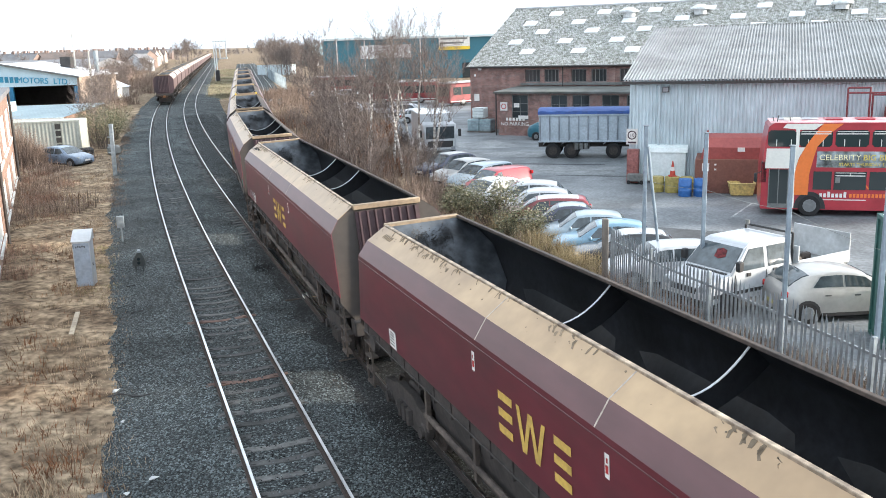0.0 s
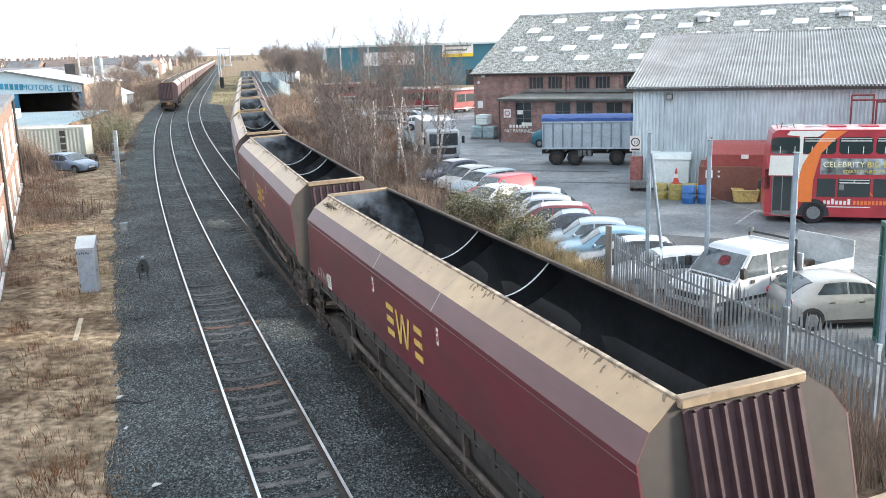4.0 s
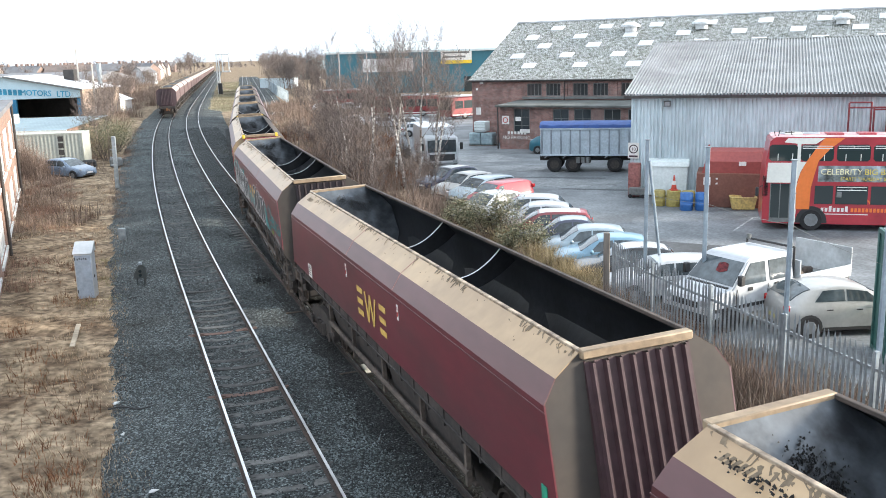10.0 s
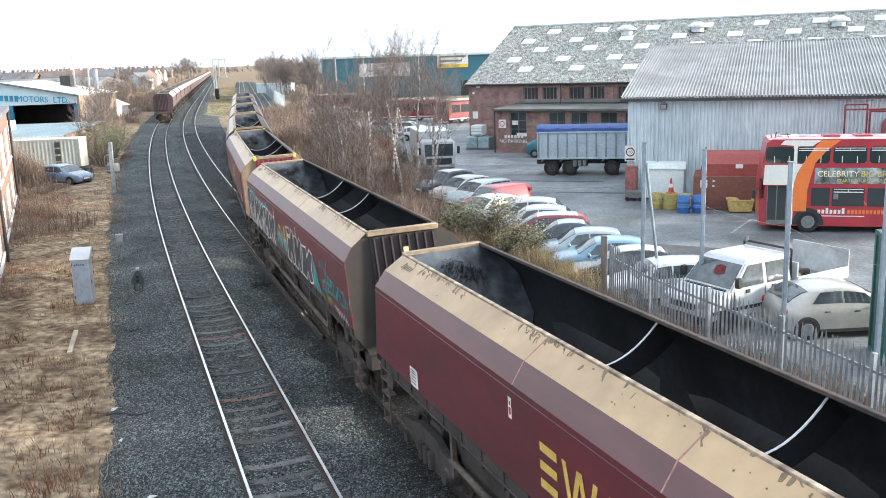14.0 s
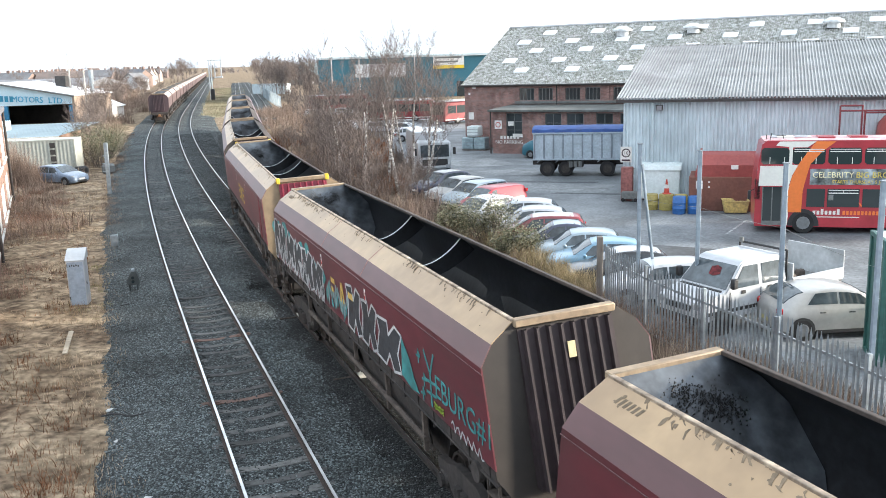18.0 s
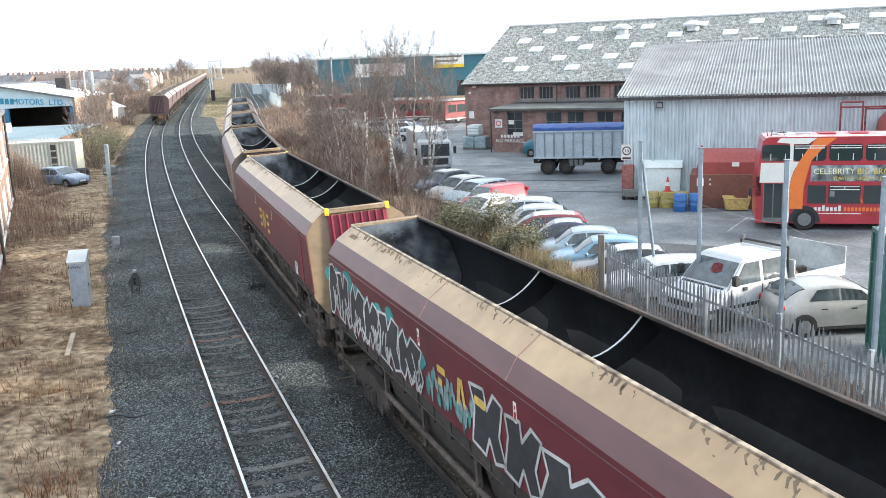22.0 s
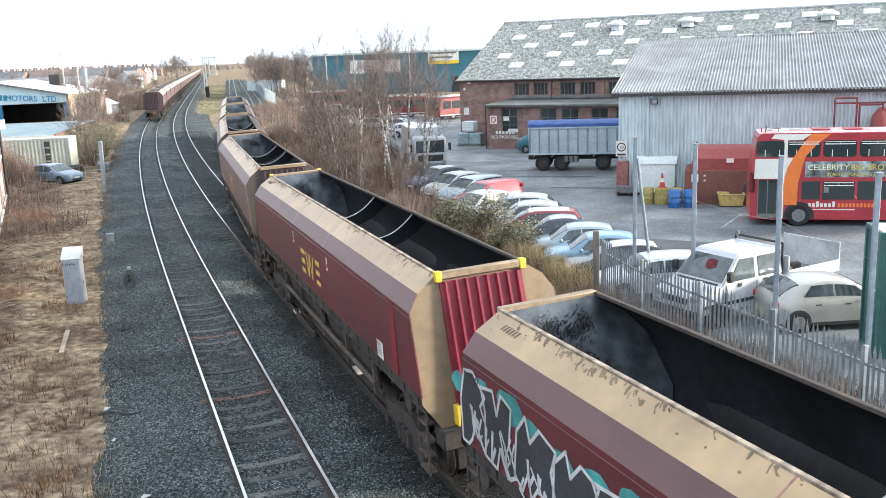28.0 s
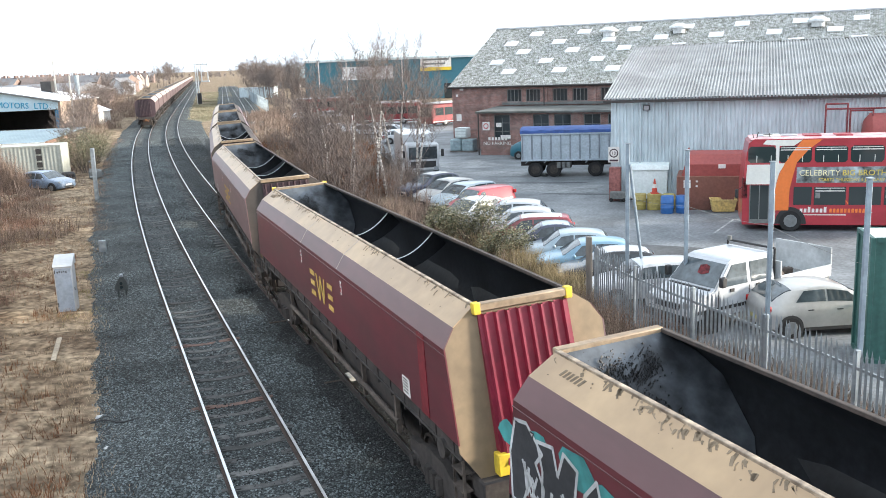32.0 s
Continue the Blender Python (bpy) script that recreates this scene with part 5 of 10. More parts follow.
def brick_depot():
    at = along(2.98, 84.27, YARD_Z, 0.889, -0.457)
    d = thing("brick_depot", "long dark red brick bus depot under a mossy corrugated roof", "depot building", at)
    L, DEP, ZE, RUN, RISE = 46.0, 24.0, 5.62, 12.0, 5.3
    ups = [(5.4, 6.8), (7.2, 8.55), (9.7, 11.05), (11.5, 12.85), (14.0, 15.35), (15.8, 17.1)]
    holes = [(a, b, 4.2, 5.3) for a, b in ups]
    bm = bmesh.new()
    wall_with_holes(bm, 0, L, 0, ZE, 0, 0.33, holes)
    box(bm, 0, 0.33, 0.33, DEP, 0, ZE)
    box(bm, L - 0.33, L, 0.33, DEP, 0, ZE)
    box(bm, 0.33, L - 0.33, DEP - 0.33, DEP, 0, ZE)
    for s in (0.02, L - 0.31):
        prism(bm, [(0.05, ZE), (DEP - 0.05, ZE), (RUN, ZE + RISE - 0.15)], "x", s, s + 0.29)
    for x in (8.86, 13.3, 17.5):
        box(bm, x, x + 0.35, -0.10, -0.002, 3.7, ZE)
    part("wall", bm, M_BRICK, d, "dark red brickwork")
    bm = bmesh.new()
    box(bm, 0.35, L - 0.35, 0.6, DEP - 0.4, 0.0, 0.05)
    part("floor", bm, M_ASPHALT, d)
    for a, b in ups:
        window_unit(d, a, b, 4.2, 5.3, 0.14, 4, M_GREYTRIM)
    bm = bmesh.new()
    box(bm, 5.0, 22, -0.16, -0.003, 3.95, 4.16)
    part("sill_band", bm, M_GREYTRIM, d)
    # roof: corrugated sheets in lapped courses
    sl = math.hypot(RUN, RISE)
    v = Vector((0, RUN / sl, RISE / sl))
    for i in range(6):
        bm = bmesh.new()
        s0 = -0.35 + i * (sl + 0.35) / 6
        n = Vector((0, -v.z, v.y))
        p = Vector((-0.3, 0, ZE + 0.02)) + v * s0 + n * (0.03 - 0.004 * i)
        ribbed(bm, p + n * 0.05, (1, 0, 0), v, L + 0.6, (sl + 0.35) / 6 + 0.12, 0.19, 0.065, 0.42)
        part("roof_course", bm, M_MOSSROOF, d, "moss-stained corrugated sheets")
    bm = bmesh.new()
    vb = Vector((0, -RUN / sl, RISE / sl))
    slab(bm, [(-0.3, DEP + 0.3, ZE - 0.1), (L + 0.3, DEP + 0.3, ZE - 0.1), (L + 0.3, RUN, ZE + RISE + 0.02), (-0.3, RUN, ZE + RISE + 0.02)], 0.04)
    part("rear_roof", bm, M_MOSSROOF, d)
    bm = bmesh.new()
    prism(bm, [(RUN - 0.28, ZE + RISE - 0.02), (RUN + 0.28, ZE + RISE - 0.02), (RUN + 0.1, ZE + RISE + 0.12), (RUN - 0.1, ZE + RISE + 0.12)], "x", -0.3, L + 0.3)
    part("ridge_cap", bm, M_CORRROOF, d)
    # rooflights in staggered rows
    for row, f in enumerate((0.208, 0.37, 0.536, 0.69, 0.855)):
        for c in range(8):
            u = (4.64 if row % 2 == 0 else 2.72) + 4.85 * c
            if u > 40 or (row == 3 and c in (9,)):
                continue
            bm = bmesh.new()
            p = Vector((0, 0, ZE + 0.02)) + v * (f * sl)
            n = Vector((0, -v.z, v.y))
            loft(bm, [[p + Vector((u + a, 0, 0)) + v * b + n * h for a, b in ((-0.62, -0.50), (0.62, -0.50), (0.62, 0.50), (-0.62, 0.50))] for h in (0.05, 0.13)])
            part("rooflight", bm, M_SKYLIGHT, d, "pale translucent rooflight")
    for u in (12.2, 18.7, 30.4):
        p = Vector((u, 0, ZE)) + v * (0.76 * sl)
        bm = bmesh.new()
        tube(bm, p + Vector((0, 0, 0.0)), p + Vector((0, 0, 0.45)), 0.55, 14)
        tube(bm, p + Vector((0, 0, 0.45)), p + Vector((0, 0, 0.6)), 0.9, 16)
        tube(bm, p + Vector((0, 0, 0.6)), p + Vector((0, 0, 0.9)), 0.9, 16, 0.35)
        part("roof_vent", bm, M_SKYPALE, d, "round metal roof ventilator")
    bm = bmesh.new()
    tube(bm, (-0.3, -0.35, ZE - 0.05), (L, -0.35, ZE - 0.05), 0.08, 8)
    for x in (8.95, 17.6):
        tube(bm, (x, -0.16, ZE - 0.1), (x, -0.16, 3.7), 0.05, 6)
    part("gutter", bm, M_DARKTRIM, d)
    # lean-to in front
    lo = -4.95
    holes = [(6.15, 7.6, 1.3, 3.4), (9.65, 11.05, 1.0, 3.4), (11.5, 12.95, 1.0, 3.4), (14.0, 15.4, 1.0, 3.4), (16.0, 17.4, 1.0, 3.4)]
    bm = bmesh.new()
    wall_with_holes(bm, 4.9, 24, 0, 3.65, lo, lo + 0.25, holes)
    box(bm, 4.9, 5.15, lo + 0.25, -0.003, 0, 3.65)
    part("annex_wall", bm, M_BRICK, d, "brick wall of the lean-to")
    for a, b, c, e in holes:
        window_unit(d, a, b, c, e, lo + 0.12, 2, M_GREYTRIM, "annex_window", rows=3)
    bm = bmesh.new()
    slab(bm, [(4.6, lo - 0.4, 3.70), (24.2, lo - 0.4, 3.70), (24.2, -0.004, 3.86), (4.6, -0.004, 3.86)], 0.16)
    part("annex_roof", bm, material("grey_felt_roof", (0.15, 0.155, 0.15), 0.9, vary=0.2, stain=0.6, second=(0.09, 0.095, 0.085)), d, "grey felted lean-to roof")
    bm = bmesh.new()
    tube(bm, (4.75, lo - 0.12, 0.0), (4.75, lo - 0.12, 3.6), 0.06, 8)
    part("downpipe", bm, M_DARKTRIM, d)
    for (x, z, w, h, y) in ((0.97, 5.45, 0.35, 0.3, -0.03), (0.64, 2.85, 0.5, 0.65, -0.03), (0.5, 4.85, 0.2, 0.2, -0.03), (6.6, 2.55, 0.5, 0.35, lo - 0.05), (7.2, 1.55, 0.9, 0.3, lo - 0.05), (10.3, 2.2, 0.5, 0.45, lo - 0.05)):
        bm = bmesh.new()
        box(bm, x - w / 2, x + w / 2, y - 0.02, y, z - h / 2, z + h / 2)
        part("wall_notice", bm, M_WHITE_LABEL, d, "small white wall notice")
    s = part("round_sign", bmesh_box(5.1, 5.75, lo - 0.05, lo - 0.02, 2.1, 2.8), M_WHITE_LABEL, d, "white square sign with a red ring")
    bm = bmesh.new()
    ring = [(math.cos(a) * r, math.sin(a) * r) for r in (0.24, 0.17) for a in [2 * math.pi * i / 16 for i in range(16)]]
    loft(bm, [[(5.42 + x, lo - 0.056, 2.45 + z) for x, z in ring[:16]], [(5.42 + x, lo - 0.056, 2.45 + z) for x, z in ring[16:]]], caps=False)
    part("ring", bm, material("sign_red", (0.5, 0.03, 0.03), 0.6), s)
    letters("painted_text", "NO PARKING", 0.42, M_WHITE_LABEL, pose(6.4, lo - 0.012, 0.85, 90, 0, 0), d, 0.003)
    for i in range(6):
        part("painted_bar", bmesh_box(5.6 + i * 0.3, 5.8 + i * 0.3, lo - 0.014, lo - 0.002, 1.25, 1.5), M_WHITE_LABEL, d, "faded white painted lettering bar")
    bm = bmesh.new()
    cbox(bm, 16.9, 17.2, -5.5, -5.1, 3.05, 3.25, 0.03)
    tube(bm, (17.2, -5.3, 3.15), (17.2, -4.95, 3.4), 0.03, 6)
    part("security_camera", bm, M_WHITE, d)
    return d


def bmesh_box(*a):
    return box(bmesh.new(), *a)


brick_depot()


def metal_shed():
    at = along(10.64, 50.8, YARD_Z, 0.937, -0.349)
    d = thing("metal_shed", "large shed with grey corrugated walls and ribbed roof", "shed", at)
    L, DEP, ZE, RUN, RISE = 34.0, 26.0, 5.62, 13.2, 2.82
    bm = bmesh.new()
    box(bm, 0.06, L, 0.06, 0.25, 0, ZE - 0.05)
    box(bm, 0.06, 0.25, 0.25, DEP, 0, ZE - 0.05)
    box(bm, L - 0.2, L, 0.25, DEP, 0, ZE - 0.05)
    box(bm, 0.25, L - 0.2, DEP - 0.2, DEP, 0, ZE - 0.05)
    prism(bm, [(0.1, ZE - 0.05), (DEP, ZE - 0.05), (RUN, ZE + RISE - 0.1)], "x", 0.08, 0.25)
    part("frame_wall", bm, M_GREYTRIM, d)
    bm = bmesh.new()
    ribbed(bm, (0, -0.03, 3.62), (1, 0, 0), (0, 0, 1), L, ZE - 3.62, 0.19, 0.055)
    part("upper_cladding", bm, M_CORRWALL, d, "pale corrugated wall sheets")
    bm = bmesh.new()
    ribbed(bm, (0, -0.06, 0), (1, 0, 0), (0, 0, 1), L, 3.68, 0.19, 0.055)
    part("lower_cladding", bm, M_CORRWALL, d, "pale corrugated wall sheets")
    bm = bmesh.new()
    corrugated(bm, (0.0, DEP, 0), (0, -1, 0), (0, 0, 1), DEP - 0.05, ZE, 0.30, 0.03)
    part("end_cladding", bm, M_CORRWALL, d)
    sl = math.hypot(RUN, RISE)
    v = Vector((0, RUN / sl, RISE / sl))
    for i in range(5):
        bm = bmesh.new()
        s0 = -0.4 + i * (sl + 0.4) / 5
        n = Vector((0, -v.z, v.y))
        ribbed(bm, Vector((-0.35, 0, ZE)) + v * s0 + n * (0.11 - 0.004 * i), (1, 0, 0), v, L + 0.4, (sl + 0.4) / 5 + 0.15, 0.175, 0.085, 0.38)
        part("roof_course", bm, M_CORRROOF, d, "weathered ribbed roof sheets")
    bm = bmesh.new()
    slab(bm, [(-0.3, DEP + 0.3, ZE - 0.1), (L, DEP + 0.3, ZE - 0.1), (L, RUN, ZE + RISE), (-0.3, RUN, ZE + RISE)], 0.05)
    part("rear_roof", bm, M_CORRROOF, d)
    bm = bmesh.new()
    cbox(bm, -0.35, L, RUN - 0.22, RUN + 0.22, ZE + RISE - 0.02, ZE + RISE + 0.1, 0.03)
    part("ridge_cap", bm, M_MOSSROOF, d)
    bm = bmesh.new()
    box(bm, -0.35, L, -0.55, -0.42, ZE - 0.22, ZE - 0.08)
    part("gutter", bm, M_DARKTRIM, d)
    bm = bmesh.new()
    tube(bm, (1.64, -0.48, ZE - 0.2), (1.64, -0.16, ZE - 0.55), 0.06, 8)
    tube(bm, (1.64, -0.16, ZE - 0.55), (1.64, -0.16, 0), 0.06, 8)
    part("downpipe", bm, M_CORRWALL, d)
    f = part("flood_lamp", bmesh_box(1.80, 2.15, -0.32, -0.1, 4.95, 5.25), M_BLACKPLASTIC, d, "black wall flood lamp")
    part("lamp_glass", bmesh_box(1.84, 2.11, -0.33, -0.322, 4.99, 5.21), M_LAMPGLASS, f)
    s = part("speed_sign", bmesh_box(-0.12, 0.50, -0.20, -0.17, 2.08, 2.95), M_WHITE_LABEL, d, "white yard speed limit sign")
    bm = bmesh.new()
    cs = [2 * math.pi * i / 18 for i in range(18)]
    loft(bm, [[(0.19 + 0.25 * math.cos(a), -0.206, 2.60 + 0.25 * math.sin(a)) for a in cs], [(0.19 + 0.19 * math.cos(a), -0.206, 2.60 + 0.19 * math.sin(a)) for a in cs]], caps=False)
    part("ring", bm, material("sign_dark", (0.06, 0.03, 0.04), 0.6), s)
    letters("numerals", "10", 0.26, MATS["sign_dark"], pose(0.19, -0.203, 2.51, 90, 0, 0), s, 0.002)
    part("word_bar", bmesh_box(-0.05, 0.43, -0.206, -0.201, 2.14, 2.24), MATS["sign_dark"], s)
    return d


metal_shed()


def frustum(x0, x1, w, z, X0, X1, W, Z):
    """Corners of a tapering box: foot (x0..x1, +-w, z), top (X0..X1, +-W, Z)."""
    a = [Vector((x0, -w, z)), Vector((x1, -w, z)), Vector((x1, w, z)), Vector((x0, w, z))]
    b = [Vector((X0, -W, Z)), Vector((X1, -W, Z)), Vector((X1, W, Z)), Vector((X0, W, Z))]
    return a, b


def cut_corners(q, c):
    """A four-cornered outline with its corners cut off."""
    out = []
    for i in range(4):
        out += [q[i].lerp(q[i - 1], c * (0.5 if i % 2 == 0 else 1)), q[i].lerp(q[(i + 1) % 4], c * (1 if i % 2 == 1 else 0.5))]
    return out


def pane_on(a, b, i, u0, u1, v0, v1, out=0.008, thick=0.012):
    """A pane on side i of a frustum, between shares u along and v up."""
    j = (i + 1) % 4
    def q(u, v):
        return a[i].lerp(a[j], u).lerp(b[i].lerp(b[j], u), v)
    c = [q(u0, v0), q(u1, v0), q(u1, v1), q(u0, v1)]
    n = (c[1] - c[0]).cross(c[3] - c[0]).normalized()
    bm = bmesh.new()
    slab(bm, [p + n * out for p in c], thick)
    return bm


def wheel_pair_mesh(r, w):
    bm = bmesh.new()
    n = 16
    prof = [(-w / 2, r * 0.6), (-w / 2, r * 0.94), (-w * 0.35, r), (w * 0.35, r), (w / 2, r * 0.94), (w / 2, r * 0.6)]
    loft(bm, [[(k * math.cos(2 * math.pi * i / n), x, k * math.sin(2 * math.pi * i / n)) for i in range(n)] for x, k in prof])
    return bm


def rim_mesh(r, w):
    bm = bmesh.new()
    n = 12
    prof = [(-w / 2 - 0.006, r * 0.60), (-w / 2 - 0.012, r * 0.54), (-w / 2 + 0.03, r * 0.5), (-w / 2 + 0.02, r * 0.16), (-w / 2 - 0.01, r * 0.12), (-w / 2 - 0.012, r * 0.01)]
    loft(bm, [[(k * math.cos(2 * math.pi * i / n), x, k * math.sin(2 * math.pi * i / n)) for i in range(n)] for x, k in prof])
    loft(bm, [[(k * math.cos(2 * math.pi * i / n), -x, k * math.sin(2 * math.pi * i / n)) for i in range(n)][::-1] for x, k in prof])
    return bm


WHEELS = {}


def road_wheel(parent, x, y, r=0.31, w=0.2, z=None, hub=None):
    key = (r, w, hub is None)
    if key not in WHEELS:
        WHEELS[key] = (mesh_of("wheel", wheel_pair_mesh(r, w), M_TYRE), mesh_of("rim", rim_mesh(r, w), hub or M_HUB))
    t = part("wheel", WHEELS[key][0], None, parent, "black tyre", at=pose(x, y, r if z is None else z))
    part("rim", WHEELS[key][1], None, t, "metal wheel rim")


PROFILES = {
    "hatch": ([0, .02, .07, .15, .22, .27, .33, .38, .44, .52, .62, .72, .80, .87, .91, .955, .985, 1], [.58, .70, .80, .88, .94, .98, 1.15, 1.28, 1.40, 1.455, 1.47, 1.455, 1.42, 1.35, 1.22, .99, .88, .62]),
    "estate": ([0, .02, .07, .15, .22, .26, .31, .36, .42, .50, .62, .72, .82, .90, .94, .97, .99, 1], [.58, .70, .80, .89, .95, .99, 1.15, 1.28, 1.40, 1.455, 1.47, 1.465, 1.45, 1.41, 1.30, 1.02, .90, .62]),
    "saloon": ([0, .02, .07, .15, .22, .27, .33, .38, .44, .50, .58, .66, .72, .78, .83, .92, .98, 1], [.58, .70, .80, .88, .94, .97, 1.14, 1.27, 1.40, 1.45, 1.47, 1.45, 1.40, 1.22, 1.03, .99, .93, .62]),
    "van": ([0, .02, .07, .12, .18, .22, .27, .31, .36, .42, .55, .65, .75, .85, .93, .97, .99, 1], [.58, .72, .84, .93, 1.0, 1.04, 1.19, 1.31, 1.41, 1.46, 1.47, 1.47, 1.47, 1.46, 1.44, 1.38, 1.0, .6]),
    "sport": ([0, .02, .07, .15, .22, .27, .33, .38, .44, .52, .62, .72, .80, .86, .92, .96, .985, 1], [.58, .70, .80, .88, .94, .98, 1.13, 1.25, 1.37, 1.44, 1.47, 1.45, 1.41, 1.36, 1.22, 1.06, .92, .60])}


class Shell:
    """The smooth outer form of a car body: half widths and heights along its length."""

    def __init__(self, style, L, W, H, front):
        self.us, zs = PROFILES[style]
        self.zs = [z * H / 1.47 for z in zs]
        self.style, self.L, self.h, self.H, self.front = style, L, W / 2, H, front
        self.low = 0.20

    def section(self, u):
        zt = float(np.interp(u, self.us, self.zs))
        w = self.h * float(np.interp(u, [0, .03, .10, .25, .75, .92, .98, 1], [.72, .87, .955, 1, 1, .965, .89, .80]))
        z0 = self.low + float(np.interp(u, [0, .05, .95, 1], [.10, 0, 0, .10]))
        belt = self.H * (0.60 + 0.05 * u)
        k = max(0.0, min(1.0, (zt - belt) / (self.H - belt)))
        bz = min(belt, zt - 0.05)
        wc = w * (0.90 - 0.145 * k)
        return self.front - u * self.L, zt, w, z0, bz, wc, k

    def ring(self, u):
        x, zt, w, z0, bz, wc, k = self.section(u)
        m = z0 + (bz - z0) * 0.45
        e = 0.02 + 0.05 * k
        half = [(w * .86, z0), (w * .965, z0 + .07), (w * .995, m - .05), (w, m + .05), (w * .985, bz - .05), (w * .945, bz), (wc, zt - e), (wc * .93, zt - e * .3), (wc * .72, zt + .004), (wc * .35, zt + .018)]
        return [Vector((x, -y, z)) for y, z in half] + [Vector((x, y, z)) for y, z in half[::-1]]

    def body(self):
        bm = bmesh.new()
        us = sorted(set(self.us) | {(a + b) / 2 for a, b in zip(self.us, self.us[1:])})
        loft(bm, [self.ring(u) for u in us])
        return bm

    def side_pane(self, s, u0, u1, v0=0.08, v1=0.92, lean0=0.0, lean1=0.0):
        """A pane on one flank, between shares of the length; lean shifts its upper corners."""
        rows = []
        n = 4
        for i in range(n + 1):
            t = i / n
            col = []
            for v, sh in ((v0, 0), (v1, 1)):
                u = (u0 + lean0 * sh) * (1 - t) + (u1 + lean1 * sh) * t
                x, zt, w, z0, bz, wc, k = self.section(u)
                e = 0.02 + 0.05 * k
                col.append(Vector((x, s * (w * .945 * (1 - v) + wc * v), bz * (1 - v) + (zt - e) * v)))
            rows.append(col)
        bm = bmesh.new()
        o = Vector((0, s * 0.009, 0.003))
        i_ = Vector((0, -s * 0.006, 0))
        loft(bm, [[c[0] + i_, c[0] + o, c[1] + o, c[1] + i_][::-s] for c in rows])
        return bm

    def end_pane(self, u0, u1, share=0.93, n=5):
        """A pane across the top surface: windscreen or rear window."""
        rows = []
        for i in range(n + 1):
            u = u0 + (u1 - u0) * i / n
            x, zt, w, z0, bz, wc, k = self.section(u)
            sgn = 1 if u0 < 0.5 else -1
            o = Vector((0.012 * sgn, 0, 0.012))
            e = 0.02 + 0.05 * k
            pts = [Vector((x, y * wc, zt + d)) + o for y, d in ((-share, -e * .25), (-.6, .006), (-.3, .019), (.3, .019), (.6, .006), (share, -e * .25))]
            rows.append(pts + [p - o * 1.8 for p in pts[::-1]])
        bm = bmesh.new()
        loft(bm, rows if u0 > u1 else rows[::-1])
        return bm


CAR_CUTS = {
    "hatch": ((.255, .43), (.965, .875), ((.345, .56, .095, .0), (.575, .80, .0, -.015), (.815, .885, .0, -.03))),
    "estate": ((.25, .41), (.975, .925), ((.335, .54, .09, .0), (.555, .75, .0, 0), (.765, .92, 0, -.02))),
    "saloon": ((.255, .43), (.82, .73), ((.345, .56, .095, .0), (.575, .76, .0, -.05))),
    "sport": ((.255, .43), (.955, .82), ((.345, .58, .095, .0), (.595, .80, .0, -.06))),
    "van": ((.205, .35), None, ((.29, .44, .075, .0),))}


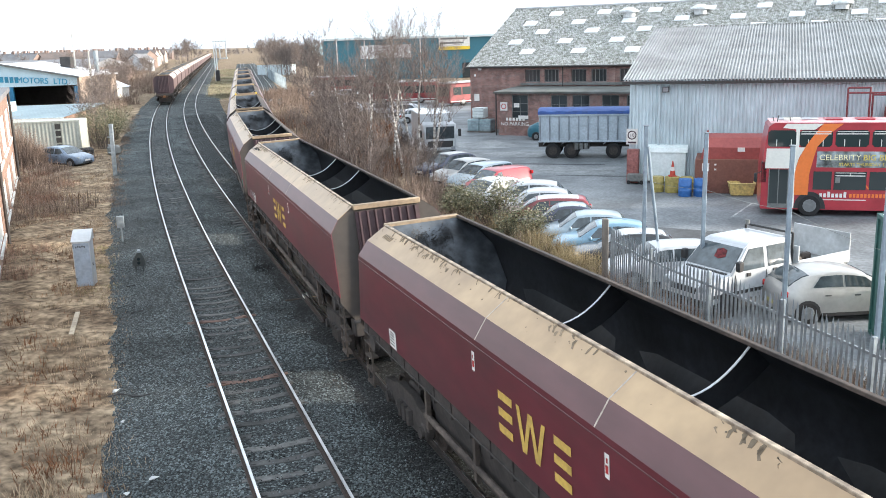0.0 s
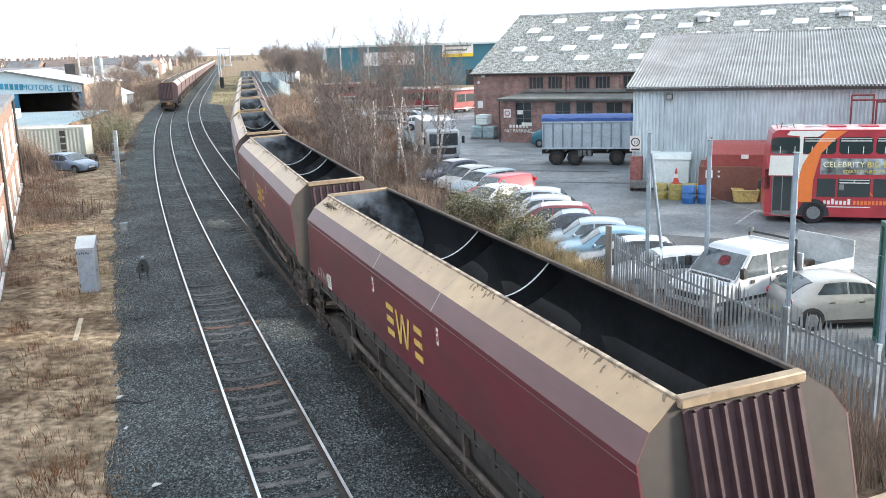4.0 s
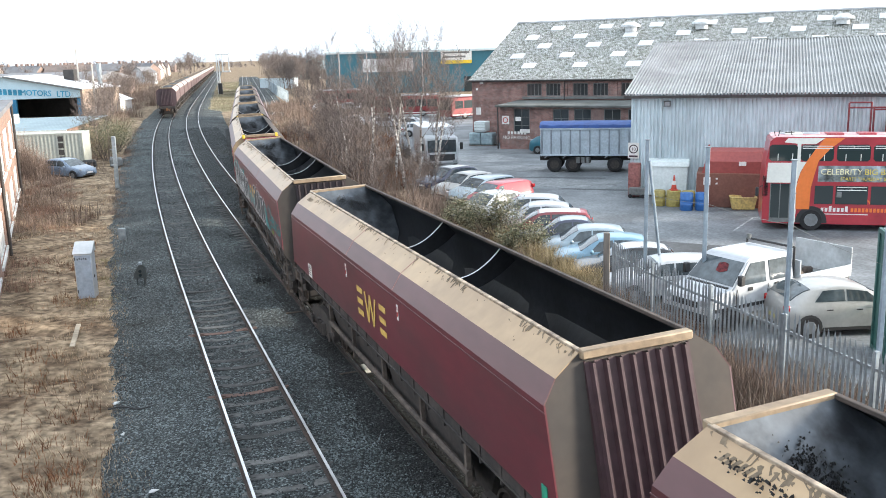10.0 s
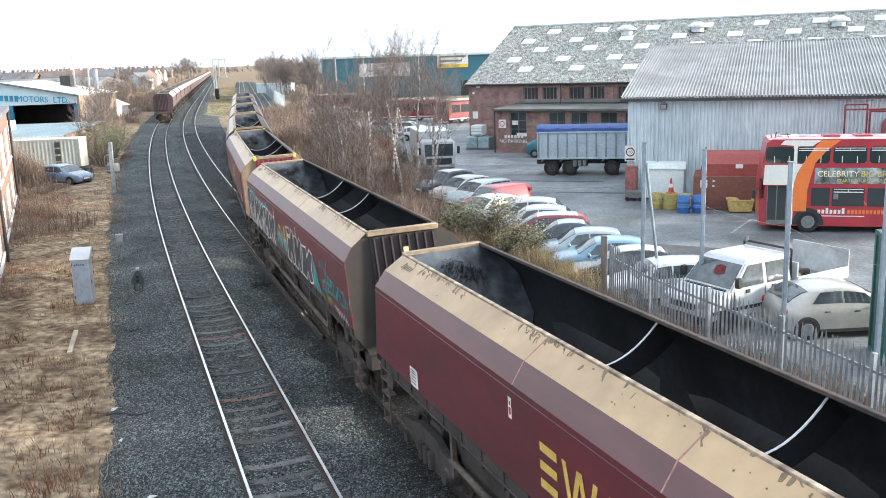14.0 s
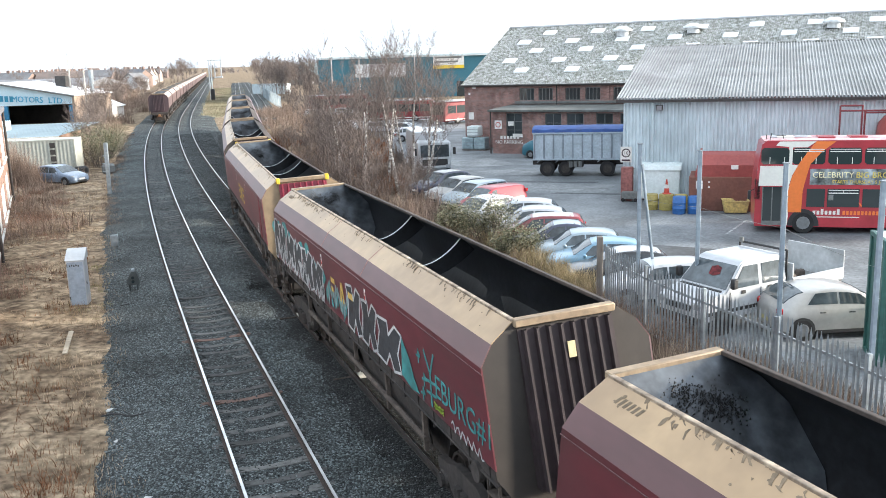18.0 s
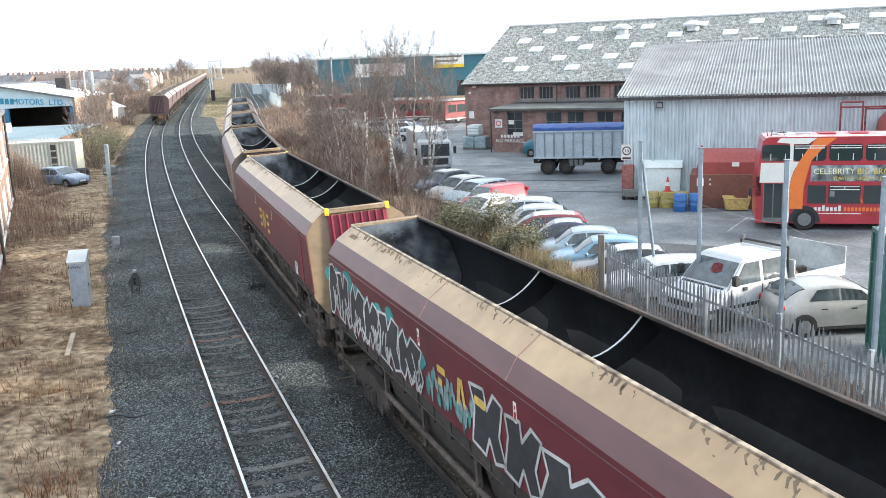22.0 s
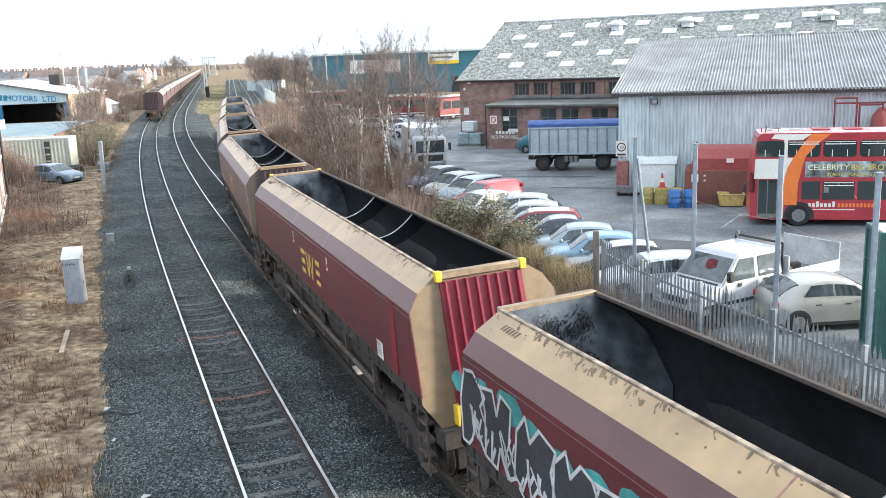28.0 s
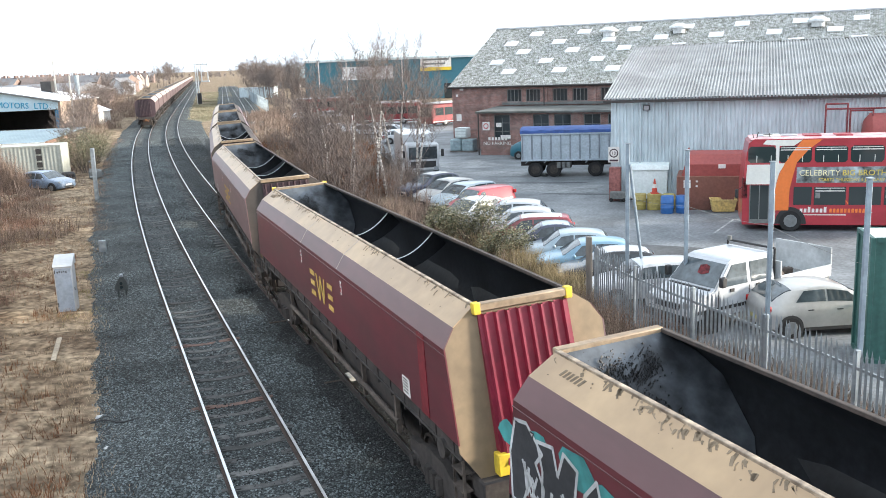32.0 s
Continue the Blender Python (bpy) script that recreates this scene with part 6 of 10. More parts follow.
def car(label, paint, at, L=4.2, W=1.74, H=1.41, style="hatch", roof=None, group="parked cars", name="car", cat="car"):
    """A parked car; local +x is its front, z=0 the ground."""
    c = thing(name, label, cat, at, group=group)
    sh = Shell(style, L, W, H, L / 2)
    h, f, r = W / 2, L / 2, -L / 2
    body = part("body", sh.body(), paint, c)
    ws, rw, cuts = CAR_CUTS[style]
    part("windscreen", sh.end_pane(*ws), M_CARGLASS, c, "dark glass")
    if rw:
        part("rear_window", sh.end_pane(*rw, share=0.95 if style == "sport" else 0.82), M_CARGLASS, c, "dark glass")
    for s in (-1, 1):
        for u0, u1, l0, l1 in cuts:
            part("side_window", sh.side_pane(s, u0, u1, 0.24 if style == "sport" else 0.08, lean0=l0, lean1=l1), M_CARGLASS, c, "dark glass")
        for x in (f - 0.78, r + 0.70):
            bm = bmesh.new()
            tube(bm, (x, s * (h - 0.05), 0.31), (x, s * (h + 0.004), 0.31), 0.365, 18)
            part("wheel_arch", bm, M_BLACKPLASTIC, body)
            road_wheel(c, x, s * (h - 0.095), 0.31, 0.2)
        bm = bmesh.new()
        hl = sh.section(0.075)
        cbox(bm, f - 0.46, f - 0.10, s * h * 0.74 - 0.12, s * h * 0.74 + 0.12, hl[1] - 0.15, hl[1] - 0.03, 0.04)
        part("headlamp", bm, M_LAMPGLASS, body, "clear headlamp")
        bm = bmesh.new()
        tz = sh.section(0.975)[1]
        cbox(bm, r + 0.015, r + 0.16, s * h * 0.80 - 0.10, s * h * 0.80 + 0.10, tz - 0.20, tz - 0.02, 0.03)
        part("tail_lamp", bm, M_TAILRED, body, "red tail lamp")
        x, zt, w, z0, bz, wc, k = sh.section(ws[0] + 0.10)
        bm = bmesh.new()
        cbox(bm, x - 0.08, x + 0.05, s * (w + 0.07) - 0.08, s * (w + 0.07) + 0.08, bz - 0.01, bz + 0.12, 0.04)
        part("mirror", bm, paint, body)
        bm = bmesh.new()
        box(bm, f - 1.18, r + 1.10, s * (h - 0.03) - 0.02, s * (h - 0.03) + 0.035, 0.20, 0.29)
        part("sill_trim", bm, M_BLACKPLASTIC, body)
        for u in (0.50, 0.70) if style != "van" else (0.40,):
            x, zt, w, z0, bz, wc, k = sh.section(u)
            bm = bmesh.new()
            cbox(bm, x - 0.10, x + 0.08, s * (w * .985 + .006) - 0.014, s * (w * .985 + .006) + 0.014, bz - 0.13, bz - 0.10, 0.008)
            part("door_handle", bm, M_BLACKPLASTIC, body)
    if roof is not None:
        bm = bmesh.new()
        rows = []
        for i in range(7):
            u = ws[1] + 0.02 + (min(0.86, (rw or (0, .95))[1]) - 0.03 - ws[1]) * i / 6
            x, zt, w, z0, bz, wc, k = sh.section(u)
            rows.append([Vector((x, y * wc, zt + d)) for y, d in ((-.86, -.006), (-.6, .016), (-.3, .029), (.3, .029), (.6, .016), (.86, -.006), (.3, .0), (-.3, .0))])
        loft(bm, rows)
        part("roof", bm, roof, c)
    for x, s in ((f - 0.012, 1), (r - 0.004, -1)):
        bm = bmesh.new()
        box(bm, x, x + 0.014, -0.26, 0.26, 0.42, 0.53)
        part("plate", bm, M_PLATE if s < 0 else M_WHITE_LABEL, body, "plain number plate")
    bm = bmesh.new()
    cbox(bm, f - 0.08, f + 0.008, -h * 0.5, h * 0.5, 0.30, 0.40, 0.01)
    part("grille", bm, M_BLACKPLASTIC, body)
    return c


def heading(x, y, hx, hy):
    return along(x, y, YARD_Z, hx, hy)


NX, NY = -0.994, 0.08
car("white hatchback parked in the yard row", M_WHITE, heading(3.95, 42.7, -0.985, 0.15), H=1.43)
car("white hatchback nose-in behind the bush", M_WHITE, heading(4.2, 40.5, -0.985, 0.12), 4.0, 1.65)
car("dark red estate car with a pale roof", M_DARKRED, heading(4.45, 38.4, -0.99, 0.10), 4.1, 1.66, style="estate", roof=M_WHITE)
car("navy blue saloon car with a silver roof", M_NAVY, heading(5.0, 36.5, NX, NY), 4.0, 1.62, style="saloon", roof=M_ICEBLUE)
car("ice blue hatchback parked in the yard row", M_ICEBLUE, heading(5.5, 34.65, NX, NY), 3.8, 1.6)
car("sky blue hatchback with a pale bonnet", M_SKYBLUE, heading(5.95, 32.75, NX, NY), 3.8, 1.6, roof=M_SKYBLUE)
car("black car with white bonnet beside the fence", M_BLACKCAR, heading(6.4, 30.9, NX, NY), 3.8, 1.58, roof=M_WHITE)
car("white estate car behind the palisade fence", M_WHITE, heading(7.2, 28.9, -0.995, -0.05), 3.9, 1.6, style="estate")
car("red van parked among the cars", M_REDCAR, heading(2.9, 46.0, -0.8, -0.6), 3.7, 1.65, H=1.62, style="van", cat="van", name="small_van")
car("silver estate car parked in the far row", M_ICEBLUE, heading(2.2, 49.6, -0.75, -0.66), 4.3, style="estate")
car("pale silver hatchback parked in the far row", M_SILVER, heading(1.3, 51.6, -0.75, -0.66), 4.1)
car("dark hatchback parked in the far row", M_NAVY, heading(0.4, 54.6, -0.8, -0.6), 4.1, roof=M_SILVER)
car("white hatchback half hidden by the bush", M_WHITE, heading(2.3, 43.9, -0.75, -0.66), 4.0)
car("silver hatchback with sloping rear window", M_SILVER, heading(11.55, 25.2, 0.995, 0.06), 4.25, 1.78, 1.44, style="sport")


def dropside_van():
    """White crew-cab tipper; local +x is its front."""
    at = heading(9.56, 26.9, -0.87, -0.49)
    v = thing("dropside_van", "white crew-cab dropside tipper van with a raised tailboard", "van", at)

    def half(x, z):
        return float(np.interp(z, [0.4, 0.7, 1.2, 1.26, 1.98, 2.05], [0.93, 0.97, 0.97, 0.95, 0.84, 0.80])) * (0.93 if x > 2.6 else 1.0)

    out = [(2.93, 0.42), (2.98, 0.72), (2.90, 0.98), (2.72, 1.08), (2.02, 1.24), (1.32, 1.98), (1.10, 2.05), (-0.48, 2.05), (-0.54, 1.98), (-0.54, 1.24), (-0.54, 0.42)]
    bm = bmesh.new()
    sides = [[bm.verts.new((x, sy * half(x, z), z)) for x, z in out] for sy in (-1, 1)]
    n = len(out)
    for i in range(n):
        j = (i + 1) % n
        bm.faces.new((sides[0][i], sides[0][j], sides[1][j], sides[1][i]))
    for idx in ((0, 1, 2, 3, 4, 9, 10), (4, 5, 6, 7, 8, 9)):
        bm.faces.new([sides[0][i] for i in idx][::-1])
        bm.faces.new([sides[1][i] for i in idx])
    bmesh.ops.recalc_face_normals(bm, faces=bm.faces)
    bmesh.ops.bevel(bm, geom=[e for e in bm.edges if e.calc_face_angle(0) > 0.45], offset=0.04, segments=3, affect="EDGES")
    cab = part("cab", bm, M_WHITE, v)

    def flank(s, quad, mat, name, lift=0.010, label="", host=None):
        bm = bmesh.new()
        p = [Vector((x, s * (half(x, z) + lift), z)) for x, z in quad]
        slab(bm, p if s < 0 else p[::-1], 0.03)
        return part(name, bm, mat, host or v, label)

    bm = bmesh.new()
    slab(bm, [Vector((x + 0.014, y * half(x, z), z + 0.012)) for x, z, y in ((1.96, 1.30, -0.93), (1.96, 1.30, 0.93), (1.39, 1.91, 0.90), (1.39, 1.91, -0.90))], 0.02)
    part("windscreen", bm, M_CARGLASS, v, "dark glass")
    bm = bmesh.new()
    slab(bm, [Vector((x + 0.024, y, z + 0.018)) for x, z, y in ((1.70, 1.58, -0.02), (1.73, 1.55, 0.16), (1.66, 1.62, 0.38), (1.50, 1.79, 0.30), (1.47, 1.82, 0.12), (1.52, 1.77, -0.06))], 0.004)
    part("jacket", bm, material("red_cloth", (0.13, 0.020, 0.024), 0.9, vary=0.6, grain=9), v, "red cloth seen in the windscreen")
    for s in (-1, 1):
        flank(s, [(1.74, 1.30), (0.66, 1.30), (0.66, 1.90), (1.24, 1.90)][::-1], M_CARGLASS, "side_window", label="dark glass")
        flank(s, [(0.50, 1.30), (-0.40, 1.30), (-0.40, 1.90), (0.50, 1.90)][::-1], M_CARGLASS, "side_window", label="dark glass")
        for x in (1.86, 0.58, -0.47):
            flank(s, [(x + 0.008, 0.55), (x - 0.008, 0.55), (x - 0.008, 1.22), (x + 0.008, 1.22)][::-1], M_DARKTRIM, "door_gap", 0.004, host=cab)
        flank(s, [(2.7, 0.62), (-0.5, 0.62), (-0.5, 0.72), (2.7, 0.72)][::-1], M_BLACKPLASTIC, "rub_strip", 0.012, host=cab)
        bm = bmesh.new()
        tube(bm, (2.12, s * 0.93, 0.36), (2.12, s * 0.984, 0.36), 0.42, 18)
        part("wheel_arch", bm, M_BLACKPLASTIC, v)
    bm = bmesh.new()
    cbox(bm, 2.80, 3.02, -0.93, 0.93, 0.36, 0.60, 0.04)
    part("bumper", bm, M_BLACKPLASTIC, v)
    bm = bmesh.new()
    cbox(bm, 2.93, 2.99, -0.5, 0.5, 0.74, 0.92, 0.015)
    part("grille", bm, M_BLACKPLASTIC, v)
    bm = bmesh.new()
    cbox(bm, 1.99, 2.10, -0.80, 0.80, 1.215, 1.265, 0.015)
    part("scuttle", bm, M_BLACKPLASTIC, v)
    for y in (-0.97, 0.97):
        for x in (0.25, 1.35):
            part("door_handle", bmesh_box(x - 0.10, x + 0.05, y - 0.02, y + 0.02, 1.12, 1.22), M_BLACKPLASTIC, v)
        bm = bmesh.new()
        cbox(bm, 1.75, 1.95, y * 1.12 - 0.08, y * 1.12 + 0.08, 1.35, 1.65, 0.03)
        part("mirror", bm, M_BLACKPLASTIC, v)
    bm = bmesh.new()
    tube(bm, (-0.55, -0.9, 1.0), (-0.55, -0.9, 2.15), 0.035, 8)
    tube(bm, (-0.55, 0.9, 1.0), (-0.55, 0.9, 2.15), 0.035, 8)
    tube(bm, (-0.55, -0.9, 2.15), (-0.55, 0.9, 2.15), 0.035, 8)
    part("ladder_rack", bm, M_BLACKPLASTIC, v)
    for y in (-0.8, 0.8):
        bm = bmesh.new()
        tube(bm, (-0.5, y, 2.15), (-0.5, y, 2.30), 0.07, 8)
        part("beacon", bm, M_GREYTRIM, v)
    bm = bmesh.new()
    cbox(bm, -3.0, -0.65, -1.05, 1.05, 0.86, 0.95, 0.02)
    part("bed_floor", bm, M_GREYTRIM, v, "grey load floor")
    for y in (-1.07, 1.07):
        bm = bmesh.new()
        cbox(bm, -3.0, -0.65, y - 0.025, y + 0.025, 0.95, 1.32, 0.01)
        for k in range(3):
            box(bm, -2.99, -0.66, y - 0.035, y + 0.035, 1.0 + 0.1 * k, 1.03 + 0.1 * k)
        part("dropside", bm, M_WHITE, v, "white ribbed dropside")
    bm = bmesh.new()
    cbox(bm, -3.06, -3.0, -1.06, 1.06, 0.95, 1.85, 0.01)
    part("tailboard", bm, material("pale_grey_panel", (0.55, 0.58, 0.60), 0.5, vary=0.1), v, "tall pale grey tailboard")
    bm = bmesh.new()
    cbox(bm, -0.72, -0.66, -1.05, 1.05, 0.95, 1.75, 0.01)
    part("headboard", bm, MATS["pale_grey_panel"], v)
    rng = random.Random(4)
    for k in range(7):
        bm = bmesh.new()
        x, y, s = rng.uniform(-2.6, -1.0), rng.uniform(-0.8, 0.8), rng.uniform(0.12, 0.28)
        cbox(bm, x - s, x + s, y - s * 0.7, y + s * 0.7, 0.95, 0.95 + s * 1.3, s * 0.3)
        part("load", bm, M_UNDER2, v, "rubble and tools in the load bed")
    for x in (2.15, -1.9):
        for y in (-0.86, 0.86):
            road_wheel(v, x, y, 0.34, 0.22)
    for s in (-1, 1):
        bm = bmesh.new()
        cbox(bm, 2.75, 2.95, s * 0.72 - 0.14, s * 0.72 + 0.14, 0.78, 1.02, 0.03)
        part("headlamp", bm, M_LAMPGLASS, v)
    bm = bmesh.new()
    box(bm, -3.02, 0, -0.35, 0.35, 0.55, 0.86)
    part("chassis", bm, M_UNDER, v)
    part("plate", bmesh_box(2.94, 2.96, -0.26, 0.26, 0.5, 0.61), M_WHITE_LABEL, v)


dropside_van()
M_BUSRED = material("bus_red_paint", (0.43, 0.034, 0.050), 0.32, vary=0.05, stain=0.8, second=(0.32, 0.026, 0.038), bump=0, coat=0.4, obj=True)
M_BUSORANGE = material("bus_orange_paint", (0.80, 0.20, 0.045), 0.35, vary=0.05, second=(0.72, 0.18, 0.04), bump=0, obj=True)
M_BUSCREAM = material("bus_cream_paint", (0.76, 0.75, 0.70), 0.4, vary=0.05, second=(0.68, 0.67, 0.62), bump=0, obj=True)
M_BUSGLASS = glass("bus_glass", (0.03, 0.04, 0.042), 0.05)
M_PINKROOF = material("bus_pale_roof", (0.46, 0.17, 0.19), 0.6, vary=0.15, stain=1.4, second=(0.62, 0.46, 0.47), obj=True)


def double_decker():
    at = along(14.27, 39.85, YARD_Z, 0.962, -0.272)
    b = thing("double_decker_bus", "red double-decker bus with orange sweep and cream front", "bus", at)
    L, Wd = 9.6, 2.5
    bm = bmesh.new()
    prof = [(0.02, 0.30), (0.0, 0.45), (0.0, 2.1), (0.10, 3.2), (0.22, 3.95), (0.45, 4.12), (L - 0.2, 4.12), (L, 3.9), (L, 0.30)]
    loft(bm, [[(x, 0.0, z) for x, z in prof], [(x, Wd, z) for x, z in prof]])
    part("body", bm, M_BUSRED, b, "red painted bodywork")
    bm = bmesh.new()
    loft(bm, [[(0.30, 0.02, 4.10), (L, 0.02, 4.10), (L, Wd - 0.02, 4.10), (0.30, Wd - 0.02, 4.10)], [(0.5, 0.4, 4.16), (L - 0.2, 0.4, 4.16), (L - 0.2, Wd - 0.4, 4.16), (0.5, Wd - 0.4, 4.16)]])
    part("roof", bm, M_PINKROOF, b, "sun-bleached pinkish red roof")

    def decal(name, pts, mat, lift=0.006, label=""):
        bm = bmesh.new()
        loft(bm, [[(x, -0.001, z) for x, z in pts], [(x, -lift, z) for x, z in pts]])
        return part(name, bm, mat, b, label)

    decal("cream_panel", [(0.13, 2.12), (1.15, 2.12), (1.25, 2.5), (1.45, 3.0), (0.17, 3.0)], M_BUSCREAM, 0.006, "cream front quarter panel")
    decal("cream_pillar", [(1.15, 0.35), (1.40, 0.35), (1.45, 2.12), (1.15, 2.12)], M_BUSCREAM)
    decal("cream_sweep", [(1.40, 2.12), (1.52, 2.6), (1.75, 3.05), (1.50, 3.05), (1.50, 3.82), (2.10, 3.82), (2.45, 4.08), (0.95, 4.08), (0.80, 3.90), (1.34, 3.84), (1.36, 3.0), (1.25, 2.5), (1.15, 2.12)], M_BUSCREAM, 0.008, "cream sweep rising to the roof")
    sweep = [(1.40, 0.95), (1.38, 1.9), (1.50, 2.5), (1.76, 3.08), (2.10, 3.62), (2.45, 4.08), (3.25, 4.08), (2.68, 3.62), (2.24, 3.08), (2.10, 2.5), (1.98, 1.9), (1.96, 0.95)]
    decal("orange_sweep", sweep, M_BUSORANGE, 0.021, "broad orange sweep across a window")
    for x in (0.9, 2.6, 3.9):
        part("roof_hatch", bmesh_box(x, x + 0.7, 0.7, 1.6, 4.155, 4.22), M_BUSCREAM if x < 2 else M_BUSRED, b, "low roof hatch")
    for x in (0.45, 1.15):
        bm = bmesh.new()
        tube(bm, (x, 0.5, 4.1), (x - 0.05, 0.5, 4.34), 0.02, 6)
        part("aerial", bm, M_BLACKPLASTIC, b)
    # upper deck windows
    ups = [(0.20, 1.36)] + [(1.50 + 1.46 * i, 2.84 + 1.46 * i) for i in range(5)]
    for i, (x0, x1) in enumerate(ups):
        bm = bmesh.new()
        z0, z1 = 3.08, 3.80
        p = [(x0 + 0.1, z0), (x1 - 0.1, z0), (x1, z0 + 0.1), (x1, z1 - 0.1), (x1 - 0.1, z1), (x0 + 0.1, z1), (x0, z1 - 0.1), (x0, z0 + 0.1)]
        loft(bm, [[(x, 0.0, z) for x, z in p], [(x, -0.016, z) for x, z in p]])
        w = part("window", bm, M_BUSGLASS, b, "dark upper deck window")
        if i:
            bm = bmesh.new()
            box(bm, x0 + 0.06, x1 - 0.06, -0.026, -0.017, 3.62, 3.66)
            box(bm, x0 + 0.06, x1 - 0.06, -0.026, -0.017, 3.72, 3.75)
            box(bm, (x0 + x1) / 2 - 0.012, (x0 + x1) / 2 + 0.012, -0.026, -0.017, 3.66, 3.72)
            part("vent_frame", bm, M_WHITE_LABEL, w, "white opening vent frame")
        for k in range(2):
            x = x0 + 0.35 + 0.6 * k
            if x < x1 - 0.2:
                part("grab_pole", bmesh_box(x, x + 0.03, -0.020, -0.0165, 3.1, 3.4), M_WHITE_LABEL, w)
    lows = [(2.15, 2.9), (3.0, 4.3), (4.42, 5.72), (5.84, 7.1), (7.2, 8.4)]
    for i, (x0, x1) in enumerate(lows):
        bm = bmesh.new()
        box(bm, x0, x1, -0.016, 0.0, 1.2, 2.0)
        w = part("window", bm, M_BUSGLASS, b, "dark lower deck window")
        if i in (1, 3):
            bm = bmesh.new()
            box(bm, x0 + 0.05, x1 - 0.05, -0.026, -0.017, 1.80, 1.84)
            box(bm, x0 + 0.05, x1 - 0.05, -0.026, -0.017, 1.93, 1.96)
            box(bm, (x0 + x1) / 2 - 0.012, (x0 + x1) / 2 + 0.012, -0.026, -0.017, 1.84, 1.93)
            part("vent_frame", bm, M_WHITE_LABEL, w)
            part("notice", bmesh_box(x0 + 0.05, x0 + 0.25, -0.026, -0.017, 1.50, 1.75), M_GREYTRIM, w)
    # entrance door
    bm = bmesh.new()
    box(bm, 0.30, 1.14, -0.012, 0.0, 0.36, 2.08)
    dr = part("entrance_door", bm, M_BUSGLASS, b, "dark glazed folding door")
    bm = bmesh.new()
    for x in (0.30, 0.70, 1.10):
        box(bm, x, x + 0.04, -0.024, -0.013, 0.36, 2.08)
    box(bm, 0.34, 1.10, -0.024, -0.013, 0.36, 0.55)
    part("door_frame", bm, M_GREYTRIM, dr)
    ad = decal("advert", [(2.25, 2.18), (9.3, 2.18), (9.3, 2.88), (2.25, 2.88)], material("advert_backing", (0.06, 0.065, 0.055), 0.5, vary=0.9, grain=2.5, stain=1.6, second=(0.28, 0.33, 0.36), obj=True), 0.010, "dark picture advert along the side")
    my, mw = material("advert_yellow", (0.85, 0.66, 0.10), 0.5), material("advert_pale_gold", (0.86, 0.80, 0.50), 0.5)
    letters("advert_text", "CELEBRITY", 0.35, mw, pose(3.19, -0.012, 2.50, 90, 0, 0), ad, 0.004)
    letters("advert_text", "BIG BROTHER", 0.35, my, pose(5.20, -0.012, 2.50, 90, 0, 0), ad, 0.004)
    letters("advert_text", "STARTS THURSDAY 5 JANUARY", 0.19, my, pose(4.5, -0.012, 2.25, 90, 0, 0), ad, 0.004)
    # operator's marking as plain bars
    for i in range(7):
        part("fleet_bar", bmesh_box(2.44 + 0.165 * i, 2.55 + 0.165 * i, -0.012, -0.001, 0.86, 0.86 + (0.25 if i in (2, 6) else 0.17)), M_WHITE_LABEL, b, "white bar of the fleet marking")
    for i in range(10):
        part("fleet_bar", bmesh_box(3.66 + 0.15 * i, 3.76 + 0.15 * i, -0.012, -0.001, 0.86, 1.03), M_BUSORANGE, b, "orange bar of the fleet marking")
    bm = bmesh.new()
    arc = [math.pi * (0.15 + 0.05 * i) for i in range(15)]
    loft(bm, [[(3.95 + r * math.cos(t), y, 1.0 + r * math.sin(t)) for r, y in ((0.50, -0.001), (0.55, -0.001), (0.55, -0.010), (0.50, -0.010))] for t in arc])
    part("fleet_mark", bm, M_BUSORANGE, b, "orange arc of the fleet marking")
    part("fleet_mark", bmesh_box(2.44, 4.35, -0.010, -0.001, 0.735, 0.775), M_WHITE_LABEL, b)
    for x in (2.06, 7.3):
        bm = bmesh.new()
        pts = [(x + 0.66 * math.cos(math.pi * i / 12), 0.34 + 0.76 * math.sin(math.pi * i / 12)) for i in range(13)]
        loft(bm, [[(px, 0.0, z) for px, z in pts], [(px, -0.012, z) for px, z in pts]])
        part("wheel_arch", bm, M_BLACKPLASTIC, b)
        for y in (0.11, Wd - 0.11):
            road_wheel(b, x, y, 0.48, 0.28)
    bm = bmesh.new()
    box(bm, -0.005, 0.2, 0.0, 0.28, 1.5, 2.4)
    part("windscreen", bm, M_BUSGLASS, b)
    for x in (0.9, 1.9):
        bm = bmesh.new()
        cbox(bm, x - 0.25, x + 0.45, 1.0, 1.5, 4.15, 4.22, 0.03)
        part("roof_hatch", bm, M_WHITE, b)
    bm = bmesh.new()
    tube(bm, (0.55, 0.3, 4.1), (0.62, 0.3, 4.42), 0.02, 6)
    part("aerial", bm, M_BLACKPLASTIC, b)
    bm = bmesh.new()
    tube(bm, (0.0, -0.05, 2.0), (-0.25, -0.25, 1.9), 0.02, 6)
    cbox(bm, -0.33, -0.2, -0.36, -0.2, 1.55, 1.95, 0.03)
    part("mirror", bm, M_BLACKPLASTIC, b)


double_decker()


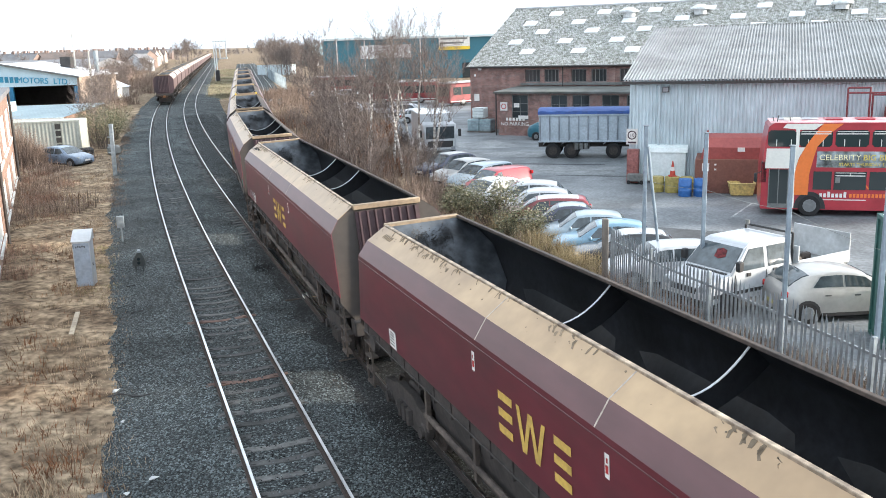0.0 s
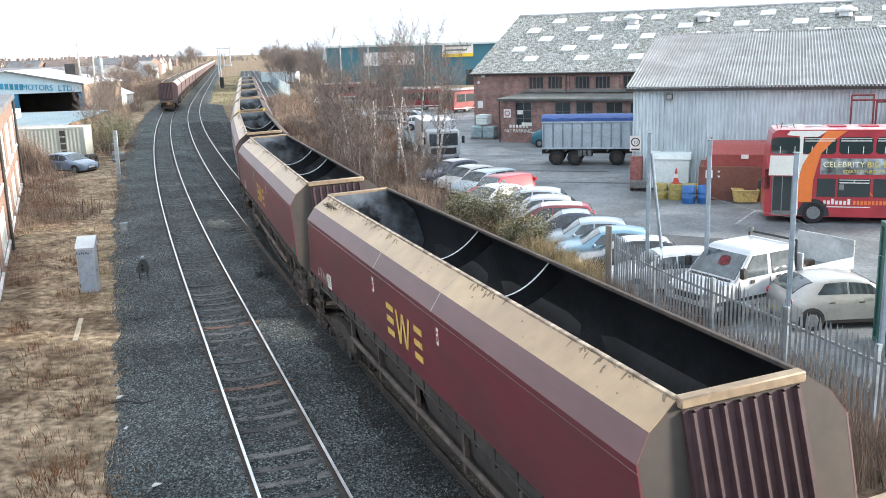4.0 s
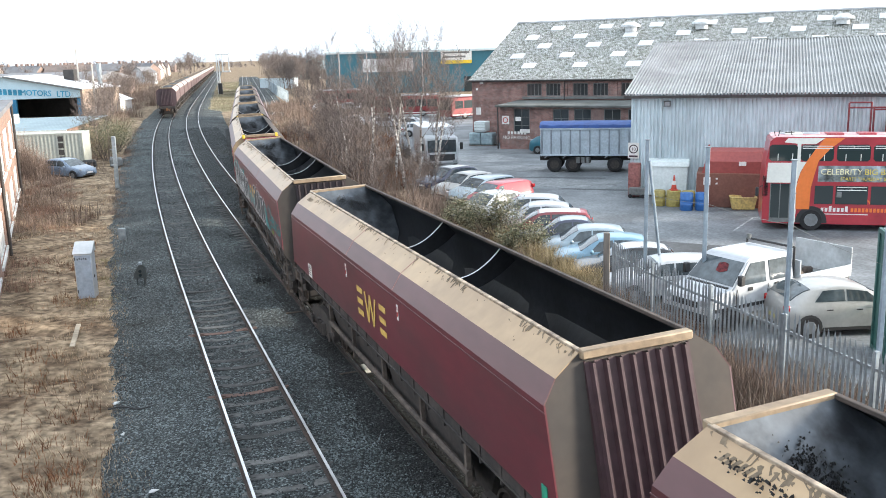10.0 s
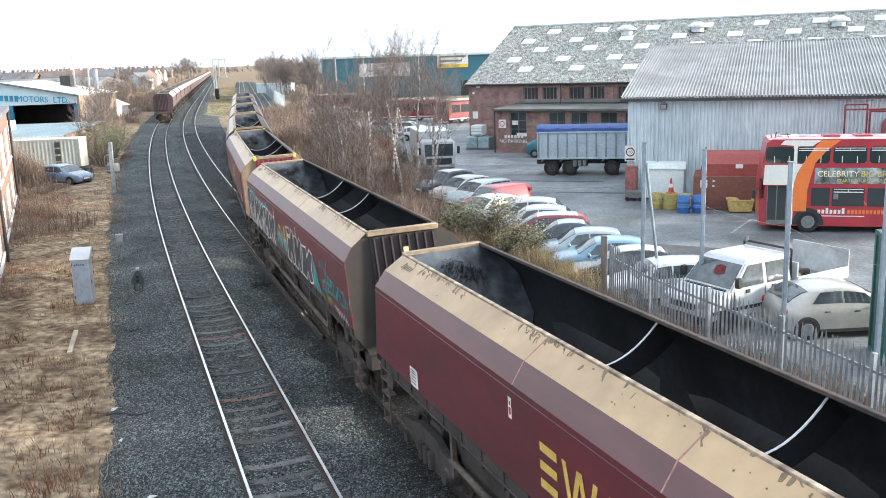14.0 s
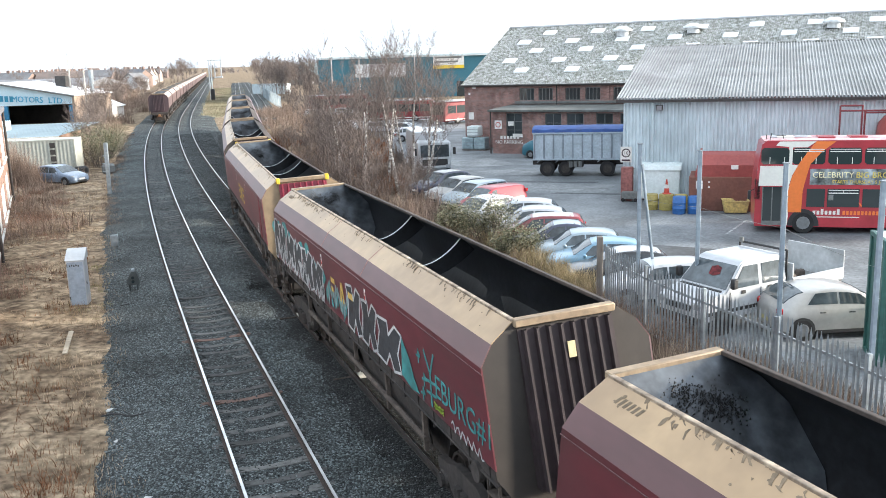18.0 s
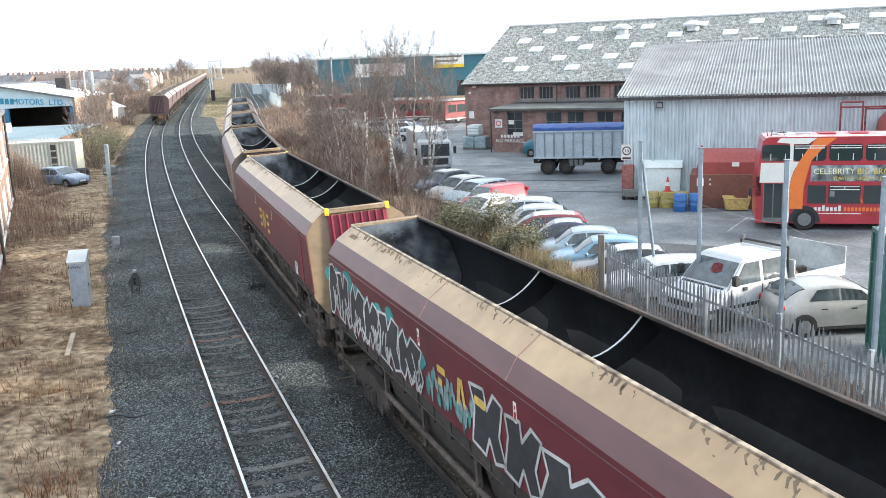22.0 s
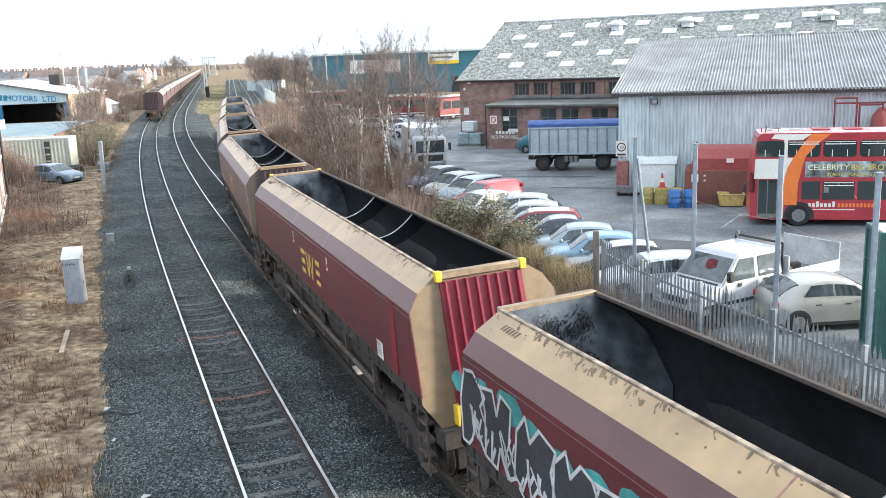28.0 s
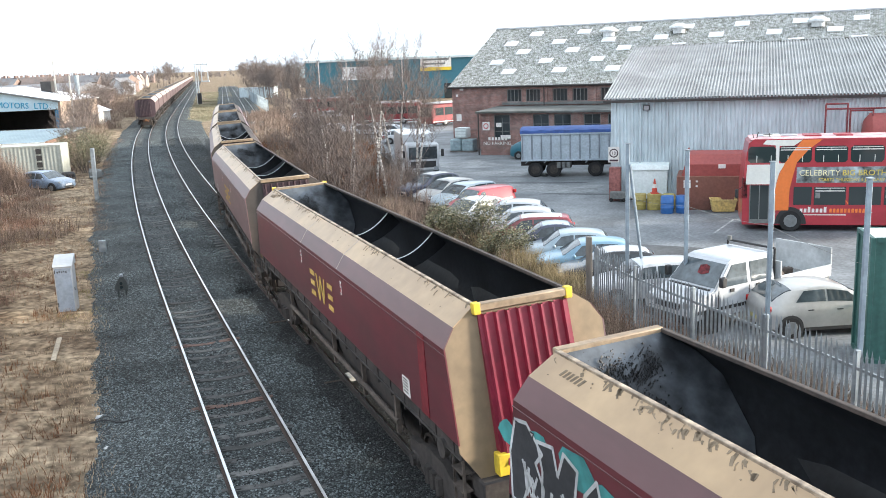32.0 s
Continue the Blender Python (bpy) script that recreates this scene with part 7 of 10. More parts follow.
def tipper_lorry():
    at = along(6.75, 61.6, YARD_Z, 0.975, -0.22)
    t = thing("tipper_lorry", "grey ribbed tipper lorry with a blue rolled sheet", "lorry", at)
    L = 8.2
    mg = material("tipper_grey", (0.48, 0.55, 0.61), 0.55, vary=0.12, stain=1, second=(0.38, 0.44, 0.49), obj=True)
    bm = bmesh.new()
    cbox(bm, 0, 6.6, 0, 2.5, 1.10, 2.95, 0.04)
    part("tipper_body", bm, mg, t, "grey steel tipping body")
    for i in range(11):
        bm = bmesh.new()
        cbox(bm, 0.05 + 0.645 * i, 0.15 + 0.645 * i, -0.08, -0.002, 1.10, 2.92, 0.015)
        part("rib", bm, material("tipper_rib", (0.30, 0.34, 0.39), 0.6, vary=0.1), t)
    for z in (1.10, 2.86):
        bm = bmesh.new()
        cbox(bm, -0.03, 6.63, -0.10, -0.003, z, z + 0.12, 0.02)
        part("side_rail", bm, mg, t)
    bm = bmesh.new()
    ring = []
    for i, x in enumerate(np.linspace(-0.05, 6.6, 20)):
        s = 0.03 * math.sin(i * 1.9)
        ring.append([(x, -0.1, 2.98), (x, -0.06, 3.18 + s), (x, 0.4, 3.32 + s), (x, 1.25, 3.36 - s), (x, 2.1, 3.32), (x, 2.56, 3.18), (x, 2.58, 2.98)])
    loft(bm, ring)
    part("blue_sheet", bm, material("blue_tarpaulin", (0.035, 0.10, 0.33), 0.6, vary=0.25, grain=3, stain=1.2, second=(0.025, 0.07, 0.24)), t, "blue tarpaulin over the load")
    bm = bmesh.new()
    box(bm, -0.1, 8.0, 0.7, 1.8, 0.72, 1.05)
    cbox(bm, 2.3, 3.4, -0.02, 0.5, 0.62, 1.05, 0.05)
    part("chassis", bm, M_UNDER, t)
    for i in range(3):
        bm = bmesh.new()
        tube(bm, (2.55 + 0.32 * i, -0.05, 0.62), (2.55 + 0.32 * i, -0.05, 1.02), 0.13, 8)
        part("air_tank", bm, M_GREYTRIM, t)
    for x in (0.95, 2.2, 5.0):
        for y in (0.16, 2.34):
            road_wheel(t, x, y, 0.52, 0.32, hub=M_UNDER)
        bm = bmesh.new()
        prism(bm, [(x - 0.7, 0.95), (x - 0.62, 0.95), (x - 0.45, 1.12), (x - 0.55, 1.12)], "y", -0.05, 0.4)
        part("mudguard_stay", bm, M_GALV, t)
    bm = bmesh.new()
    cbox(bm, 6.75, 8.3, 0.0, 2.5, 0.55, 3.0, 0.12)
    part("cab", bm, M_WHITE, t, "white lorry cab")
    bm = bmesh.new()
    box(bm, 7.3, 8.1, -0.012, -0.001, 1.8, 2.6)
    part("cab_window", bm, M_CARGLASS, t)
    road_wheel(t, 7.4, 0.16, 0.52, 0.32, hub=M_UNDER)
    road_wheel(t, 7.4, 2.34, 0.52, 0.32, hub=M_UNDER)


tipper_lorry()


def box_lorry(at, label, mat, L=6.5, H=3.0):
    """A lorry seen from the front: local +x is its front."""
    t = thing("lorry", label, "lorry", at)
    bm = bmesh.new()
    cbox(bm, -L, -1.7, -1.2, 1.2, 0.95, H, 0.05)
    part("box_body", bm, mat, t)
    bm = bmesh.new()
    cbox(bm, -1.6, 0, -1.15, 1.15, 0.5, 2.45, 0.12)
    part("cab", bm, M_WHITE, t)
    bm = bmesh.new()
    box(bm, 0.0, 0.012, -1.0, 1.0, 1.35, 2.2)
    part("windscreen", bm, M_CARGLASS, t, "wide windscreen")
    bm = bmesh.new()
    box(bm, 0.0, 0.012, -0.9, 0.9, 0.75, 1.2)
    part("grille", bm, M_BLACKPLASTIC, t)
    for s in (-1, 1):
        bm = bmesh.new()
        cbox(bm, -0.05, 0.12, s * 1.38 - 0.1, s * 1.38 + 0.1, 1.5, 2.0, 0.03)
        part("mirror", bm, M_BLACKPLASTIC, t)
        bm = bmesh.new()
        cbox(bm, -0.03, 0.02, s * 0.9 - 0.14, s * 0.9 + 0.14, 0.62, 0.8, 0.01)
        part("headlamp", bm, M_LAMPGLASS, t)
        for x in (-0.9, -L + 1.2):
            road_wheel(t, x, s * 1.02, 0.45, 0.26)
    return t


box_lorry(along(0.05, 63.3, YARD_Z, 0.15, -0.99), "white box lorry seen between the birches", M_WHITE)


def panel_van(at, label, paint):
    t = car(label, paint, at, 4.8, 1.9, 2.1, "van", group="", name="panel_van", cat="van")
    return t


panel_van(along(9.6, 73.0, YARD_Z, -0.93, 0.37), "teal blue panel van parked by the depot wall", material("teal_van_paint", (0.03, 0.16, 0.22), 0.35, vary=0.05, coat=0.4))

# ---- smaller things of the yard ----


def fence_points(pts, step):
    """Evenly spaced points with directions along a polyline."""
    out = []
    carry = 0.0
    for (x0, y0), (x1, y1) in zip(pts, pts[1:]):
        d = Vector((x1 - x0, y1 - y0, 0))
        n = d.length
        d.normalize()
        s = carry
        while s < n:
            out.append((Vector((x0, y0, 0)) + d * s, d))
            s += step
        carry = s - n
    return out


def palisade(pts, z, label, mat, h=2.4, step=0.155, post_step=2.75, name="palisade_fence"):
    f = thing(name, label, "fence")
    bm = bmesh.new()
    prism(bm, [(-0.036, 0.018), (-0.012, -0.008), (0.012, -0.008), (0.036, 0.018), (0.036, 0.022), (-0.036, 0.022)], "z", 0.06, h - 0.16)
    loft(bm, [[(-0.036, 0.020, h - 0.16), (0.036, 0.020, h - 0.16), (0.0, -0.006, h - 0.16)], [(-0.002, 0.012, h), (0.002, 0.012, h), (0.0, 0.008, h)]])
    pale = mesh_of("pale", bm, mat)
    bm = bmesh.new()
    cbox(bm, -0.05, 0.05, 0.03, 0.13, -0.3, h - 0.1, 0.008)
    post = mesh_of("post", bm, mat)
    rng = random.Random(8)
    for p, d in fence_points(pts, step):
        ob = part("pale", pale, None, f)
        ob.matrix_basis = Matrix.Translation((p.x, p.y, z + rng.uniform(-0.03, 0.03))) @ Matrix.Rotation(math.atan2(d.y, d.x), 4, "Z") @ pose(0, 0, 0, 0, rng.uniform(-0.8, 0.8), 0)
    for p, d in fence_points(pts, post_step):
        part("post", post, None, f, at=Matrix.Translation((p.x, p.y, z)) @ Matrix.Rotation(math.atan2(d.y, d.x), 4, "Z"))
    for (x0, y0), (x1, y1) in zip(pts, pts[1:]):
        for hz in (0.45, h - 0.45):
            bm = bmesh.new()
            n = math.hypot(x1 - x0, y1 - y0)
            box(bm, 0, n, 0.024, 0.03, hz - 0.03, hz + 0.03)
            box(bm, 0, n, 0.03, 0.07, hz + 0.022, hz + 0.03)
            part("rail", bm, mat, f, at=along(x0, y0, z, x1 - x0, y1 - y0))
    return f


palisade([(5.14, 27.0), (5.61, 24.6), (6.17, 22.72), (7.07, 20.08), (7.82, 17.53), (9.3, 12.5), (10.2, 9.0)], YARD_Z, "grey galvanised steel palisade fence beside the railway", M_GALV)
bm = bmesh.new()
cbox(bm, -0.09, 0.09, -0.09, 0.09, 0, 2.55, 0.02)
single("gate_post", bm, material("weathered_timber", (0.22, 0.20, 0.18), 0.9, vary=0.3, stretch=(1, 1, 0.2)), "weathered grey timber end post of the fence", "post", at=pose(5.05, 27.4, YARD_Z))

# tall net posts with sagging lines
POLES = [(6.5, 28.5, 4.85), (7.88, 26.7, 4.77), (9.32, 23.8, 4.68), (10.35, 20.6, 4.6)]
for x, y, z in POLES:
    t = thing("net_post", "tall pale blue steel post of the ball-stop net", "post", pose(x, y, YARD_Z), group="net posts")
    bm = bmesh.new()
    cbox(bm, -0.055, 0.055, -0.055, 0.055, -0.2, z - YARD_Z, 0.01)
    part("shaft", bm, M_POLEBLUE, t)
    bm = bmesh.new()
    cbox(bm, -0.075, 0.075, -0.075, 0.075, z - YARD_Z, z - YARD_Z + 0.03, 0.008)
    part("cap", bm, M_GALV, t)
    bm = bmesh.new()
    for k in range(4):
        tube(bm, (0.055, 0, 1.2 + k), (0.10, 0, 1.2 + k), 0.012, 6)
    part("hook", bm, M_GALV, t)
bm = bmesh.new()
tube(bm, (0, 0, 4.62), (0.78, 0.95, 0.05), 0.05, 8)
single("post_brace", bm, M_POLEBLUE, "slanting pale blue brace of the first net post", "brace", at=pose(6.56, 28.45, YARD_Z))
HOOKS = [3.15, 3.1, 2.95, 2.55]
for k, ((x0, y0, _), (x1, y1, _)) in enumerate(zip(POLES, POLES[1:])):
    bm = bmesh.new()
    pts = [Vector((x0, y0, HOOKS[k])).lerp(Vector((x1, y1, HOOKS[k + 1])), i / 10) - Vector((0, 0, 0.06 * (1 - (i / 5 - 1) ** 2))) for i in range(11)]
    for p, q in zip(pts, pts[1:]):
        tube(bm, p, q, 0.006, 4)
    single("net_line", bm, material("grey_rope", (0.30, 0.31, 0.30), 0.9), "thin slack line between the net posts", "rope", group="net lines")

# green container at the yard's edge
def container(at, label, mat, L=6.06, W=2.44, H=2.59, roof=None, name="shipping_container", marks=0):
    c = thing(name, label, "container", at)
    bm = bmesh.new()
    for (p, u, n) in (((0.05, 0.05, 0.12), (1, 0, 0), L - 0.1), ((L - 0.05, W - 0.05, 0.12), (-1, 0, 0), L - 0.1)):
        corrugated(bm, p, u, (0, 0, 1), n, H - 0.24, 0.28, 0.018)
    part("side_sheet", bm, mat, c, "ribbed steel side")
    bm = bmesh.new()
    corrugated(bm, (L - 0.05, 0.05, 0.12), (0, 1, 0), (0, 0, 1), W - 0.1, H - 0.24, 0.28, 0.018)
    part("end_sheet", bm, mat, c)
    bm = bmesh.new()
    corrugated(bm, (0.05, W - 0.05, 0.12), (0, -1, 0), (0, 0, 1), W - 0.1, H - 0.24, 0.28, 0.018)
    part("end_sheet", bm, mat, c)
    bm = bmesh.new()
    box(bm, 0.02, L - 0.02, 0.02, W - 0.02, H - 0.08, H - 0.01)
    part("roof", bm, roof or mat, c, "flat roof sheet")
    for x in (0, L - 0.12):
        for y in (0, W - 0.12):
            bm = bmesh.new()
            cbox(bm, x, x + 0.12, y, y + 0.12, 0, H, 0.015)
            part("corner_post", bm, mat, c)
    for y in (0, W - 0.1):
        for z in (0, H - 0.12):
            bm = bmesh.new()
            box(bm, 0.12, L - 0.12, y, y + 0.1, z, z + 0.12)
            part("side_rail", bm, mat, c)
    for x in (0, L - 0.1):
        for z in (0, H - 0.12):
            bm = bmesh.new()
            box(bm, x, x + 0.1, 0.12, W - 0.12, z, z + 0.12)
            part("end_rail", bm, mat, c)
    return c


M_GREENBOX = material("dark_green_container", (0.035, 0.115, 0.10), 0.5, vary=0.12, stain=1, second=(0.028, 0.09, 0.08))
gc = container(along(11.16, 21.95, YARD_Z, 0.975, -0.222), "dark green steel container with a pale roof", M_GREENBOX, W=1.5, H=3.3, roof=M_WHITE_LABEL)
for k in range(5):
    part("painted_bar", bmesh_box(0.80 + 0.2 * k, 0.94 + 0.2 * k, -0.02, 0.02, 2.16, 2.40), M_WHITE_LABEL, gc, "white bar of the painted marking")
    part("painted_bar", bmesh_box(0.62 + 0.2 * k, 0.76 + 0.2 * k, -0.02, 0.02, 1.78, 2.0), M_WHITE_LABEL, gc, "white bar of the painted marking")

# store box, drums, cone, tanks and skip before the shed
def store_box():
    d = thing("store_box", "pale blue storage box with a domed lid beside the shed", "storage box", along(11.5, 49.9, YARD_Z, 0.95, -0.31))
    mat = material("pale_blue_grp", (0.76, 0.82, 0.82), 0.5, vary=0.08, stain=0.7, second=(0.64, 0.71, 0.70))
    bm = bmesh.new()
    cbox(bm, 0, 2.05, 0, 1.3, 0.1, 1.75, 0.04)
    part("body", bm, mat, d)
    bm = bmesh.new()
    prism(bm, [(-0.08, 1.70), (1.38, 1.70), (1.30, 1.95), (0.9, 2.08), (0.4, 2.08), (0.0, 1.95)], "x", -0.08, 2.13)
    part("lid", bm, mat, d, "rounded pale lid")
    for x in (0.05, 1.85):
        bm = bmesh.new()
        box(bm, x, x + 0.15, 0.1, 1.2, 0, 0.1)
        part("skid", bm, M_DARKTRIM, d)


store_box()


def drum(x, y, label, mat, r=0.29, h=0.88, z=0.0, group="drums"):
    d = thing("drum", label, "drum", pose(x, y, YARD_Z + z), group=group)
    bm = bmesh.new()
    n = 16
    prof = [(0, r * 0.97), (0.02, r), (h * 0.33 - 0.02, r), (h * 0.33, r * 1.04), (h * 0.33 + 0.02, r), (h * 0.66 - 0.02, r), (h * 0.66, r * 1.04), (h * 0.66 + 0.02, r), (h - 0.02, r), (h, r * 0.96)]
    loft(bm, [[(k * math.cos(2 * math.pi * i / n), k * math.sin(2 * math.pi * i / n), zz) for i in range(n)] for zz, k in prof])
    part("shell", bm, mat, d)
    bm = bmesh.new()
    tube(bm, (0, 0, h - 0.03), (0, 0, h + 0.008), r * 0.85, 14)
    part("lid", bm, mat, d)
    return d


M_BLUEDRUM = material("blue_plastic_drum", (0.035, 0.15, 0.42), 0.45, vary=0.12, second=(0.03, 0.12, 0.34))
M_YELDRUM = material("dull_yellow_drum", (0.42, 0.34, 0.10), 0.6, vary=0.2, second=(0.30, 0.25, 0.09))
drum(12.37, 45.3, "blue plastic drum standing in the yard", M_BLUEDRUM, 0.33, 0.88)
drum(13.12, 45.2, "blue plastic drum standing in the yard", M_BLUEDRUM, 0.33, 0.88)
drum(11.35, 46.9, "dull yellow drum beside the storage box", M_YELDRUM, 0.34, 0.80)
drum(12.05, 46.6, "dull yellow drum with a cone on top", M_YELDRUM, 0.38, 0.82)
drum(12.75, 46.4, "dull yellow drum beside the storage box", M_YELDRUM, 0.34, 0.80)


def traffic_cone(x, y, z):
    c = thing("traffic_cone", "red and white traffic cone standing on a drum", "traffic cone", pose(x, y, z))
    mr = material("cone_red", (0.62, 0.07, 0.04), 0.5)
    bm = bmesh.new()
    cbox(bm, -0.2, 0.2, -0.2, 0.2, 0, 0.05, 0.02)
    part("base", bm, mr, c)
    for z0, z1, r0, r1, m in ((0.05, 0.30, 0.15, 0.11, mr), (0.30, 0.50, 0.11, 0.075, M_WHITE_LABEL), (0.50, 0.78, 0.075, 0.03, mr)):
        bm = bmesh.new()
        tube(bm, (0, 0, z0), (0, 0, z1), r0, 12, r1)
        part("sleeve", bm, m, c)


traffic_cone(12.05, 46.6, YARD_Z + 0.83)


def skip_box():
    s = thing("yellow_bin", "small yellow steel bin with an open top", "bin", along(14.45, 44.75, YARD_Z, 0.98, -0.2))
    my = material("chipped_yellow", (0.60, 0.47, 0.17), 0.6, vary=0.2, stain=2, second=(0.42, 0.32, 0.14))
    a, b = [(0.1, 0.1), (1.15, 0.1), (1.15, 0.75), (0.1, 0.75)], [(0, 0), (1.25, 0), (1.25, 0.85), (0, 0.85)]
    for i in range(4):
        j = (i + 1) % 4
        bm = bmesh.new()
        slab(bm, [(*a[i], 0.05), (*a[j], 0.05), (*b[j], 0.62), (*b[i], 0.62)], 0.03)
        part("side", bm, my, s)
    bm = bmesh.new()
    box(bm, 0.1, 1.15, 0.1, 0.75, 0.02, 0.08)
    part("floor", bm, M_DARKTRIM, s)
    for i in range(4):
        j = (i + 1) % 4
        bm = bmesh.new()
        tube(bm, (*b[i], 0.64), (*b[j], 0.64), 0.035, 6)
        part("rim", bm, my, s)


skip_box()
M_TANKRED = material("dusty_red_tank", (0.33, 0.075, 0.065), 0.6, vary=0.12, stain=0.6, second=(0.27, 0.06, 0.055))
M_TANKBROWN = material("brown_bund_wall", (0.20, 0.085, 0.06), 0.75, vary=0.15, stain=0.6, second=(0.15, 0.065, 0.05))


def fuel_tank():
    t = thing("fuel_tank", "red fuel tank above a brown bund beside the shed", "fuel tank", along(13.45, 46.0, YARD_Z, 0.95, -0.31))
    bm = bmesh.new()
    cbox(bm, -0.4, 5.4, 0.0, 2.6, 0, 1.75, 0.03)
    part("bund", bm, M_TANKBROWN, t, "brown steel bund wall")
    bm = bmesh.new()
    sec = [(0.15, 1.75), (0.10, 2.35), (0.45, 2.82), (1.3, 2.95), (2.15, 2.82), (2.5, 2.35), (2.45, 1.75)]
    loft(bm, [[(-0.15 + 0.25 * (z - 1.75), y, z) for y, z in sec], [(5.3, y, z) for y, z in sec]])
    part("tank", bm, M_TANKRED, t, "domed red tank")
    part("notice", bmesh_box(1.65, 2.0, 0.02, 0.10, 2.15, 2.35), M_WHITE_LABEL, t, "white notice")
    part("pipe_box", bmesh_box(-0.05, 0.3, -0.03, -0.002, 1.15, 1.55), M_WHITE_LABEL, t)
    for z in (1.2, 1.45):
        part("valve", bmesh_box(0.55, 0.65, -0.06, -0.002, z, z + 0.08), M_WHITE_LABEL, t)
    for x in (0.15, 3.0):
        bm = bmesh.new()
        tube(bm, (x, 1.0, 2.8), (x, 1.0, 3.12), 0.05, 8)
        part("vent_pipe", bm, M_TANKRED, t)


fuel_tank()


def second_tank():
    t = thing("fuel_tank", "tall red storage tank with a pipe gantry behind the bus", "fuel tank", along(22.1, 44.2, YARD_Z, 0.95, -0.31))
    bm = bmesh.new()
    n = 18
    prof = [(-0.2, 0.3), (-0.1, 1.0), (0.15, 1.3), (5.0, 1.3)]
    loft(bm, [[(x, 1.3 + r * math.cos(2 * math.pi * i / n), 3.35 + r * math.sin(2 * math.pi * i / n)) for i in range(n)] for x, r in prof])
    part("tank", bm, M_TANKRED, t)
    for x in (0.6, 3.8):
        bm = bmesh.new()
        box(bm, x, x + 0.3, 0.2, 2.4, 0, 2.5)
        part("saddle", bm, M_TANKBROWN, t)
    g = material("gantry_red", (0.24, 0.04, 0.045), 0.6)
    o = -2.0
    for x, h in ((o, 5.15), (o + 1.02, 5.2), (o + 1.15, 4.9), (o + 2.2, 4.9)):
        bm = bmesh.new()
        tube(bm, (x, 0.8, 0), (x, 0.8, h), 0.045, 8)
        part("gantry_post", bm, g, t)
    for x0, x1, z in ((o, o + 1.02, 5.17), (o, o + 3.5, 4.92), (o + 1.15, o + 2.2, 4.82)):
        bm = bmesh.new()
        tube(bm, (x0, 0.8, z), (x1, 0.8, z), 0.045, 8)
        part("gantry_pipe", bm, g, t)


second_tank()


def brick_pier():
    t = thing("gate_pier", "red painted pier at the shed corner", "pier", along(10.55, 50.55, YARD_Z, 0.94, -0.35))
    bm = bmesh.new()
    cbox(bm, 0.0, 0.62, -0.5, 0.05, 0, 1.85, 0.02)
    part("pier", bm, material("pinkish_red_paint", (0.32, 0.13, 0.12), 0.8, vary=0.3, stain=1.5, second=(0.24, 0.09, 0.08)), t)
    bm = bmesh.new()
    cbox(bm, 0.1, 1.0, -1.0, -0.55, 0.15, 0.55, 0.03)
    part("trolley", bm, M_GREYTRIM, t)
    for x in (0.2, 0.9):
        bm = bmesh.new()
        tube(bm, (x, -1.02, 0.11), (x, -0.95, 0.11), 0.11, 10)
        part("trolley_wheel", bm, M_TYRE, t)


brick_pier()


def ibc(x, y):
    t = thing("liquid_container", "stacked translucent liquid containers by the depot wall", "container", along(x, y, YARD_Z, 0.889, -0.457))
    mc = material("cloudy_plastic", (0.34, 0.45, 0.48), 0.4, vary=0.25, grain=4, second=(0.22, 0.30, 0.33))
    for i, (dx, z, h, m) in enumerate(((0, 0.1, 1.05, mc), (1.15, 0.1, 1.05, mc), (0.5, 1.25, 0.9, MATS["pale_blue_grp"]))):
        bm = bmesh.new()
        cbox(bm, dx, dx + 1.1, -1.1, 0, z, z + h, 0.08)
        u = part("tank", bm, m, t)
        bm = bmesh.new()
        for k in range(4):
            box(bm, dx - 0.012, dx + 1.112, -1.115, -1.10, z + 0.1 + 0.25 * k, z + 0.13 + 0.25 * k)
        part("cage", bm, M_GALV, u)
    bm = bmesh.new()
    box(bm, 0, 2.3, -1.1, 0, 0, 0.1)
    part("pallet", bm, MATS["weathered_timber"], t)


ibc(3.0, 81.9)


def single_decker(at, label, paint, group="parked buses"):
    b = thing("single_decker_bus", label, "bus", at, group=group)
    bm = bmesh.new()
    cbox(bm, 0, 9.5, 0, 2.5, 0.35, 2.75, 0.12)
    part("body", bm, paint, b)
    bm = bmesh.new()
    cbox(bm, 0.1, 9.4, 0.1, 2.4, 2.72, 2.95, 0.1)
    part("roof", bm, M_WHITE, b, "white roof")
    for k in range(6):
        part("window", bmesh_box(0.6 + 1.45 * k, 1.9 + 1.45 * k, -0.012, 0.0, 1.35, 2.3), M_BUSGLASS, b, "dark window")
    part("windscreen", bmesh_box(-0.012, 0.0, 0.2, 2.3, 1.2, 2.4), M_BUSGLASS, b)
    part("skirt_band", bmesh_box(0.2, 9.3, -0.008, 0.0, 0.5, 0.62), M_WHITE_LABEL, b)
    for x in (2.2, 7.2):
        for y in (0.13, 2.37):
            road_wheel(b, x, y, 0.46, 0.26)
    return b


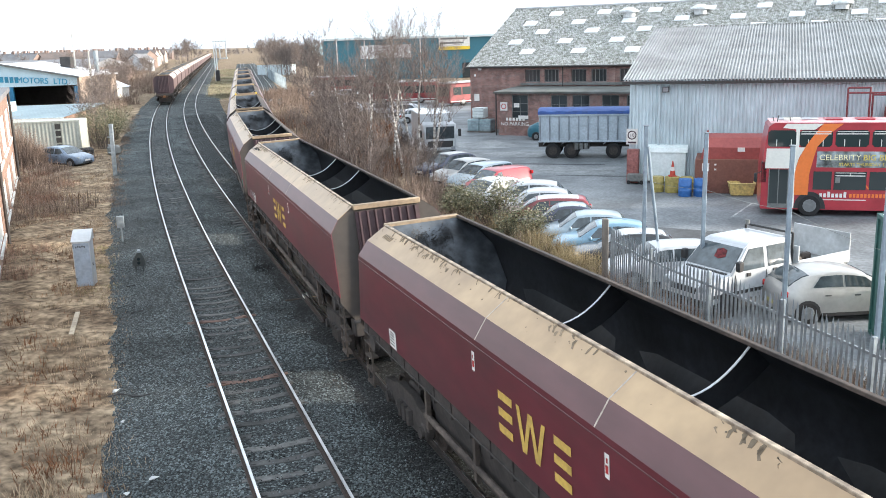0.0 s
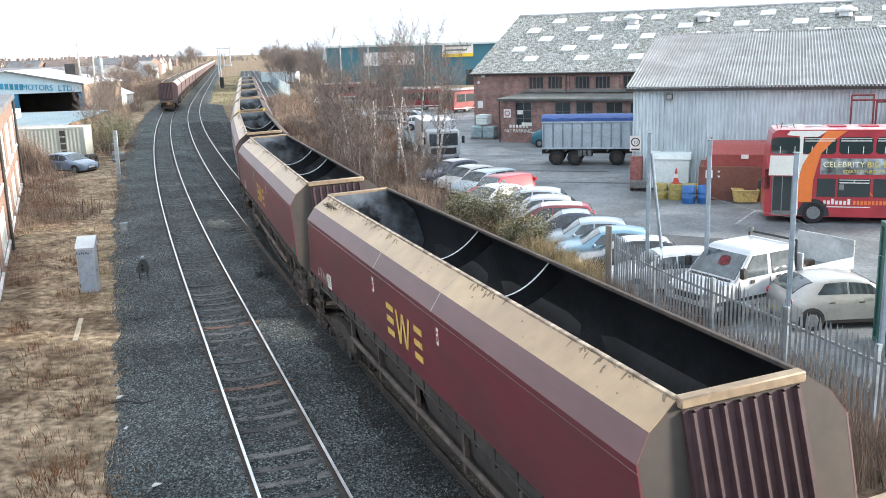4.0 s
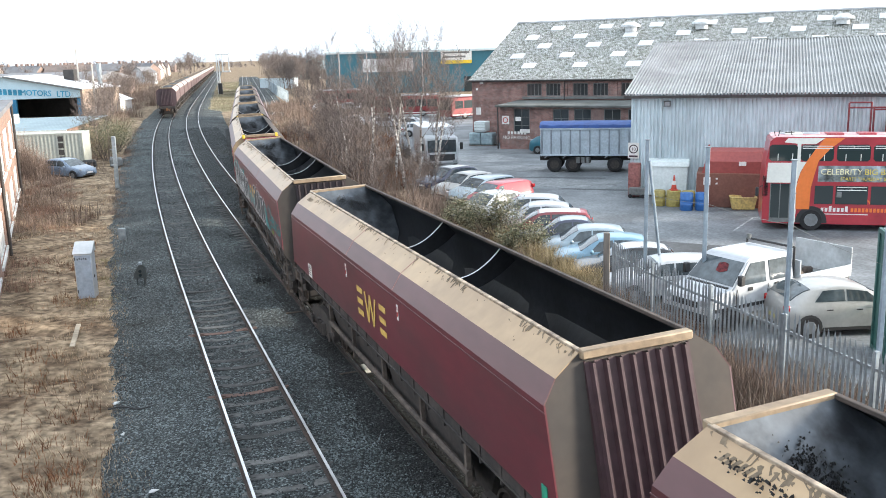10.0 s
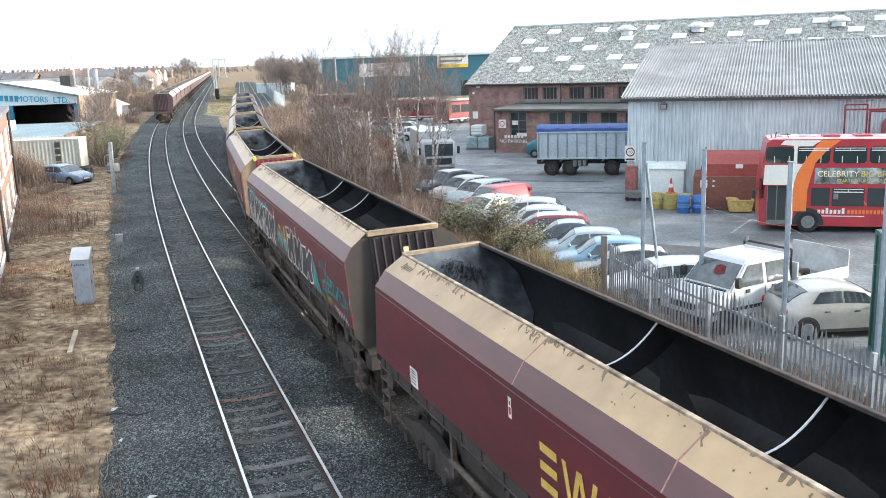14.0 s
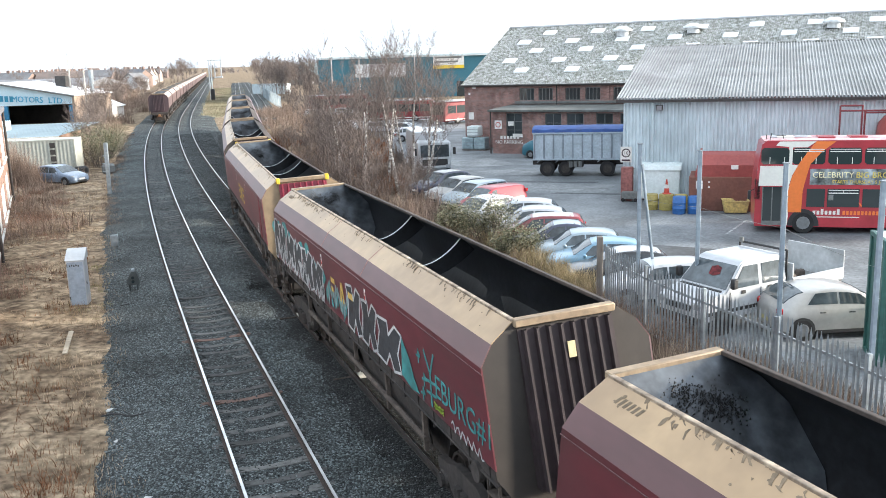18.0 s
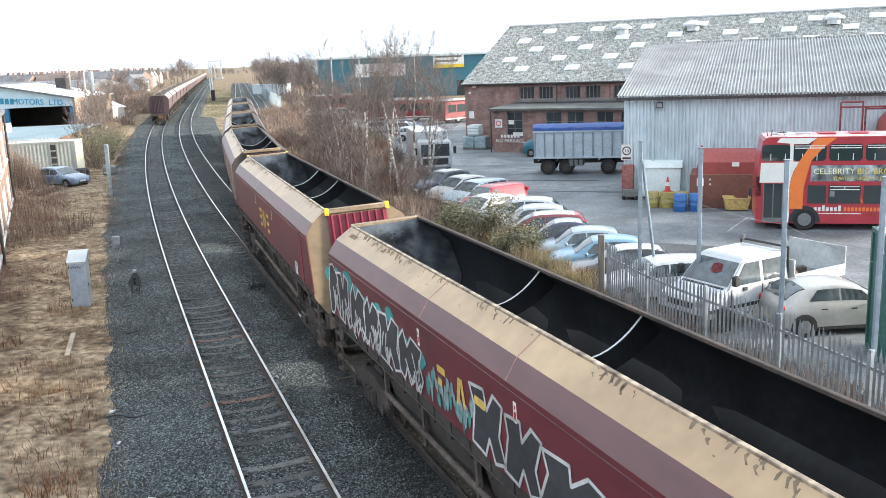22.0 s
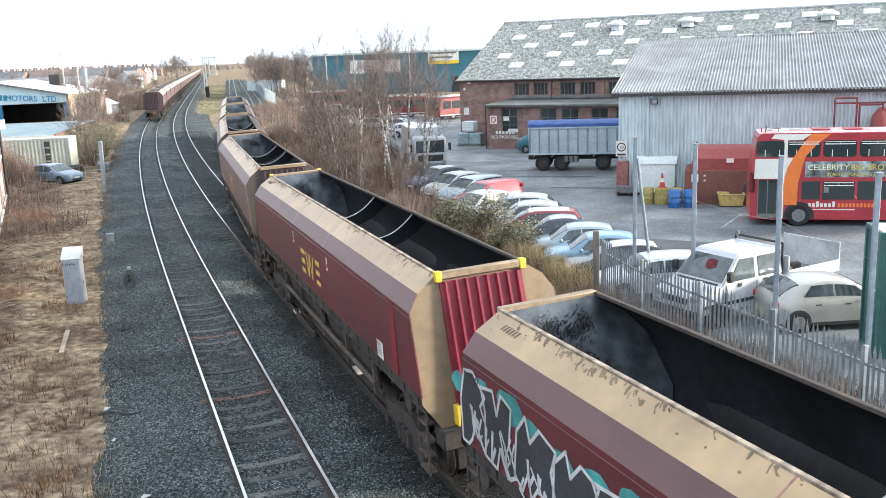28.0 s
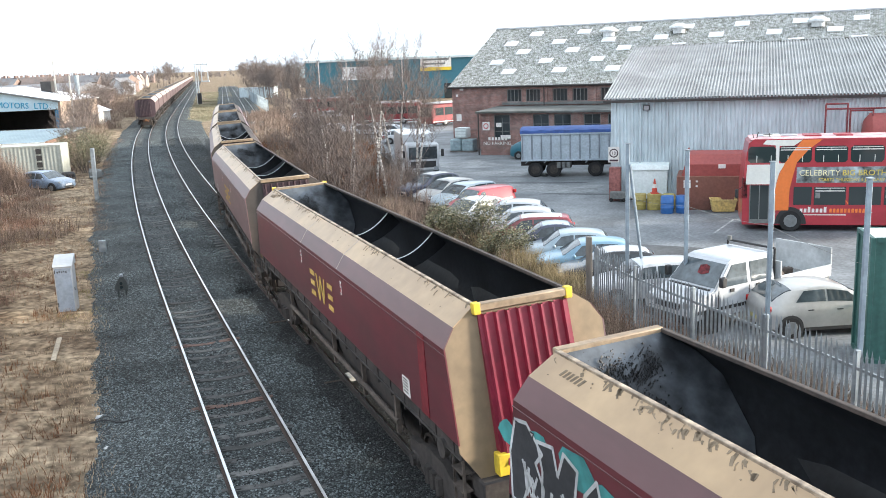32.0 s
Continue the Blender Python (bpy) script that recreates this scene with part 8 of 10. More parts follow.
sb = single_decker(along(1.4, 113.6, YARD_Z, 0.80, 0.60), "red single-decker bus with a white roof", material("faded_bus_red", (0.30, 0.04, 0.045), 0.45, vary=0.08, bump=0, obj=True))
for x, y, a in ((-20, 148, 0), (-9.5, 122, -4)):
    copy_thing(sb, pose(x, y, YARD_Z, 0, 0, a))
fc = car("white car in the far car park", M_WHITE, along(3.5, 137, YARD_Z, 0.97, 0.2), group="far parked cars")
for k, (x, y) in enumerate(((6.3, 139), (9.2, 140), (1.2, 143), (4.8, 146), (8.0, 147), (-3.0, 100), (-6.2, 103), (-9.5, 106), (-2.0, 92.5), (2.4, 150), (6.6, 153), (-13, 136), (-17, 135))):
    copy_thing(fc, along(x, y, YARD_Z, 0.97, 0.2 * (-1) ** k))

# ---- far buildings on the yard side ----
M_TEAL = material("teal_blue_cladding", (0.035, 0.16, 0.215), 0.5, vary=0.1, stain=0.2, second=(0.03, 0.135, 0.185), stretch=(1, 1, 0.3))
M_TEALROOF = material("pale_teal_roof", (0.45, 0.66, 0.68), 0.5, vary=0.08, stain=0.3, second=(0.38, 0.58, 0.60))
M_PALEROOF = material("pale_flat_roof", (0.60, 0.68, 0.70), 0.6, vary=0.1, stain=0.2, second=(0.5, 0.58, 0.6))


def blue_store():
    d = thing("retail_warehouse", "large teal blue retail warehouse with a shallow pale roof", "warehouse", pose(-24.6, 200, -0.4))
    bm = bmesh.new()
    box(bm, 0, 70, 0, 40, 0, 9.0)
    part("wall", bm, M_TEAL, d, "teal metal cladding")
    bm = bmesh.new()
    prism(bm, [(-0.5, 9.0), (40.5, 9.0), (20, 11.2)], "x", -0.4, 70.4)
    part("roof", bm, M_PALEROOF, d)
    bm = bmesh.new()
    box(bm, 0, 70, -0.5, -0.02, 8.6, 9.05)
    part("fascia", bm, M_PALEROOF, d)
    for x in (3.0, 9, 15, 21):
        bm = bmesh.new()
        tube(bm, (x, -0.15, 0), (x, -0.15, 8.6), 0.12, 6)
        part("downpipe", bm, M_WHITE_LABEL, d)
    s = part("sign_board", bmesh_box(25.0, 31.7, -0.35, -0.12, 6.0, 9.0), M_WHITE_LABEL, d, "white sign board with a yellow foot")
    part("sign_foot", bmesh_box(25.0, 31.7, -0.37, -0.352, 6.0, 6.7), M_YELLOW, s)
    for x0, x1, z in ((25.5, 31.2, 8.15), (25.5, 30.4, 7.25)):
        part("sign_bar", bmesh_box(x0, x1, -0.37, -0.352, z, z + 0.35), M_GREYTRIM, s, "grey bar of the sign's words")
    bm = bmesh.new()
    box(bm, 8.0, 19, -0.05, 0, 4.6, 7.4)
    part("glazing", bm, M_SKYLIGHT, d, "pale glazed band")
    bm = bmesh.new()
    box(bm, 30, 33, -0.05, 0, 0, 3.2)
    part("entrance", bm, M_GLASS, d)


blue_store()


def pavilion():
    d = thing("pavilion", "low brick pavilion with a hipped pale teal roof", "building", pose(-54.5, 345, -0.4))
    bm = bmesh.new()
    box(bm, 0.8, 21.5, 0.8, 13, 0, 3.55)
    part("wall", bm, M_GREYTRIM, d)
    bm = bmesh.new()
    loft(bm, [[(0, 0, 3.6), (22, 0, 3.6), (22, 14, 3.6), (0, 14, 3.6)], [(6.0, 6.5, 7.9), (22, 6.5, 7.9), (22, 7.5, 7.9), (6.0, 7.5, 7.9)]])
    part("roof", bm, M_TEALROOF, d)
    bm = bmesh.new()
    prism(bm, [(0.0, 3.6), (9.0, 3.6), (6.0, 7.4)], "y", -0.4, -0.05)
    part("gable", bm, M_TEAL, d)
    for x in (9.5, 15.0, 20.5):
        bm = bmesh.new()
        box(bm, x, x + 0.6, 0.2, 0.7, 0, 3.55)
        part("column", bm, M_WHITE_LABEL, d)


pavilion()
palisade([(-27.2, 165), (-38.2, 212.7), (-52.2, 275.5)], -0.4, "pale blue steel palisade fence along the siding", material("pale_blue_fence", (0.42, 0.50, 0.55), 0.6, vary=0.15), 2.4, 0.6, 3.0, "siding_fence")
bm = bmesh.new()
box(bm, -10, 0, 0, 3, 0, 2.8)
single("steel_cabin", bm, M_CORRWALL, "pale grey steel cabin beside the siding", "cabin", at=along(-39.5, 250, -0.4, 0.97, -0.23))

# ---- distant houses and their roofs ----
M_HOUSEWALL = material("pale_render", (0.55, 0.52, 0.49), 0.9, vary=0.2, stain=0.1, second=(0.38, 0.30, 0.26))
M_HOUSEBRICK = material("far_brick", (0.28, 0.205, 0.175), 0.9, vary=0.2, stain=0.3, second=(0.22, 0.16, 0.14))
M_TILE = material("far_roof_tiles", (0.20, 0.155, 0.14), 0.9, vary=0.25, stain=0.3, second=(0.14, 0.12, 0.115))
M_SLATE = material("far_slates", (0.20, 0.205, 0.215), 0.8, vary=0.2, stain=0.3, second=(0.15, 0.15, 0.16))


def house(wall, roof, label):
    h = thing("house", label, "house", group="far houses")
    bm = bmesh.new()
    box(bm, -6, 6, 0, 8, 0, 5.0)
    for x in (-6, 5.7):
        prism(bm, [(0, 5.0), (8, 5.0), (4, 7.6)], "x", x, x + 0.3)
    part("wall", bm, wall, h)
    bm = bmesh.new()
    slab(bm, [(-6.3, -0.4, 4.85), (6.3, -0.4, 4.85), (6.3, 4, 7.75), (-6.3, 4, 7.75)], 0.15)
    slab(bm, [(6.3, 8.4, 4.85), (-6.3, 8.4, 4.85), (-6.3, 4, 7.75), (6.3, 4, 7.75)], 0.15)
    rf = part("roof", bm, roof, h)
    for x in (-5.2, 4.6):
        bm = bmesh.new()
        box(bm, x, x + 0.9, 3.6, 4.4, 6.8, 8.8)
        part("chimney", bm, M_HOUSEBRICK, rf)
    for x in (-4.2, -1.2, 1.8, 4.0):
        for z in (0.9, 3.3):
            part("window", bmesh_box(x - 0.6, x + 0.6, -0.05, 0, z, z + 1.2), M_GLASS, h)
    return h


rng = random.Random(12)
H1 = house(M_HOUSEWALL, M_TILE, "distant semi-detached house with a tiled roof")
H2 = house(M_HOUSEBRICK, M_SLATE, "distant brick house with a slate roof")
H1.matrix_basis = pose(-168, 400, -0.5, 0, 0, 12)
H2.matrix_basis = pose(-190, 412, -0.5, 0, 0, -8)
for row, y in enumerate((390, 425, 465, 510, 560, 620, 690)):
    k = 0
    x = -0.25 * y - 24 - rng.uniform(0, 10)
    while x > -0.62 * y - 20:
        copy_thing(rng.choice((H1, H2)), pose(x, y + rng.uniform(-8, 8), -0.5 + 0.0 * row, 0, 0, rng.uniform(-25, 25)))
        x -= rng.uniform(13, 20) * (1 + row * 0.05)
for x, y in ((-30, 430), (-5, 460), (-72, 480), (30, 490), (60, 530)):
    copy_thing(rng.choice((H1, H2)), pose(x, y, -0.5, 0, 0, rng.uniform(-25, 25)))


# ---- signals far down the line ----
def gantry():
    g = thing("signal_gantry", "white steel signal gantry beside the far tracks", "gantry", pose(-53.3, 221, -0.4))
    for x, z in ((0.0, 0.0), (0.5, 0.0), (1.4, 5.2), (2.9, 5.2)):
        bm = bmesh.new()
        box(bm, x, x + 0.22, 0, 0.22, z, 9.4)
        part("leg", bm, M_WHITEFRAME_FAR, g)
    for z in (5.2, 9.2):
        bm = bmesh.new()
        box(bm, -0.2 if z > 6 else 1.4, 3.2, -0.02, 0.9, z, z + 0.3)
        part("deck", bm, M_WHITEFRAME_FAR, g)
    for x in (-0.2, 0.9, 2.0, 3.1):
        bm = bmesh.new()
        box(bm, x, x + 0.08, 0, 0.08, 9.5, 10.4)
        part("railing_post", bm, M_WHITEFRAME_FAR, g)
    bm = bmesh.new()
    cbox(bm, 0.2, 1.1, -0.3, 0.3, 0.0, 2.6, 0.04)
    part("cabinet", bm, M_BLACKPLASTIC, g, "black equipment cabinet")


M_WHITEFRAME_FAR = material("white_gantry_paint", (0.72, 0.73, 0.74), 0.5, vary=0.08)
gantry()

# ---- left-hand side ----
M_SKYPANEL = material("pale_blue_fascia", (0.52, 0.68, 0.76), 0.5, vary=0.06, stain=0.4, second=(0.45, 0.60, 0.68))
M_BLUETRIM = material("bright_blue_trim", (0.02, 0.20, 0.38), 0.5, vary=0.08)
M_BLUELETTER = material("blue_sign_letters", (0.03, 0.34, 0.55), 0.5)
M_WHITEFRAME = material("white_window_frame", (0.80, 0.80, 0.79), 0.5, vary=0.05)


def motor_garage():
    at = along(-50.5, 129.0, -0.4, 1, -0.12)
    g = thing("motor_garage", "pale blue motor garage with an open dark doorway", "garage", at)
    W, ZR = 22.0, 4.65
    bm = bmesh.new()
    prism(bm, [(-22, 3.2), (0, 3.45), (0, ZR), (-11, ZR + 1.87), (-22, ZR)], "y", 0, 0.3)
    part("fascia", bm, M_SKYPANEL, g, "pale blue gable fascia")
    bm = bmesh.new()
    box(bm, -0.55, 0.0, 0, 0.3, 0, 3.3)
    part("pier", bm, M_BLUETRIM, g, "bright blue door pier")
    bm = bmesh.new()
    box(bm, -11.2, -9.7, 0, 0.3, 0, 3.3)
    part("pier", bm, M_BLUETRIM, g)
    bm = bmesh.new()
    box(bm, -22, -11.2, 0, 0.3, 0, 3.3)
    box(bm, -22, -21.7, 0.3, 11, 0, ZR)
    box(bm, -21.7, 0, 10.7, 11, 0, ZR)
    part("wall", bm, M_BRICK_ORANGE, g)
    # paler brick puts the strong sun on this wall into its colour
    bm = bmesh.new()
    box(bm, 0.02, 0.35, 0.0, 11, 0, ZR - 0.1)
    part("side_wall", bm, brick_material("sun_paled_tan_brick", (0.44, 0.33, 0.25), (0.36, 0.26, 0.19), (0.36, 0.33, 0.30)), g, "tan brick side wall, coloured as in strong sun")
    bm = bmesh.new()
    slab(bm, [(0.6, -0.5, ZR), (0.6, 11.3, ZR), (-11, 11.3, ZR + 2.0), (-11, -0.5, ZR + 2.0)], 0.12)
    slab(bm, [(-11, -0.5, ZR + 2.0), (-11, 11.3, ZR + 2.0), (-22.6, 11.3, ZR), (-22.6, -0.5, ZR)], 0.12)
    part("roof", bm, M_SKYLIGHT, g, "white sheet roof")
    bm = bmesh.new()
    slab(bm, [(0.65, -0.55, ZR - 0.02), (-11, -0.55, ZR + 1.98), (-11, -0.55, ZR + 1.72), (0.65, -0.55, ZR - 0.28)], 0.06)
    part("barge_board", bm, M_GREYTRIM, g)
    bm = bmesh.new()
    box(bm, -21.5, -0.1, 10.3, 10.5, 0, ZR)
    box(bm, -21.5, -0.1, 0.4, 10.3, 0.0, 0.05)
    part("inner_wall", bm, M_DARKTRIM, g)
    letters("sign_text", "MOTORS", 1.15, M_BLUELETTER, pose(-6.6, -0.05, 3.80, 90, 3.0, 0), g, 0.04)
    letters("sign_text", "LTD", 1.15, M_BLUELETTER, pose(-2.45, -0.05, 3.58, 90, 3.0, 0), g, 0.04)
    for k in range(5):
        part("name_bar", bmesh_box(-12.2 + 0.75 * k, -11.7 + 0.75 * k, -0.09, -0.002, 4.05 - 0.04 * k, 4.85 - 0.04 * k), M_BLUELETTER, g, "blue bar of the sign's name")
    rg = random.Random(2)
    for k in range(5):
        bm = bmesh.new()
        x, z = -2.0 - rg.random() * 1.6, 0.4 + rg.random() * 1.6
        cbox(bm, x, x + 0.5, 6, 6.5, z, z + 0.4, 0.05)
        part("stock", bm, MATS["red_mark"], g, "red clutter in the doorway")
    bm = bmesh.new()
    tube(bm, (-0.9, 8, ZR - 0.2), (-0.9, 8, ZR + 3.4), 0.35, 10)
    part("flue", bm, M_GALV, g, "tall metal flue")
    bm = bmesh.new()
    box(bm, -6.6, -5.0, 8, 9.5, ZR + 0.8, ZR + 2.6)
    part("roof_box", bm, M_DARKTRIM, g)


motor_garage()


def side_workshop():
    d = thing("workshop", "low brown brick workshop with a dark doorway", "workshop", pose(-79, 174, -0.4, 0, 0, -8))
    bm = bmesh.new()
    box(bm, 0, 12, 0, 14, 0, 4.1)
    part("wall", bm, M_BRICK_ORANGE, d)
    part("roof", bmesh_box(-0.3, 12.3, -0.3, 14.3, 4.1, 4.35), M_SLATE, d)
    # dark slab on the wall, standing for the shaded inside of a doorway
    part("opening", bmesh_box(8, 10.5, -0.06, 0, 0.6, 3.4), M_DARKTRIM, d)
    w = thing("white_store", "small white gabled store", "store", pose(-56.5, 142, -0.4, 0, 0, -6))
    bm = bmesh.new()
    box(bm, 0, 5, 0, 9, 0, 2.2)
    part("wall", bm, M_WHITE_LABEL, w)
    bm = bmesh.new()
    prism(bm, [(-0.3, 2.2), (5.3, 2.2), (2.5, 3.3)], "y", -0.3, 9.3)
    part("roof", bm, M_SKYLIGHT, w)
    w = thing("white_house", "white rendered house with a pitched roof", "house", pose(-108, 330, -0.4, 0, 0, -14))
    bm = bmesh.new()
    box(bm, -3, 3, 0, 8, 0, 4.2)
    prism(bm, [(-3, 4.2), (3, 4.2), (0, 6.2)], "y", 0, 8)
    part("wall", bm, M_WHITE, w)
    bm = bmesh.new()
    slab(bm, [(3.3, -0.3, 4.1), (3.3, 8.3, 4.1), (0, 8.3, 6.4), (0, -0.3, 6.4)], 0.15)
    slab(bm, [(0, -0.3, 6.4), (0, 8.3, 6.4), (-3.3, 8.3, 4.1), (-3.3, -0.3, 4.1)], 0.15)
    part("roof", bm, M_SLATE, w)
    big = thing("factory_shed", "long low grey factory roof beyond the garage", "factory", pose(-141, 208, -0.4, 0, 0, -2))
    bm = bmesh.new()
    box(bm, 0, 62, 0, 30, 0, 4.2)
    part("wall", bm, M_HOUSEBRICK, big)
    bm = bmesh.new()
    prism(bm, [(-0.4, 4.2), (30.4, 4.2), (15, 6.2)], "x", -0.5, 62.5)
    part("roof", bm, M_SLATE, big)


side_workshop()


def low_store():
    d = thing("low_store", "low store with a grey-blue sheet roof", "store", along(-37.5, 76.0, -0.3, 0.97, 0.10))
    bm = bmesh.new()
    box(bm, -8, 5.2, 2.0, 16.3, 0, 2.4)
    part("wall", bm, M_BRICK_ORANGE, d)
    bm = bmesh.new()
    corrugated(bm, (-8.4, 1.6, 2.45), (1, 0, 0), Vector((0, 1, 0.02)).normalized(), 14.0, 15.0, 0.4, 0.03)
    part("roof", bm, material("blue_grey_sheet", (0.19, 0.26, 0.30), 0.7, vary=0.1, stain=0.4, second=(0.15, 0.21, 0.245)), d, "grey-blue roof sheets")
    part("fascia", bmesh_box(-8.4, 5.6, 1.55, 1.6, 2.15, 2.46), M_WHITE_LABEL, d)
    part("tank", bmesh_box(-6.5, -1.2, 7.0, 10.5, 2.52, 3.5), M_SKYPANEL, d)


low_store()
M_CREAMBOX = material("cream_container", (0.44, 0.45, 0.40), 0.55, vary=0.1, stain=0.8, second=(0.36, 0.37, 0.33))
wc = container(along(-33.2, 69.9, -0.3, 0.99, 0.14), "cream white steel container with a dark marking", M_CREAMBOX, 5.4, 2.44, 2.75)
bm = bmesh.new()
for k in range(4):
    box(bm, 3.55, 3.95, -0.015, 0.003, 0.55 + 0.52 * k, 0.95 + 0.52 * k)
part("painted_marking", bm, M_DARKTRIM, wc, "dark bars of the painted marking")
car("blue car parked beside the container", material("mid_blue_vehicle_paint", (0.20, 0.27, 0.37), 0.3, coat=0.6, bump=0), along(-26.75, 64.7, -0.32, 0.92, -0.40), 4.0)
for k, (x, y, c) in enumerate(((-28.2, 69.3, M_BLACKPLASTIC), (-27.1, 69.5, M_BLACKPLASTIC), (-25.4, 70.6, M_GREYTRIM))):
    bm = bmesh.new()
    cbox(bm, -0.5, 0.5, -0.35, 0.35, 0, 0.75, 0.15)
    single("rubbish_sack", bm, c, "dumped rubbish sack on the rough ground", "rubbish", at=pose(x, y, -0.32, 0, 0, 35 * k), group="rubbish")


def brick_block():
    """Two-storey block whose long wall looks on the railway."""
    d0 = Vector((-16.37 + 26.17, 32.64 - 55.7, 0)).normalized()
    at = along(-26.17, 55.7, -0.35, d0.x, d0.y)
    d = thing("brick_block", "two-storey red-brown brick block with white windows", "building", at)
    # local x runs towards the bridge, local y to the left of that way, away from the wall's outside
    L = 40.0
    holes = []
    for k in range(6):
        x = 1.2 + 6.4 * k
        holes += [(x, x + 4.6, 3.1, 4.9), (x, x + 4.6, 0.7, 2.3)]
    bm = bmesh.new()
    wall_with_holes(bm, 0, L, 0, 5.75, -0.3, 0, holes)
    box(bm, 0, 0.3, -12, -0.3, 0, 5.75)
    box(bm, L - 0.3, L, -12, -0.3, 0, 5.75)
    box(bm, 0.3, L - 0.3, -12, -11.7, 0, 5.75)
    part("wall", bm, M_BRICK_ORANGE, d, "red-brown brickwork")
    part("roof", bmesh_box(-0.2, L + 0.2, -12.2, 0.2, 5.75, 6.0), M_SLATE, d)
    for x0, x1, z0, z1 in holes:
        bm = bmesh.new()
        cut = [x0] + [x0 + (x1 - x0) * i / 5 for i in range(1, 5)] + [x1]
        wall_with_holes(bm, x0, x1, z0, z1, -0.14, -0.04, [(p + 0.05, q - 0.05, u + 0.04, v - 0.04) for p, q in zip(cut, cut[1:]) for u, v in ((z0, (z0 + z1) / 2), ((z0 + z1) / 2, z1))])
        bmesh.ops.remove_doubles(bm, verts=bm.verts, dist=1e-4)
        w = part("window", bm, M_WHITEFRAME, d, "white multi-light window")
        part("pane", bmesh_box(x0, x1, -0.10, -0.09, z0, z1), glass("pale_window_glass", (0.45, 0.50, 0.52), 0.1), w)
        part("sill", bmesh_box(x0 - 0.1, x1 + 0.1, 0.002, 0.08, z0 - 0.12, z0), M_WHITEFRAME, w)
    for x in (0.15, 19.8):
        bm = bmesh.new()
        tube(bm, (x, 0.1, 0), (x, 0.1, 5.7), 0.07, 8)
        part("downpipe", bm, M_DARKTRIM, d)


brick_block()


# ---- lineside equipment ----
def relay_cabinet():
    c = thing("relay_cabinet", "white steel lineside equipment cabinet with a sloped top", "cabinet", along(-12.66, 30.2, -0.36, 0.985, 0.16))
    bm = bmesh.new()
    cbox(bm, 0, 0.58, 0, 0.55, 0.05, 1.68, 0.012)
    part("body", bm, M_WHITE, c, "scuffed white steel body")
    bm = bmesh.new()
    prism(bm, [(-0.04, 1.68), (0.60, 1.68), (0.60, 2.0), (0.52, 2.0)], "x", -0.03, 0.61)
    part("top", bm, M_WHITE, c, "sloped white lid")
    bm = bmesh.new()
    cbox(bm, 0.03, 0.55, -0.02, -0.002, 0.10, 1.62, 0.006)
    # blue-grey coat paints in the shade on the cabinet's white front
    dr = part("door", bm, material("shade_blue_door", (0.36, 0.43, 0.52), 0.6, vary=0.12, stain=2.5, second=(0.30, 0.35, 0.42)), c, "white door coloured blue-grey for shade")
    for z in (0.3, 1.45):
        part("hinge", bmesh_box(0.025, 0.05, -0.035, -0.018, z, z + 0.12), M_DARKTRIM, dr)
    part("door_lock", bmesh_box(0.585, 0.60, 0.10, 0.15, 0.80, 0.90), M_DARKTRIM, c)
    bm = bmesh.new()
    for k in range(5):
        box(bm, 0.10 + 0.07 * k, 0.14 + 0.07 * k, -0.026, -0.0205, 1.46 + 0.02 * (k % 2), 1.52 + 0.02 * (k % 2))
    part("plate_marks", bm, M_DARKTRIM, dr)
    part("plinth", bmesh_box(0.02, 0.56, 0.02, 0.53, -0.15, 0.05), M_SLEEPER, c)


relay_cabinet()


def junction_box():
    c = thing("junction_box", "small grey junction box on a post", "junction box", pose(-13.52, 37.4, -0.34, 0, 0, 10))
    bm = bmesh.new()
    tube(bm, (0, 0.05, -0.2), (0, 0.05, 0.8), 0.035, 8)
    part("post", bm, M_GALV, c)
    bm = bmesh.new()
    cbox(bm, -0.15, 0.15, -0.1, 0.06, 0.72, 1.2, 0.015)
    part("box", bm, M_GALV, c)


junction_box()


def ground_signal():
    c = thing("ground_signal", "dark ground shunting signal on short legs", "signal", pose(-10.98, 31.8, -0.30, 0, 0, 15))
    m = material("sooty_grey_casting", (0.10, 0.115, 0.115), 0.7, vary=0.2)
    for x in (-0.13, 0.13):
        bm = bmesh.new()
        box(bm, x - 0.025, x + 0.025, -0.05, 0.05, -0.1, 0.36)
        part("leg", bm, m, c)
    bm = bmesh.new()
    prism(bm, [(-0.22, 0.36), (0.22, 0.36), (0.22, 0.52), (0.10, 0.84), (-0.04, 0.84), (-0.22, 0.52)], "y", -0.14, 0.14)
    part("case", bm, m, c)
    bm = bmesh.new()
    loft(bm, [[(-0.05, -0.16, 0.85), (0.08, -0.16, 0.85), (0.08, 0.16, 0.85), (-0.05, 0.16, 0.85)], [(-0.03, -0.14, 0.92), (0.06, -0.14, 0.92), (0.06, 0.14, 0.92), (-0.03, 0.14, 0.92)]])
    part("hood", bm, M_GALV, c)
    for z in (0.48, 0.62):
        bm = bmesh.new()
        tube(bm, (0, -0.15, z), (0, -0.19, z), 0.055, 10)
        part("lens", bm, M_GLASS, c)


ground_signal()


def leaning_post(x, y, z, h, lean, label):
    p = thing("lineside_post", label, "post", pose(x, y, z, 0, lean, 0), group="lineside posts")
    bm = bmesh.new()
    cbox(bm, -0.12, 0.12, -0.08, 0.08, -0.2, h, 0.02)
    part("shaft", bm, material("pale_concrete", (0.42, 0.46, 0.48), 0.8, vary=0.15), p)
    for k in range(3):
        bm = bmesh.new()
        box(bm, -0.32 + 0.02 * k, -0.12, -0.04, 0.04, h * 0.45 + 0.5 * k, h * 0.45 + 0.06 + 0.5 * k)
        part("bracket", bm, M_GALV, p)


